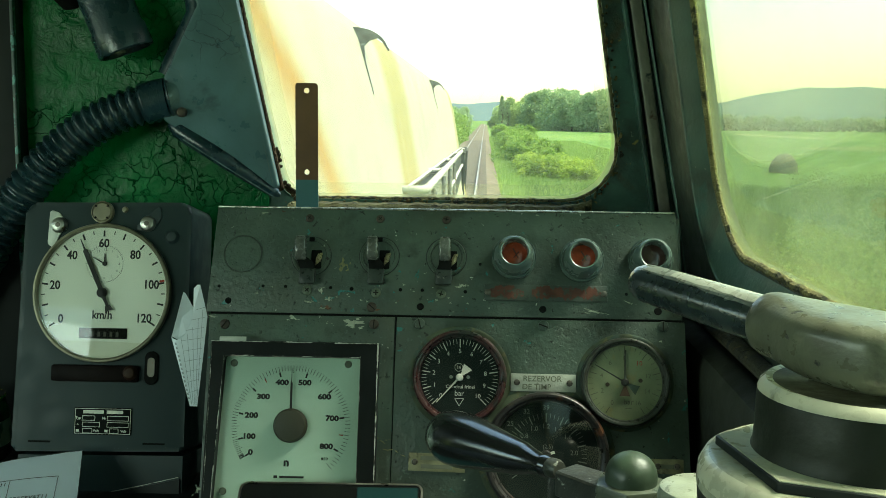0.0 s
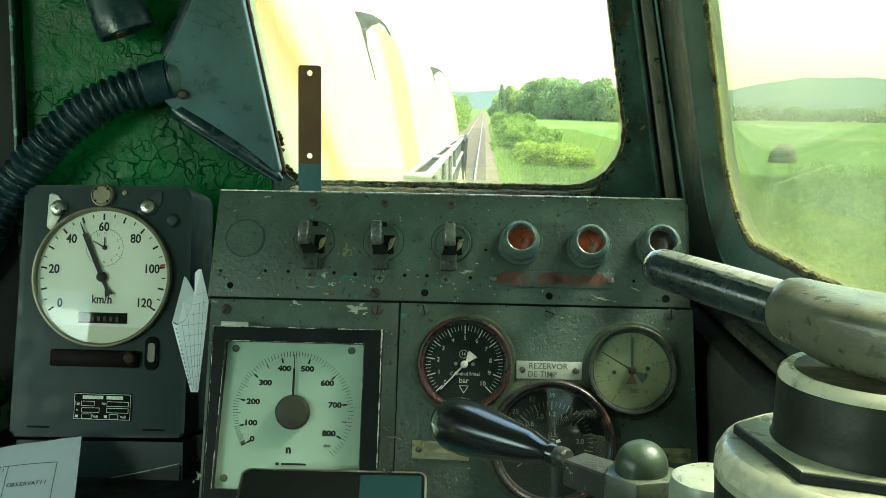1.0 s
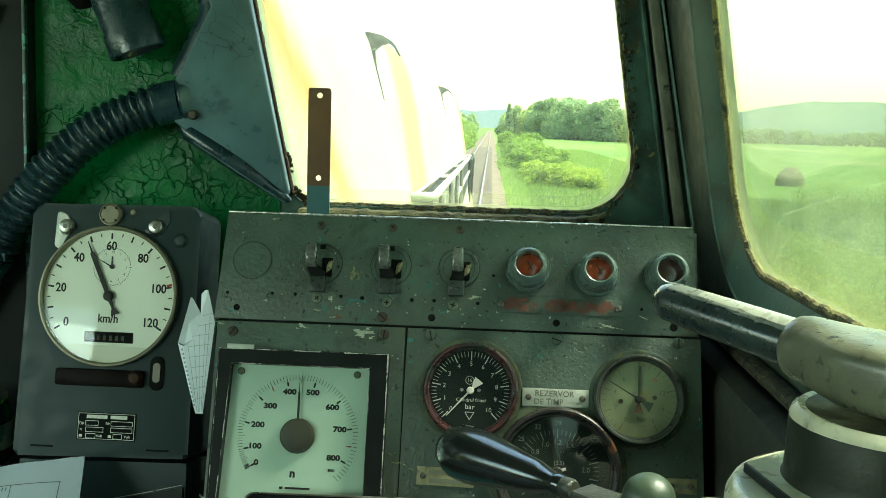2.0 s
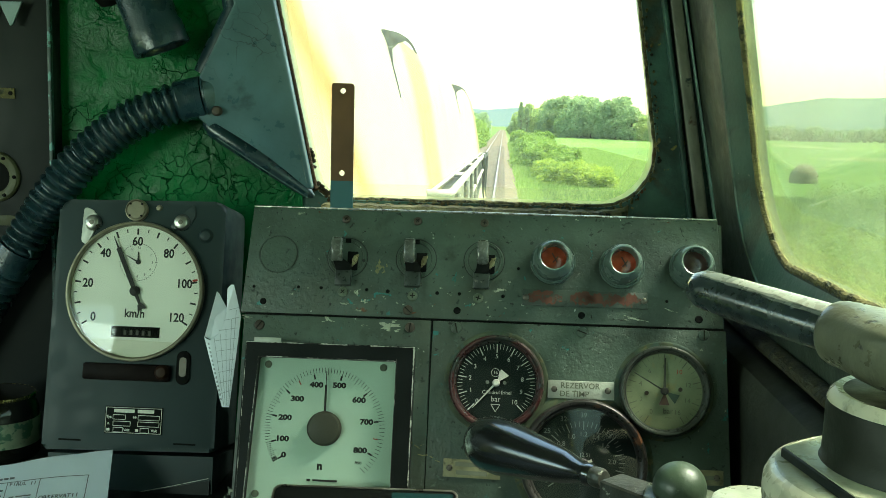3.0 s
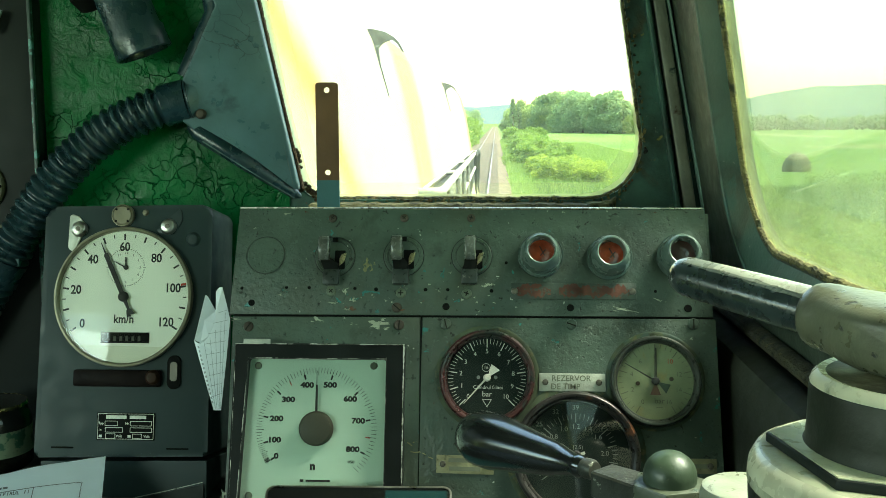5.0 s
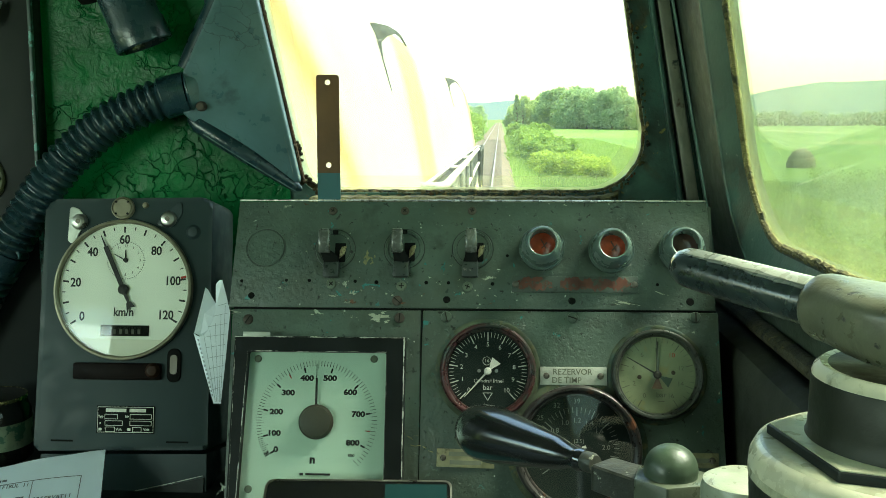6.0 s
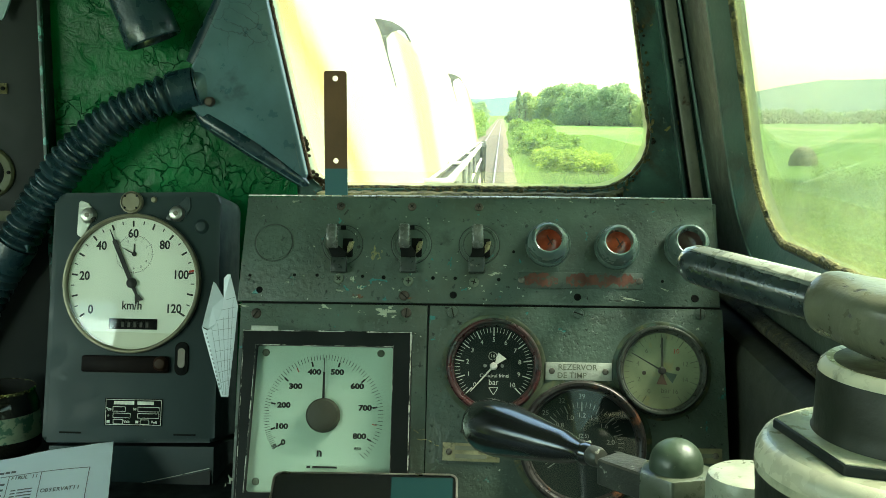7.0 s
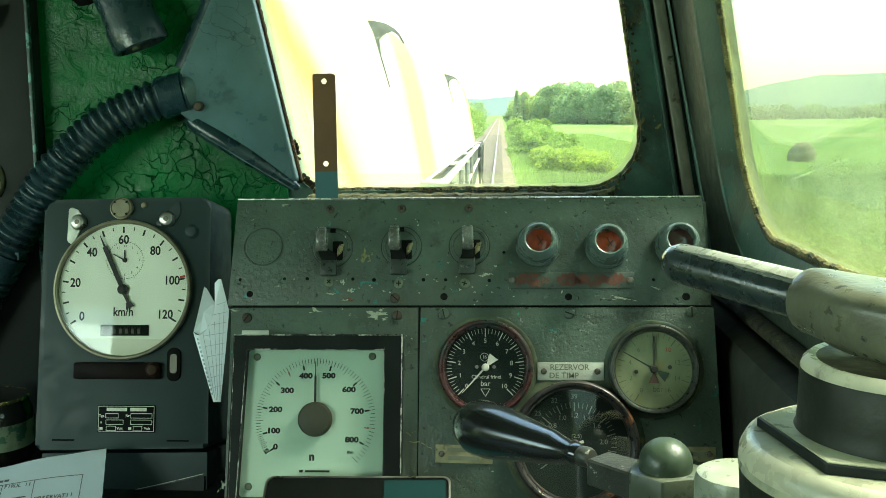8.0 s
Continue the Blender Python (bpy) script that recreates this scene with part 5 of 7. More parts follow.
    part("numerals", bm, M_BLACKINK, t, smooth=False).location = (cx, cy, 0)
    bm = bmesh.new()
    for v in (348, 752):
        a = at(v)
        add_quad(bm, 0.0575 * math.cos(a), 0.0575 * math.sin(a), 0.005, 0.0010, a, z + 0.0002)
    part("red_marks", bm, M_REDINK, t, smooth=False).location = (cx, cy, 0)
    nd = part("needle", needle(0.0475, 0.0, 0.0014, 0.0011, 90.6, 0.0075, 0.0008), M_BLACKINK, t)
    nd.location = (cx, cy, 0)
    part("needle_tip", needle(0.063, -0.0475, 0.0004, 0.0003, 90.6, 0.0075, 0.0008), M_BLACKINK, nd)
    part("hub", lathe([(0, 0.0145), (0.010, 0.0143), (0.0165, 0.0125), (0.0188, 0.009), (0.0190, 0.005)], 40), surface("grey_brown_hub", (0.052, 0.052, 0.036), 0.6, vary=0.2, spec=0.3), t, "dull grey-brown hub cap").location = (cx, cy, 0)
    for dx, dy in ((-0.066, 0.070), (0.063, 0.071), (-0.071, -0.071), (0.067, -0.071)):
        part("screw", lathe([(0, 0.0062), (0.0035, 0.006), (0.0042, 0.0045)], 14, Matrix.Translation((dx, dy, 0))), M_DULLSCREW, t)
    bm = bmesh.new()
    bm.faces.new([bm.verts.new((x, y, 0.0124)) for x, y in i])
    glass_sheet(bm, t)


rpm_meter()

# ---- speed recorder ----
def speed_recorder():
    sy, sz = 1.245, 2.78
    t = thing("speed_recorder", slope(SP, 0.6385, 0.0025, 0.0, sy, sz), "grey speed recorder box with white kilometre dial", "speedometer")
    o = rounded([(-0.110, -0.200), (0.110, -0.196), (0.1075, 0.119), (-0.1075, 0.116)], [0.006, 0.006, 0.014, 0.014], 5)
    bm = prism(o, -0.10, 0.0)
    bmesh.ops.bevel(bm, geom=[e for e in bm.edges if e.verts[0].co.z > -0.001 and e.verts[1].co.z > -0.001], offset=0.006, segments=3, affect="EDGES", profile=0.5)
    part("housing", bm, M_BOX, t)
    part("lower_box", prism([(-0.104, -0.30), (0.110, -0.30), (0.108, -0.2015), (-0.102, -0.2045)], -0.10, -0.004), M_BOX, t)
    part("foot_edge", prism([(-0.02, -0.2560), (0.010, -0.2494), (0.060, -0.2382), (0.104, -0.2275), (0.104, -0.2282), (0.058, -0.2396), (0.008, -0.2506), (-0.02, -0.2564)], -0.004, -0.0025), M_WORN, t, "edge scratched to bare metal")
    part("foot_plate", prism([(-0.10, -0.299), (0.106, -0.299), (0.106, -0.230), (0.058, -0.2405), (-0.02, -0.2575), (-0.10, -0.272)], -0.004, -0.001), M_DARK, t)
    cx, cy, R = -0.0018, 0.0015, 0.0880
    c = Matrix.Translation((cx, cy, 0))
    part("rim", lathe([(R, 0), (R + 0.0006, 0.006), (R - 0.0005, 0.0088), (R - 0.0028, 0.0092), (R - 0.0045, 0.0075), (R - 0.0049, 0.001)], 96, c), M_BRASSRIM, t)
    Ri = R - 0.0048
    part("dial", lathe([(0, 0.0012), (Ri, 0.0012)], 80, c), M_DIAL, t)
    z = 0.0017
    A0, A1 = 213.0, -30.6
    bm = bmesh.new()
    ticks(bm, 25, A0, A1, Ri - 0.0035, lambda i: 0.0078 if i % 2 == 0 else 0.0045, lambda i: 0.0023 if i % 2 == 0 else 0.0013, z)
    dial_numbers(bm, [(k / 6, str(20 * k)) for k in range(7)], Ri * 0.755, 0.0155, z, A0, A1, squeeze=0.88, bold=0.00038)
    text_mesh(bm, "km/h", 0.0150, Matrix.Translation((0.0005, -0.0285, z)), squeeze=0.86, bold=0.0003)
    for i in range(48):
        a = 2 * math.pi * i / 48
        add_quad(bm, 0.001 + 0.0235 * math.cos(a), 0.037 + 0.0235 * math.sin(a), 0.0006 if i % 4 else 0.0035, 0.0022 if i % 4 else 0.0005, a, z)
    for k, body in enumerate(("12", "1", "2", "3", "4", "5", "6", "", "", "9", "", "11")):
        a = radians(90 - 30 * k)
        if body:
            text_mesh(bm, body, 0.0044, Matrix.Translation((0.001 + 0.0182 * math.cos(a), 0.037 + 0.0182 * math.sin(a), z)))
    part("scale", bm, M_BLACKINK, t, smooth=False).matrix_local = c
    bm = bmesh.new()
    add_quad(bm, (Ri - 0.006) * math.cos(radians(12)), (Ri - 0.006) * math.sin(radians(12)), 0.0065, 0.0028, radians(12), z + 0.0002)
    part("red_mark", bm, M_REDINK, t, smooth=False).matrix_local = c
    mm = c @ Matrix.Translation((0.001, 0.037, 0))
    part("hour_hand", needle(0.013, 0.002, 0.001, 0.0006, 91, 0.0024), M_BLACKINK, t).matrix_local = mm
    part("minute_hand", needle(0.017, 0.002, 0.0009, 0.0004, 152, 0.0031), M_BLACKINK, t).matrix_local = mm
    part("clock_hub", lathe([(0, 0.0046), (0.0025, 0.0044), (0.003, 0.0015)], 16), M_BLACKINK, t).matrix_local = mm
    m = c @ Matrix.Rotation(radians(114.5), 4, "Z")
    part("needle", prism([(-0.020, -0.0016), (-0.013, -0.0018), (0, -0.0028), (0.059, -0.0030), (0.060, -0.0012), (0.075, -0.0003), (0.075, 0.0003), (0.060, 0.0012), (0.059, 0.0030), (0, 0.0028), (-0.013, 0.0018), (-0.020, 0.0016)], 0.0040, 0.0048), M_BLACKINK, t).matrix_local = m
    part("needle_tail", prism([(-0.026, -0.0058), (-0.0245, 0), (-0.026, 0.0058), (-0.0175, 0.003), (-0.0175, -0.003)], 0.0040, 0.0048), M_BLACKINK, t).matrix_local = m
    part("hub", lathe([(0, 0.0072), (0.0045, 0.007), (0.0064, 0.006), (0.0066, 0.0035)], 24, c), M_BLACKINK, t)
    part("counter", box((cx + 0.003, cy - 0.0515, 0.0017), (0.062, 0.0135, 0.001), 0.0003), M_BLACKMATT, t)
    bm = bmesh.new()
    for k in range(5):
        add_quad(bm, cx - 0.010 + 0.0078 * k, cy - 0.0525, 0.0036, 0.0062, 0, 0.0024)
    part("counter_digits", bm, surface("dim_counter_digits", (0.05, 0.05, 0.04), 0.6, vary=0.5, vary_scale=300), t, smooth=False)
    part("lower_field", prism([(Ri * math.cos(radians(a)), Ri * math.sin(radians(a))) for a in range(227, 314, 3)], 0.0014, 0.0018, c), surface("pale_lower_dial", (0.74, 0.76, 0.6), 0.45, vary=0.06), t, smooth=False)
    glass_sheet(lathe([(0, 0.0078), (R - 0.0046, 0.0074)], 64, c), t)
    # sealing plug and latches above the dial
    plug = part("seal_plug", lathe([(0, 0.0075), (0.011, 0.0075), (0.0125, 0.006), (0.0128, 0.0072), (0.0138, 0.007), (0.0142, 0.005), (0.0142, 0)], 32, Matrix.Translation((-0.0062, 0.1045, 0))), M_BRASSRIM, t, "dull brass seal plug")
    for a in (45, 135, 225, 315):
        part("pin", lathe([(0, 0.0086), (0.0014, 0.0084), (0.0015, 0.006)], 8, Matrix.Translation((-0.0062 + 0.0105 * math.cos(radians(a)), 0.1045 + 0.0105 * math.sin(radians(a)), 0))), M_BLACKMATT, plug)
    part("rivet", lathe([(0, 0.004), (0.003, 0.0035), (0.0042, 0)], 14, Matrix.Translation((0.0215, 0.1085, 0))), M_BRASSRIM, t)
    for sgn, x, y in ((-1, -0.063, 0.087), (1, 0.0515, 0.0905)):
        la = part("latch", prism(rounded([(-0.0125, 0.021), (0.0, 0.016), (0.012, 0.0), (0.004, -0.008), (-0.006, -0.030), (-0.0135, -0.024)] if sgn < 0 else
                                         [(-0.019, -0.008), (-0.006, 0.004), (0.009, 0.018), (0.017, 0.026), (0.018, 0.008), (0.008, -0.010)], [0.004, 0.004, 0.004, 0.003, 0.004, 0.004], 4), 0.0, 0.0022, Matrix.Translation((x, y, 0)), bev=0.0006), M_BOX if sgn > 0 else M_PLATE, t, "bright metal latch")
        part("latch_screw", lathe([(0, 0.0085), (0.006, 0.0085), (0.0082, 0.0075), (0.0092, 0.005), (0.0105, 0.0025), (0.0105, 0.001)], 24, Matrix.Translation((x + 0.001, y, 0))), M_STEEL, la)
        part("latch_slot", lathe([(0, 0.0089), (0.003, 0.0088), (0.0034, 0.0082)], 12, Matrix.Translation((x + 0.001, y, 0))), M_SCREW, la)
    part("boss", lathe([(0, 0.0055), (0.006, 0.0045), (0.0095, 0)], 20, Matrix.Translation((0.084, 0.0745, 0))), M_BOX, t)
    part("wiper_arm", box((-0.006, -0.1005, 0.003), (0.112, 0.021, 0.008), 0.003), surface("black_brown_bar", (0.010, 0.007, 0.006), 0.5, vary=0.4, spec=0.05, vary_scale=30), t, "black-brown paper bar")
    part("bar_knob", lathe([(0, 0.010), (0.006, 0.009), (0.0095, 0.004), (0.0095, 0)], 20, Matrix.Translation((0.040, -0.099, 0.003))), surface("brown_knob", (0.035, 0.017, 0.009), 0.6, spec=0.15), t)
    lk = part("keyhole_cover", prism(rounded([(-0.0085, -0.021), (0.0085, -0.021), (0.0085, 0.021), (-0.0085, 0.021)], [0.008] * 4, 6), 0.0, 0.0024, Matrix.Translation((0.065, -0.0925, 0)), bev=0.0006), M_BLACKMATT, t)
    part("keyhole", prism(rounded([(-0.0045, -0.012), (0.0045, -0.012), (0.0045, 0.012), (-0.0045, 0.012)], [0.0042] * 4, 6), 0.0024, 0.0034, Matrix.Translation((0.065, -0.0915, 0))), M_SCREW, lk)
    # maker's plate: black with pale outlines and bars
    pl = part("maker_plate", box((0.0062, -0.1602, 0.0008), (0.0735, 0.034, 0.0012), 0.0004), M_BLACKMATT, t, "black plate with pale markings")
    bm = bmesh.new()
    add_quad(bm, -0.006, -0.1487, 0.026, 0.0042, 0, 0.0018)
    add_quad(bm, 0.0215, -0.1487, 0.021, 0.0042, 0, 0.0018)
    for body, lx, ly in (("Typ", -0.0252, -0.1565), ("Nr", 0.0080, -0.1565), ("n", -0.0255, -0.1645), ("Volt", -0.0020, -0.1722), ("Volt", 0.0330, -0.1722)):
        text_mesh(bm, body, 0.0044, Matrix.Translation((lx, ly, 0.0018)), bold=0.00012)
    def outline(cx, cy, w, h, lw=0.0006):
        for ox, oy, a, b in ((0, h / 2, w, lw), (0, -h / 2, w, lw), (-w / 2, 0, lw, h), (w / 2, 0, lw, h)):
            add_quad(bm, cx + ox, cy + oy, a, b, 0, 0.0018)
    outline(0.0062, -0.1602, 0.0705, 0.031)
    for cx2, cy2, w2 in ((-0.0120, -0.1565, 0.016), (0.0255, -0.1565, 0.027), (-0.0085, -0.1645, 0.022), (0.0255, -0.1645, 0.027), (-0.0130, -0.1722, 0.012), (0.0210, -0.1722, 0.011)):
        outline(cx2, cy2, w2, 0.0056)
    for cx2, cy2, w2 in ((-0.0255, -0.1722, 0.004), (0.0110, -0.1722, 0.004)):
        add_quad(bm, cx2, cy2, w2, 0.0032, 0, 0.0018)
    part("markings", bm, surface("pale_plate_marks", (0.66, 0.66, 0.56), 0.5, vary=0.2, vary_scale=200), pl, smooth=False)
    for x in (-0.074, 0.072):
        part("slit", box((x, -0.187, 0.0006), (0.028, 0.0022, 0.001)), M_BLACKMATT, t)


speed_recorder()


# ---- strip, papers, tablet, jar ----
t = thing("metal_strip", plane_xz(1.33), "brown-painted flat metal strip with teal foot and two holes", "metal strip")
bm = bmesh.new()
w = 0.0149
add_holed(bm, rounded([(0.884 - w, 2.975), (0.884 + w, 2.975), (0.8842 + w, 3.0533), (0.8842 - w, 3.0533)], [0.0002, 0.0002, 0.0045, 0.0035], 4), [(0.8842 + 0.0036 * math.cos(a), 3.0435 + 0.0036 * math.sin(a)) for a in (2 * math.pi * i / 16 for i in range(16))], 0.0, 0.003, n=24)
add_holed(bm, [(0.884 - w, 2.9262), (0.884 + w, 2.9262), (0.884 + w, 2.975), (0.884 - w, 2.975)], [(0.884 + 0.0036 * math.cos(a), 2.9365 + 0.0036 * math.sin(a)) for a in (2 * math.pi * i / 16 for i in range(16))], 0.0, 0.003, n=24)
part("brown_upper", bm, M_BROWN, t, smooth=False)
part("teal_foot", box((0.884, 2.868, 0.0015), (2 * w, 0.1165, 0.003)), surface("teal_strip_paint", (0.035, 0.12, 0.13), 0.5, vary=0.15), t, "foot painted teal")


def sheet(verts_fn, nu, nv, thick=0.0004):
    bm = bmesh.new()
    g = [[bm.verts.new(verts_fn(i / nu, j / nv)) for j in range(nv + 1)] for i in range(nu + 1)]
    for i in range(nu):
        for j in range(nv):
            bm.faces.new((g[i][j], g[i + 1][j], g[i + 1][j + 1], g[i][j + 1]))
    bmesh.ops.solidify(bm, geom=list(bm.faces), thickness=thick)
    return bm


M_PAPERLINE = surface("grey_print_lines", (0.42, 0.46, 0.48), 0.8, bump=0.0)


def folded_paper():
    """A sheet folded twice, tucked into the gap; leaves lie in one leaning plane, a few millimetres apart."""
    t = thing("folded_paper", slope(SP, 0.76, 0.0, 0.0, 1.195, 2.79), "folded printed paper tucked between console and speed recorder", "paper")
    def leaf(name, pts):
        bm = bmesh.new()
        bm.faces.new([bm.verts.new(p) for p in pts])
        bmesh.ops.triangulate(bm, faces=bm.faces)
        bmesh.ops.solidify(bm, geom=list(bm.faces), thickness=0.0003)
        part(name, bm, M_PAPER, t, smooth=False)
    leaf("front_leaf", [(-0.0188, -0.0486, -0.004), (-0.0145, -0.0515, -0.001), (-0.0099, -0.0528, 0.0005), (-0.0045, -0.0505, 0.001), (0.0002, -0.0450, 0.001), (0.0059, -0.0328, 0.001), (0.0090, -0.0156, 0.0005), (0.0149, 0.0149, -0.002), (0.0205, -0.0040, -0.001), (0.0259, -0.0234, 0.0), (0.0228, -0.0700, 0.0), (0.0178, -0.1320, 0.0), (0.0090, -0.1320, 0.0)])
    leaf("side_leaf", [(-0.0188, -0.0486, -0.0055), (-0.0099, 0.0067, -0.016), (-0.0070, 0.0045, -0.017), (0.0030, -0.0135, -0.020), (0.0020, -0.0380, -0.014), (-0.0040, -0.0500, -0.008), (-0.0110, -0.0525, -0.006)])
    leaf("inner_leaf", [(-0.0105, -0.0500, -0.005), (-0.0085, -0.0250, -0.010), (0.0045, -0.0115, -0.018), (0.0058, -0.0300, -0.010), (-0.0010, -0.0445, -0.005)])
    leaf("fold", [(0.0050, -0.0156, -0.012), (0.0044, 0.0107, -0.012), (0.0091, 0.0152, -0.010), (0.0149, 0.0150, -0.003), (0.0090, -0.0160, -0.001), (0.0059, -0.0328, -0.002)])
    bm = bmesh.new()

    def line(x0, y0, x1, y1, w=0.0005):
        d = Vector((x1 - x0, y1 - y0))
        add_quad(bm, (x0 + x1) / 2, (y0 + y1) / 2, d.length, w, math.atan2(d.y, d.x), 0.0022)
    for k in range(9):
        y = -0.012 - 0.0125 * k
        line(max(-0.010 + 0.0021 * k, 0.0115 - 0.0055 * k), y - 0.004, 0.0243 - 0.0007 * k, y)
    for u in (0.2, 0.4, 0.58, 0.76, 0.9):
        line(-0.012 + 0.036 * u, -0.052 + 0.045 * u * u, 0.0100 + 0.0085 * u, -0.1300)
    for k in range(14):
        line(-0.0115 + 0.00145 * k, -0.0560 - 0.0050 * k, -0.0108 + 0.00145 * k, -0.0585 - 0.0050 * k, 0.0020)
    part("printing", bm, M_PAPERLINE, t, smooth=False)


folded_paper()


def paper_sheet():
    """A timetable sheet leaning on the recorder's foot, its upper edge slightly curled."""
    L, Wd, H = 0.26, 0.30, 0.24
    m = Matrix.Identity(4)
    up = Vector((0.0, 0.72, 0.52)).normalized()
    rt = Vector((1, 0.02, 0.125)).normalized()
    nz = rt.cross(up).normalized()
    up = nz.cross(rt)
    for i, v in enumerate((rt, up, nz)):
        m.col[i][:3] = v
    m.translation = (0.6320, 1.1700, 2.6010)
    t = thing("timetable_sheet", m, "white printed timetable sheet with ruled table", "paper")

    def f(u, v):
        x = -Wd * (1 - u)
        edge = -0.0065 * math.sin(min(1.0, max(0.0, (-x - 0.02) / 0.07)) * math.pi / 2) + 0.0015 * math.sin(x * 60)
        return Vector((x + 0.0016 + 0.030 * v, edge * (1 - v) - H * v, 0.003 * math.sin(u * 9.0 + 0.5) * (1 - v)))
    part("sheet", sheet(f, 48, 12), M_PAPER, t)
    bm = bmesh.new()

    def on(x, y, w, h, ang=0.0):
        add_quad(bm, x, y, w, h, ang, f(1 + x / Wd, -y / H).z + 0.0011)
    for k in range(34):
        on(-0.0235 - 0.008 * k, -0.0363, 0.0082, 0.0009)
    for x in (-0.019, -0.0775, -0.1185, -0.16, -0.2, -0.24):
        for k in range(24):
            on(x + 0.00006 * k * 8, -0.040 - 0.008 * k, 0.0009, 0.0082)
    for k in range(5):
        on(-0.145 + 0.0075 * k, -0.0305, 0.0058, 0.003)
    for row in range(9):
        for k in range(3):
            on(-0.108 + 0.0095 * k, -0.058 - 0.0042 * row, 0.006 + 0.002 * ((row * 3 + k) % 3), 0.0016)
    for row in range(5):
        for k in range(2):
            on(-0.137 + 0.0115 * k, -0.047 - 0.008 * row, 0.007, 0.0028)
    part("ruling", bm, M_PRINT, t, smooth=False)
    bm = bmesh.new()
    for k, ch in enumerate("OBSERVATII"):
        text_mesh(bm, ch, 0.0072, Matrix.Translation((-0.0695 + 0.0048 * k, -0.0645, 0.0042)), bold=0.0002)
    for k, ch in enumerate("FIRUL II"):
        if ch != " ":
            text_mesh(bm, ch, 0.0066, Matrix.Translation((-0.1115 + 0.0042 * k, -0.0425, 0.0042)), bold=0.0002)
    part("heading", bm, M_PRINT, t, smooth=False)


paper_sheet()


def tablet():
    m = Matrix.Identity(4)
    up = Vector((0.0, 0.86, 0.50)).normalized()
    rt = Vector((1, 0.05, -0.008)).normalized()
    nz = rt.cross(up).normalized()
    up = nz.cross(rt)
    for i, v in enumerate((rt, up, nz)):
        m.col[i][:3] = v
    m.translation = (0.9610, 1.0350, 2.6180)
    t = thing("tablet", m, "black glossy tablet leaning on the console", "tablet computer")
    w = 0.0980
    o = rounded([(-w, -0.128), (w, -0.128), (w, 0.0), (-w, 0.0)], [0.009] * 4, 6)
    part("case", prism(o, -0.010, -0.0012, bev=0.001), M_BLACK, t)
    bm = bmesh.new()
    add_holed(bm, o, rounded([(-w + 0.0022, -0.1258), (w - 0.0022, -0.1258), (w - 0.0022, -0.0022), (-w + 0.0022, -0.0022)], [0.007] * 4, 6), -0.0015, 0.0012, n=60)
    part("bright_rim", bm, M_STEEL, t, "bright metal rim")
    # glowing sheet that stands for the reflection on the screen's right part
    part("painted_reflection", prism([(0.028, -0.122), (w - 0.0055, -0.122), (w - 0.0055, -0.0055), (0.028, -0.0055)], 0.0004, 0.0007), M_SCREENGLARE, t, "teal reflection painted on the screen as a faint glow", smooth=False)
    part("screen", prism(rounded([(-w + 0.0024, -0.1256), (w - 0.0024, -0.1256), (w - 0.0024, -0.0024), (-w + 0.0024, -0.0024)], [0.007] * 4, 6), -0.001, 0.0004), M_SCREEN, t, smooth=False)


tablet()

M_GOLD = surface("worn_gold_lacquer", (0.5, 0.42, 0.16), 0.22, 0.9, vary=0.3, vary_scale=60, chips=[((0.05, 0.045, 0.03), 50, 0.52, 0.08)])
M_DARKJAR = surface("dark_jar_contents", (0.012, 0.012, 0.008), 0.12, spec=0.6)
t = thing("glass_jar", Matrix.Translation((0.432, 1.29, 2.545)), "small glass jar with green paper label and brass lid", "jar")
g = part("glass_body", lathe([(0, 0.001), (0.046, 0.001), (0.050, 0.006), (0.050, 0.066), (0.046, 0.076), (0.042, 0.080)], 40), M_DARKJAR, t)
part("label_band", lathe([(0.0502, 0.022), (0.0506, 0.022), (0.0506, 0.056), (0.0502, 0.056)], 40), surface("green_white_label", (0.22, 0.26, 0.17), 0.6, vary=0.3, vary_scale=30, chips=[((0.05, 0.12, 0.07), 40, 0.55, 0.04), ((0.34, 0.28, 0.1), 30, 0.64, 0.05)]), t, "white and green label")
lid = part("lid", lathe([(0, 0.088), (0.040, 0.088), (0.0445, 0.0875), (0.046, 0.074), (0.045, 0.073)], 40), M_DARKJAR, t, "dark lid")
part("brass_edge", lathe([(0.0440, 0.0872), (0.0455, 0.0878), (0.0468, 0.0855), (0.0462, 0.0835)], 40), M_GOLD, lid, "shiny brass edge")
part("neck_ring", lathe([(0.0490, 0.062), (0.0500, 0.0655), (0.0490, 0.068)], 40), M_GOLD, t, "shiny brass ring")


# ---- air duct, hose, nozzle, cabinet on the front wall ----
M_RUSTCRUST = surface("rust_brown_crust", (0.06, 0.034, 0.014), 0.9, vary=0.5, vary_scale=50, grain=260, bump=1.0, bump_scale=0.004, chips=[((0.15, 0.12, 0.05), 60, 0.62, 0.06), ((0.012, 0.012, 0.01), 50, 0.62, 0.06)])


M_SEAMDUCT = surface("scuffed_teal_seam", (0.11, 0.17, 0.17), 0.5, vary=0.4, vary_scale=40)


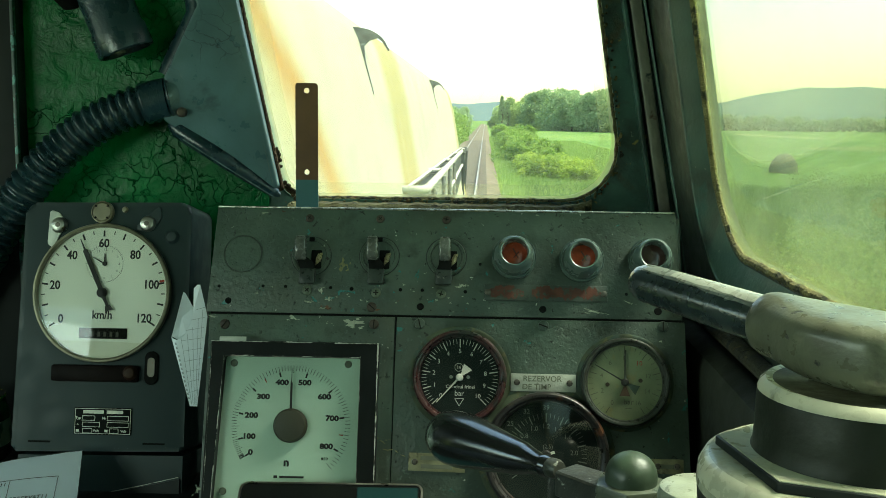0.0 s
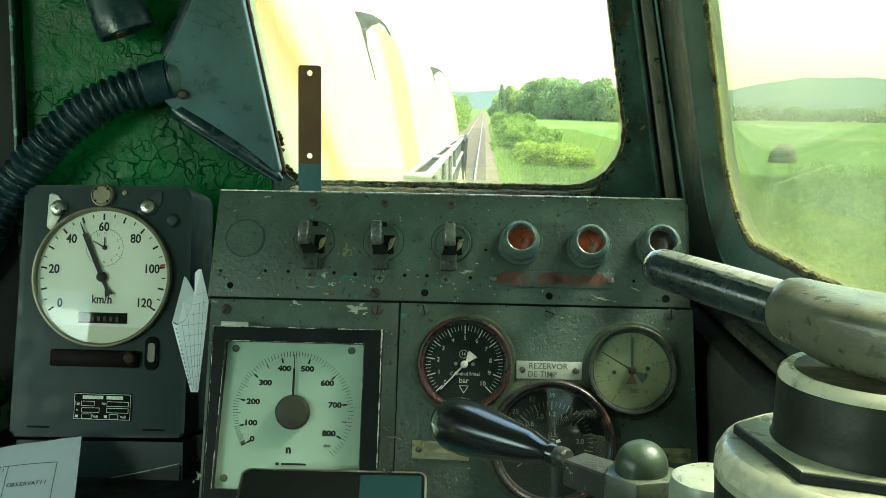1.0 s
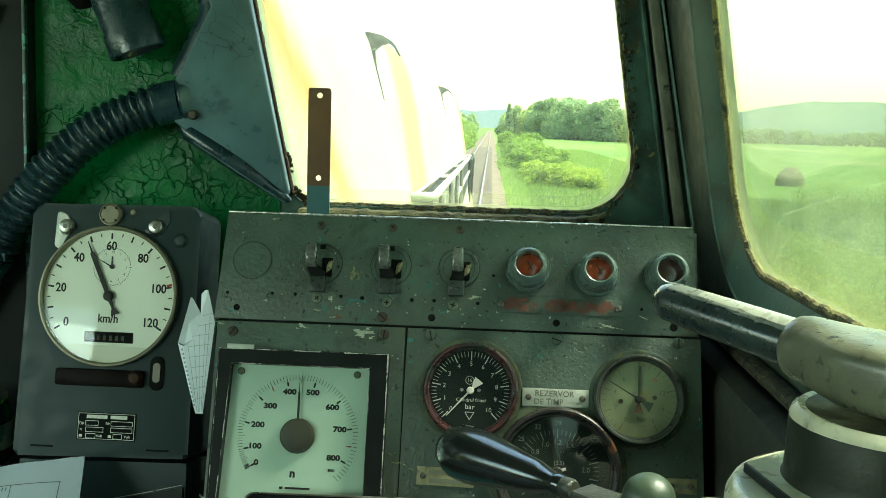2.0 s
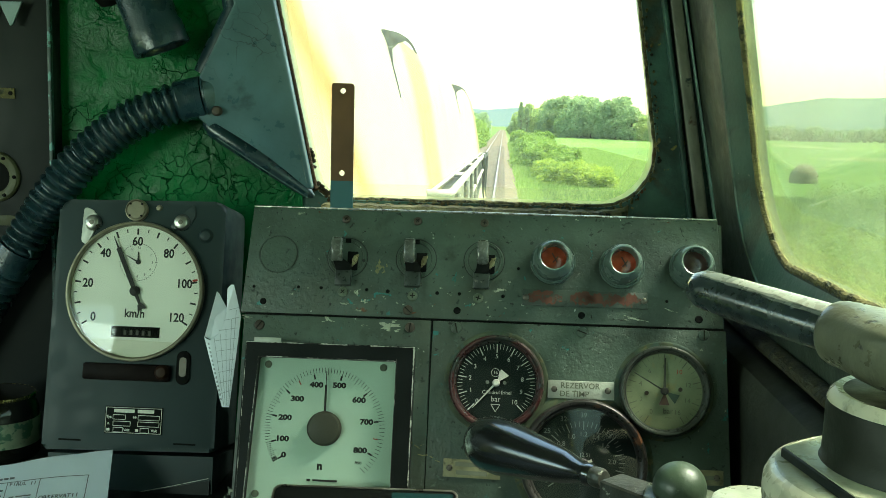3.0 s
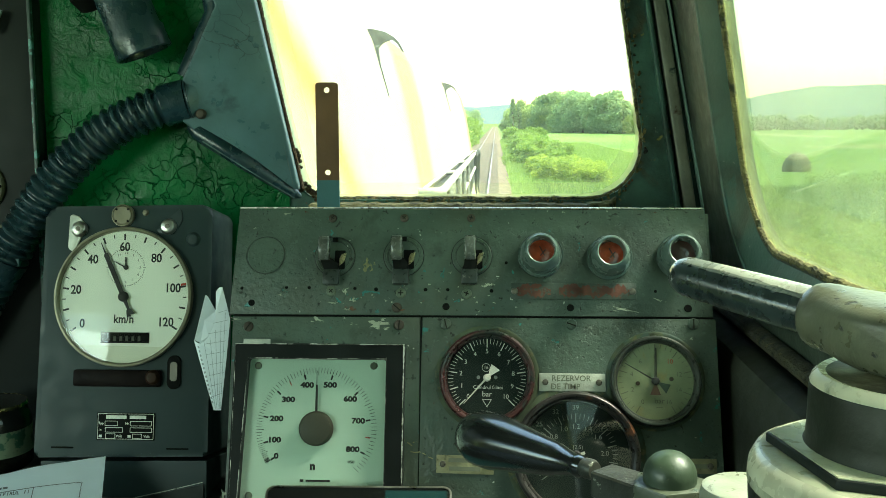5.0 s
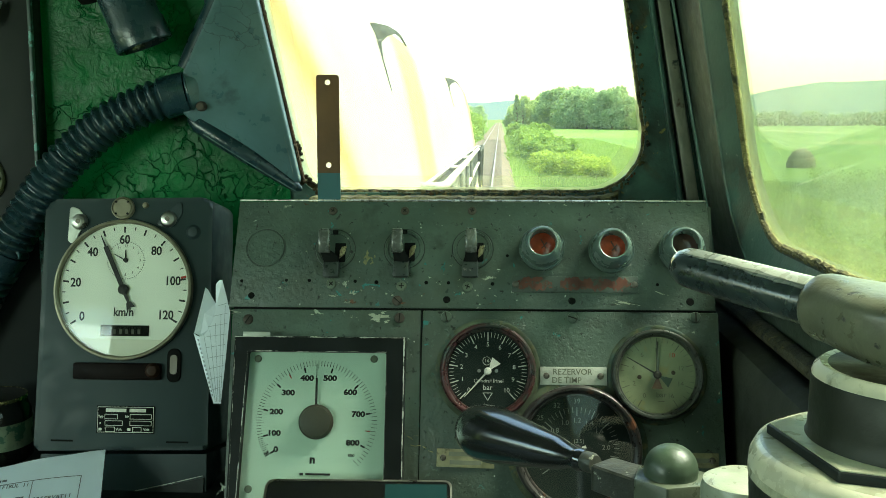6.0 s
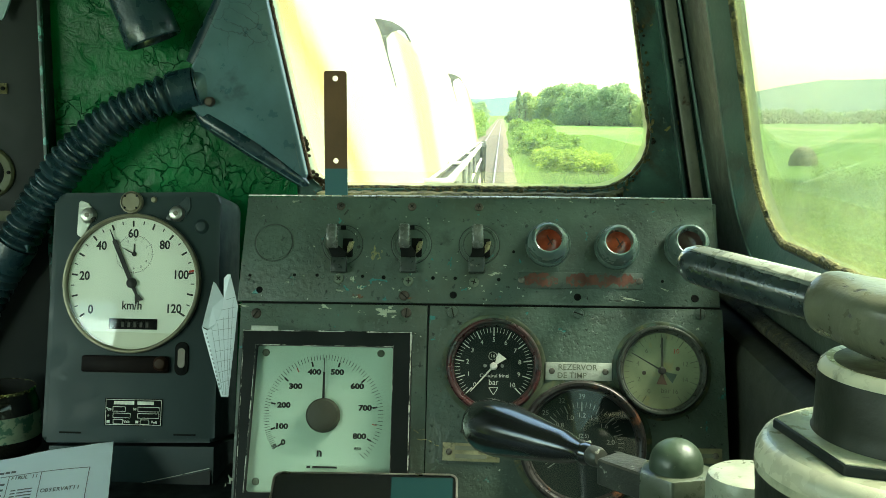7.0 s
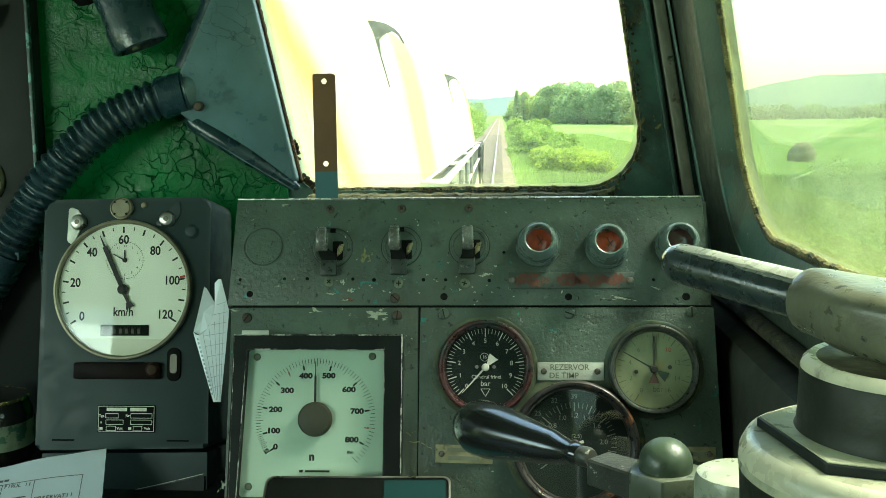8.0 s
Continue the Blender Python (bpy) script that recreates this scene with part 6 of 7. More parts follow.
def demister_duct():
    t = thing("demister_duct", plane_xz(1.40), "teal painted fan-shaped demister duct beside the window", "air duct")
    o = [(0.826, 2.9065), (0.834, 2.912), (0.781, 3.158), (0.715, 3.46), (0.62, 3.46), (0.7280, 3.1575), (0.698, 3.090), (0.684, 3.060), (0.682, 3.004), (0.7040, 2.985), (0.7679, 2.9435)]
    bm = bmesh.new()
    front = [bm.verts.new((x, z, -0.012 - 0.028 * max(0.0, min(1.0, (0.80 - x) / 0.12)))) for x, z in o]
    cx = sum(p[0] for p in o) / len(o)
    cz = sum(p[1] for p in o) / len(o)
    back = []
    for x, z in o:
        back.append(bm.verts.new((x, z, 0.02)))
    bm.faces.new(front)
    k = len(o)
    for i in range(k):
        bm.faces.new((front[i], front[(i + 1) % k], back[(i + 1) % k], back[i]))
    bmesh.ops.triangulate(bm, faces=[f for f in bm.faces if len(f.verts) > 4])
    bmesh.ops.recalc_face_normals(bm, faces=bm.faces)
    sharp = [e for e in bm.edges if len(e.link_faces) == 2 and e.calc_face_angle(0) > 0.6]
    bmesh.ops.bevel(bm, geom=sharp, offset=0.0035, segments=3, affect="EDGES", profile=0.5)
    part("duct_body", bm, M_TEAL, t)
    # raised flanges along both slanting edges
    part("lower_flange", sweep([(0.690, 2.998, -0.022), (0.700, 2.9895, -0.026), (0.768, 2.9440, -0.016), (0.828, 2.9035, -0.007), (0.834, 2.9000, -0.003)], [0.008, 0.0125, 0.0115, 0.0075, 0.003], 14, (0, 0, 1)), M_RUBBER, t, "dark glossy rolled edge")
    part("worn_edge", sweep([(0.708, 2.9770, -0.0345), (0.768, 2.9372, -0.0245), (0.828, 2.8985, -0.0120)], 0.0011, 6), M_SEAMDUCT, t, "edge scuffed to pale teal")
    part("upper_flange", sweep([(0.684, 3.062, -0.02), (0.700, 3.092, -0.016), (0.727, 3.150, -0.010), (0.690, 3.40, -0.008)], [0.014, 0.017, 0.018, 0.018], 12, (0, 0, 1)), M_RUBBER, t)
    part("edge_strip", sweep([(0.836, 2.910, 0.004), (0.782, 3.158, 0.004), (0.716, 3.45, 0.004)], 0.003, 8), M_RUSTCRUST, t, "rust-brown seam")
    part("pale_seam", sweep([(0.826, 2.918, -0.0135), (0.774, 3.158, -0.0135), (0.708, 3.45, -0.0135)], 0.0005, 6), M_SEAMDUCT, t, "thin pale seam")
    bm = bmesh.new()
    rings = []
    for x, z, hz, hd, dep in ((0.684, 3.0315, 0.0270, 0.0270, -0.022), (0.692, 3.0315, 0.0280, 0.0255, -0.021), (0.700, 3.0312, 0.0310, 0.0200, -0.0195), (0.708, 3.0310, 0.0350, 0.0120, -0.0180)):
        rings.append([bm.verts.new((x, z + hz * math.sin(2 * math.pi * k / 32), dep + hd * math.cos(2 * math.pi * k / 32))) for k in range(32)])
    for p, q in zip(rings, rings[1:]):
        for k in range(32):
            bm.faces.new((p[k], p[(k + 1) % 32], q[(k + 1) % 32], q[k]))
    part("neck", bm, M_TEAL, t)
    part("bolt", lathe([(0, -0.0455), (0.005, -0.044), (0.0068, -0.040), (0.0068, -0.030)], 18, Matrix.Translation((0.7075, 3.0135, 0.002))), M_RUSTSCREW, t, "rusty bolt head")


demister_duct()


def bezier_points(ctrl, n):
    """Smooth curve through the control points (Catmull-Rom)."""
    out = []
    pts = [Vector(p) for p in ctrl]
    pts = [pts[0] * 2 - pts[1]] + pts + [pts[-1] * 2 - pts[-2]]
    for i in range(1, len(pts) - 2):
        p0, p1, p2, p3 = pts[i - 1:i + 3]
        for j in range(n):
            t = j / n
            out.append(0.5 * ((2 * p1) + (p2 - p0) * t + (2 * p0 - 5 * p1 + 4 * p2 - p3) * t * t + (3 * p1 - p0 - 3 * p2 + p3) * t ** 3))
    out.append(pts[-2])
    return out


def air_hose():
    t = thing("corrugated_hose", Matrix(), "dark teal corrugated rubber air hose", "hose")
    ctrl = [(0.690, 1.376, 3.033), (0.662, 1.372, 3.0265), (0.6276, 1.366, 3.0155), (0.5758, 1.362, 2.991), (0.5271, 1.36, 2.9518), (0.4855, 1.358, 2.9044), (0.4513, 1.358, 2.8527), (0.421, 1.358, 2.8044), (0.3858, 1.36, 2.7474), (0.345, 1.362, 2.68), (0.31, 1.365, 2.60)]
    path = [p + Vector((0.002, 0, -0.002)) * min(1.0, max(0.0, (0.66 - p.x) / 0.12)) for p in bezier_points(ctrl, 40)]
    # arc length
    acc = [0.0]
    for a, b in zip(path, path[1:]):
        acc.append(acc[-1] + (b - a).length)
    rad = []
    pitch = 0.0123
    for s in acc:
        ph = (s / pitch) % 1.0
        rad.append(0.0232 + 0.0054 * (0.5 + 0.5 * math.cos(2 * math.pi * ph)) ** 0.7)
    part("hose", sweep(path, rad, 28, (0, 1, 0)), M_RUBBER, t)
    cut = [i for i, s in enumerate(acc) if 0.004 < s < 0.040]
    part("cuff", sweep([path[i] for i in cut[::4]], 0.0285, 28, (0, 1, 0)), M_RUBBER, t, "smooth end cuff")
    c = min(range(len(path)), key=lambda i: abs(acc[i] - 0.365))
    part("clamp", sweep([path[c - 12], path[c + 12]], 0.0295, 28, (0, 1, 0)), M_RUBBER, t, "painted hose clamp")
    part("clamp_ear", box(path[c] + Vector((0.026, -0.01, 0.01)), (0.014, 0.014, 0.012), 0.002), M_TEAL, t)


air_hose()

t = thing("air_nozzle", Matrix(), "dark teal cut pipe end of an air nozzle", "pipe")
ax = Vector((0.0225, 0.004, -0.0600)).normalized()
p0 = Vector((0.6350, 1.362, 3.0935))
part("pipe", sweep([p0 - ax * 0.45, p0 - ax * 0.034, p0 - ax * 0.030, p0 - ax * 0.012], [0.0350, 0.0350, 0.0375, 0.0375], 32, (0, 1, 0)), M_RUBBER, t)
mz = Matrix.Translation(p0 - ax * 0.014) @ ax.to_track_quat("Z", "Y").to_matrix().to_4x4()
part("rim", lathe([(0.0375, -0.002), (0.0383, 0.003), (0.0383, 0.012), (0.0362, 0.014), (0.0340, 0.010), (0.0330, -0.002), (0, -0.010)], 32, mz), M_RUBBER, t)
part("second_pipe", sweep([(0.54, 1.38, 3.5), (0.551, 1.38, 3.22), (0.556, 1.38, 3.167), (0.558, 1.385, 3.158)], [0.026, 0.026, 0.026, 0.018], 20, (0, 1, 0)), M_BLACKMATT, t)

t = thing("switch_cabinet", Matrix(), "dark steel switch cabinet with chipped teal edge", "cabinet")
part("body", box((0.24, 1.405, 2.87), (0.46, 0.03, 1.3), 0.004), M_DARK, t)
part("door_edge", box((0.4675, 1.388, 2.9), (0.005, 0.008, 1.2), 0.001), surface("chipped_teal_edge", (0.03, 0.06, 0.055), 0.4, chips=[((0.12, 0.33, 0.3), 40, 0.55, 0.05)]), t, "teal paint worn off edge")
mz = Matrix.Translation((0.385, 1.39, 2.915)) @ Matrix.Rotation(radians(90), 4, "X")
rg = part("round_flange", lathe([(0.022, 0.0), (0.0225, 0.006), (0.026, 0.008), (0.033, 0.007), (0.0355, 0.004), (0.0355, 0.0)], 36, mz), M_DIMPLATE, t, "dull olive painted ring")
part("dark_lens", lathe([(0, 0.003), (0.0235, 0.002)], 32, mz), M_BLACKMATT, rg)
for a in (60, 180, 300, 0):
    part("screw", lathe([(0, 0.0098), (0.0022, 0.0094), (0.0028, 0.007)], 10, mz @ Matrix.Translation((0.0295 * math.cos(radians(a)), 0.0295 * math.sin(radians(a)), 0))), M_BLACKMATT, rg)
for z, mt in ((3.031, M_LIP), (2.8535, M_DIMPLATE)):
    lp = part("label_plate", box((0.388, 1.388, z), (0.056, 0.003, 0.0145), 0.0006), mt, t, "yellowed label plate")
    part("screw", lathe([(0, 0.003), (0.0025, 0.0028), (0.003, 0)], 10, Matrix.Translation((0.411, 1.3865, z)) @ Matrix.Rotation(radians(90), 4, "X")), M_BLACKMATT, lp)
mz = Matrix.Translation((0.368, 1.389, 3.148)) @ Matrix.Rotation(radians(90), 4, "X")
part("gauge_ring", lathe([(0.022, 0.0), (0.023, 0.008), (0.028, 0.009), (0.031, 0.004), (0.031, 0)], 32, mz), M_BRASSRIM, t, "dull brass ring")
part("hanging_tag", prism([(-0.016, 0.03), (0.016, 0.03), (0.003, -0.0), (-0.001, -0.002)], 0, 0.004, Matrix.Translation((0.4205, 1.376, 3.124)) @ Matrix.Rotation(radians(90), 4, "X")), surface("pale_teal_tag", (0.1, 0.2, 0.19), 0.4), t, "pale teal pointed tag")


# ---- brake valves ----
def hexagon(r, ph=0.0):
    return [(r * math.cos(ph + math.pi / 3 * i), r * math.sin(ph + math.pi / 3 * i)) for i in range(6)]


def train_brake_valve():
    cx, cy = 1.3251, 0.5236
    c = Matrix.Translation((cx, cy, 0))
    t = thing("train_brake_valve", Matrix(), "worn pale green brake valve with black-tipped handle", "brake valve")

    def flush(bm):
        """The casting's wall side is flat."""
        for v in bm.verts:
            v.co.x = min(v.co.x, side_x(v.co.z) - 0.006)
        return bm
    # sides take the darkened olive, so their shade is painted
    part("pedestal", flush(lathe([(0.034, 2.54), (0.036, 2.735), (0.058, 2.752), (0.0800, 2.765), (0.0845, 2.785), (0.0852, 2.800), (0.0858, 2.812), (0.0850, 2.8195), (0.0820, 2.8250), (0.0, 2.826)], 64, c)), M_VALVESHADE, t)
    bm = prism(hexagon(0.0775, radians(40)), 2.8270, 2.8330, c)
    bmesh.ops.bevel(bm, geom=list(bm.edges), offset=0.0015, segments=2, affect="EDGES", profile=0.5)
    # near-black nut sides: their shade is put into the colour
    nut = part("hex_nut", flush(bm), M_DARK, t)
    part("lit_top", prism(hexagon(0.0755, radians(40)), 2.8328, 2.8336, c, bev=0.0003), M_LITENAMEL, nut, "pale nut top, light from above painted in")
    part("neck", flush(lathe([(0.0590, 2.8320), (0.0572, 2.8355), (0.0566, 2.843), (0.0562, 2.8630), (0.0545, 2.8690), (0.0515, 2.8712), (0.0480, 2.8705), (0, 2.8705)], 64, c)), M_VALVESHADE, t)
    root, tip = Vector((1.2872, 0.5611, 2.8949)), Vector((1.2205, 0.6645, 2.9035))
    d = (tip - root).normalized()
    flat = Vector((d.x, d.y, 0)).normalized()
    ang = math.atan2(flat.y, flat.x)
    m = Matrix.Translation((1.2785, 0.5745, 0)) @ Matrix.Rotation(ang, 4, "Z")
    # one casting: a round socket that widens into a flat-topped hub (along, near side, far side, rise, drop, squareness)
    rows = [(-0.0055, 0.0132, 0.0132, 0.0132, 0.0132, 2.0), (-0.0066, 0.0158, 0.0158, 0.0158, 0.0158, 2.0), (-0.0095, 0.0179, 0.0179, 0.0179, 0.0179, 2.0),
            (-0.0140, 0.0187, 0.0187, 0.0187, 0.0187, 2.0), (-0.0190, 0.0190, 0.0196, 0.0187, 0.0191, 2.1), (-0.0270, 0.0203, 0.0230, 0.0180, 0.0200, 2.3),
            (-0.0370, 0.0235, 0.0300, 0.0170, 0.0213, 2.7), (-0.0520, 0.0280, 0.0400, 0.0158, 0.0221, 3.1), (-0.0720, 0.0285, 0.0420, 0.0149, 0.0222, 3.4),
            (-0.0900, 0.0250, 0.0395, 0.0142, 0.0220, 3.4), (-0.1000, 0.0190, 0.0320, 0.0130, 0.0210, 3.0), (-0.1040, 0.0100, 0.0200, 0.0090, 0.0150, 2.4)]

    def hub_point(row, a):
        x, near, far, rise, drop, e = row
        p, q = math.cos(radians(a)), math.sin(radians(a))
        y = math.copysign(abs(p) ** (2 / e), p) * (near if p > 0 else far)
        z = math.copysign(abs(q) ** (2 / e), q) * (rise if q > 0 else drop)
        return m @ Vector((x, y, 2.8945 + z))
    bm = bmesh.new()
    rings = [[bm.verts.new(hub_point(r, a)) for a in range(0, 360, 6)] for r in rows]
    for p, q in zip(rings, rings[1:]):
        for k in range(60):
            bm.faces.new((p[k], p[(k + 1) % 60], q[(k + 1) % 60], q[k]))
    bm.faces.new(rings[0][::-1])
    bm.faces.new(rings[-1])
    hub = part("hub", bm, M_HUBPAINT, t, "worn cream and olive cast hub")
    pts, rad = [], []
    for k in range(24):
        u = k / 23
        pts.append(root - d * 0.012 + (tip - root + d * 0.012) * u)
        r = 0.0142 - 0.0016 * u
        if u > 0.88:
            q = (u - 0.88) / 0.12
            r *= math.sqrt(max(0.0, 1 - q * q * 0.96))
        rad.append(r)
    part("handle", sweep(pts, rad, 28), M_HANDLE, t, "smooth dark handle, glossy, wear and painted sheen on top")
    # three nested pale strips paint in the top's sheen and wear, with ragged borders
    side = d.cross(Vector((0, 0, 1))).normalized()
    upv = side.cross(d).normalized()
    for lift, wide, reach, mat in ((0.00015, 13, 24, M_WEARSHEENS[0]), (0.00025, 5, 23, M_WEARSHEENS[1]), (0.00035, 0, 17, M_WEARSHEENS[2])):
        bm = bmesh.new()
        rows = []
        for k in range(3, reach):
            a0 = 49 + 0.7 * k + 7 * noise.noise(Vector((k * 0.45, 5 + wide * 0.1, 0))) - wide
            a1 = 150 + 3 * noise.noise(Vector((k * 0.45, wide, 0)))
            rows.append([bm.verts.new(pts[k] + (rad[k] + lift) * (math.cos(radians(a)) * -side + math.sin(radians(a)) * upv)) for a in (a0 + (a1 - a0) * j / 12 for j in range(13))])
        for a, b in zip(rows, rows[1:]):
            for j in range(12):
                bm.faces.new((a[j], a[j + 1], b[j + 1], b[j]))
        part("sheen_top", bm, mat, t, "wear and painted-in sheen along the top")
    # pale rings paint the light on the valve's rim, shoulder and edge
    part("lit_rim", flush(lathe([(0.0560, 2.8655), (0.0548, 2.8690), (0.0517, 2.8716), (0.0480, 2.8708)], 64, c)), M_LITCREAM, t, "cream rim with painted-in highlight")
    part("lit_shoulder", flush(lathe([(0.0861, 2.8105), (0.0862, 2.8130), (0.0853, 2.8198), (0.0822, 2.8256), (0.0780, 2.8278), (0.060, 2.8284)], 64, c)), M_LITENAMEL, t, "chipped pale shoulder, top light painted in")
    part("bright_edge", flush(lathe([(0.0860, 2.8150), (0.0856, 2.8200), (0.0826, 2.8258), (0.0800, 2.8272)], 64, c)), M_LITCREAM, t, "cream edge with painted-in highlight")
    return t


M_HUBPAINT = surface("grey_olive_hub_enamel", (0.125, 0.132, 0.088), 0.34, vary=0.5, vary_scale=22, grain=200, bump=0.2, spec=0.6, coat=0.15,
                     chips=[((0.05, 0.055, 0.036), 26, 0.54, 0.14), ((0.02, 0.022, 0.018), 60, 0.66, 0.05), ((0.26, 0.265, 0.185), 22, 0.60, 0.14)])
# three steps of paleness: the handle's sky sheen put into colour, with its wear
M_WEARSHEENS = [surface("handle_wear_sheen_%s" % n, c, 0.3, vary=0.2, vary_scale=30, grain=240, bump=0.1, spec=0.7, coat=0.3) for n, c in (("little", (0.07, 0.09, 0.08)), ("half", (0.16, 0.18, 0.15)), ("pale", (0.32, 0.34, 0.28)))]
M_HANDLE = surface("worn_dark_green_handle", (0.018, 0.030, 0.031), 0.28, vary=0.3, vary_scale=30, grain=240, bump=0.08, coat=0.8, spec=0.8,
                   chips=[((0.09, 0.11, 0.09), 24, 0.68, 0.1)])
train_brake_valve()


def engine_brake_valve():
    cx, cy = 1.239, 0.764
    c = Matrix.Translation((cx, cy, 0))
    t = thing("engine_brake_valve", Matrix(), "brake valve with domed nut and black pear-shaped handle", "brake valve")
    part("stem", lathe([(0.026, 2.54), (0.026, 2.705), (0.0, 2.705)], 32, c), M_VALVEDARK, t)
    bm = prism(hexagon(0.0300, 0.28), 2.699, 2.7265, c)
    bmesh.ops.bevel(bm, geom=list(bm.edges), offset=0.002, segments=2, affect="EDGES", profile=0.5)
    nut = part("hex_nut", bm, M_VALVEDARK, t)
    part("dome", lathe([(0.0204, 2.726), (0.0206, 2.731)] + [(0.0204 * math.cos(radians(a)), 2.732 + 0.0188 * math.sin(radians(a))) for a in range(5, 91, 8)] + [(0, 2.7509)], 36, c), M_DOME, nut)
    end = Vector((1.187, 0.815, 2.708))
    d = (end - Vector((cx, cy, 2.712))).normalized()
    ang = math.atan2(d.y, d.x)
    mid = Vector((cx, cy, 2.7125)).lerp(end, 0.56)
    m = Matrix.Translation(mid) @ Matrix.Rotation(ang, 4, "Z")
    bm = bmesh.new()
    add_prism(bm, rounded([(-0.045, -0.018), (0.026, -0.0140), (0.026, 0.0140), (-0.045, 0.018)], [0.002] * 4, 2), -0.011, 0.011, m)
    bmesh.ops.bevel(bm, geom=list(bm.edges), offset=0.0015, segments=1, affect="EDGES")
    part("arm", bm, M_STEELGREY, t, "scratched grey steel arm")
    a, b = Vector((1.1795, 0.823, 2.7160)), Vector((1.0775, 0.9690, 2.6980))
    pts, rad = [], []
    prof = [(0.0, 0.0085), (0.03, 0.0098), (0.05, 0.0098), (0.07, 0.0090), (0.2, 0.0112), (0.4, 0.0150), (0.6, 0.0190), (0.75, 0.0212), (0.86, 0.0208), (0.93, 0.0180), (0.975, 0.0135), (0.995, 0.0065), (1.0, 0.001)]
    for u, r in prof:
        pts.append(a.lerp(b, u))
        rad.append(r * (1.27 if u > 0.1 else 1.0))
    part("handle", sweep(pts, rad, 36), M_BLACK, t, "glossy black pear-shaped handle")
    part("ferrule", sweep([a + (a - b) * 0.07, a + (a - b) * 0.045, a + (a - b) * 0.015, a + (b - a) * 0.02], [0.0068, 0.0086, 0.0086, 0.0078], 28), M_STEELGREY, t, "scratched steel ferrule")
    cap = Matrix.Translation((1.277, 0.690, 0))
    part("side_cap", lathe([(0.030, 2.54), (0.030, 2.744), (0.0285, 2.750), (0.024, 2.7525), (0, 2.753)], 32, cap), M_WORNCREAM, t, "pale worn round cap")


M_STEELGREY = surface("scratched_grey_steel", (0.055, 0.06, 0.05), 0.4, 0.4, vary=0.3, vary_scale=40, grain=300, bump=0.3, chips=[((0.36, 0.37, 0.31), 90, 0.64, 0.05)])
engine_brake_valve()

# ---- locomotive hood ahead of the cab ----
def hood_x(z):
    return 0.787 - (0.17 if z < 3.08 else 0.28) * (z - 3.08)


def locomotive_hood():
    t = thing("locomotive_hood", Matrix(), "cream locomotive engine hood with ochre bands and rust stains", "locomotive hood")
    prof = [(hood_x(1.2), 1.2), (hood_x(3.08), 3.08), (hood_x(3.24), 3.24), (hood_x(3.24) - 0.03, 3.30), (0.60, 3.36), (0.3, 3.40), (0.0, 3.41)]
    prof = prof + [(-x, z) for x, z in prof[-2::-1]]
    y0, y1 = 1.48, 10.8
    bm = bmesh.new()
    ys = [y0, 3.02, 3.72, 7.1, y1]
    rows = [[bm.verts.new((x, y, z)) for x, z in prof] for y in ys]
    for a, b in zip(rows, rows[1:]):
        for i in range(len(prof) - 1):
            bm.faces.new((a[i], b[i], b[i + 1], a[i + 1]))
    bm.faces.new(rows[0])
    bm.faces.new(rows[-1][::-1])
    part("casing", bm, M_HOOD, t)

    # two curved gutter brackets at the roof edge
    for y in (3.02, 7.1):
        bm = bmesh.new()
        left = [(0.784, 3.078), (0.768, 3.13), (0.752, 3.18), (0.743, 3.225)]
        right = [(0.790, 3.078), (0.779, 3.12), (0.765, 3.17), (0.759, 3.220)]
        low = [(0.716, 3.260), (0.735, 3.238), (0.757, 3.218), (0.776, 3.236), (0.798, 3.242), (0.813, 3.231), (0.829, 3.206)]
        high = [(0.700, 3.274), (0.735, 3.274), (0.757, 3.271), (0.778, 3.266), (0.803, 3.252), (0.819, 3.236), (0.834, 3.208)]
        for a, b in ((left, right), (low, high)):
            for k in range(len(a) - 1):
                add_prism(bm, [a[k], b[k], b[k + 1], a[k + 1]], y, y + 0.02, plane_xz(0))
        part("gutter_bracket", bm, M_BRACKET, t, "curved grey-green bracket at roof edge", smooth=False)


locomotive_hood()


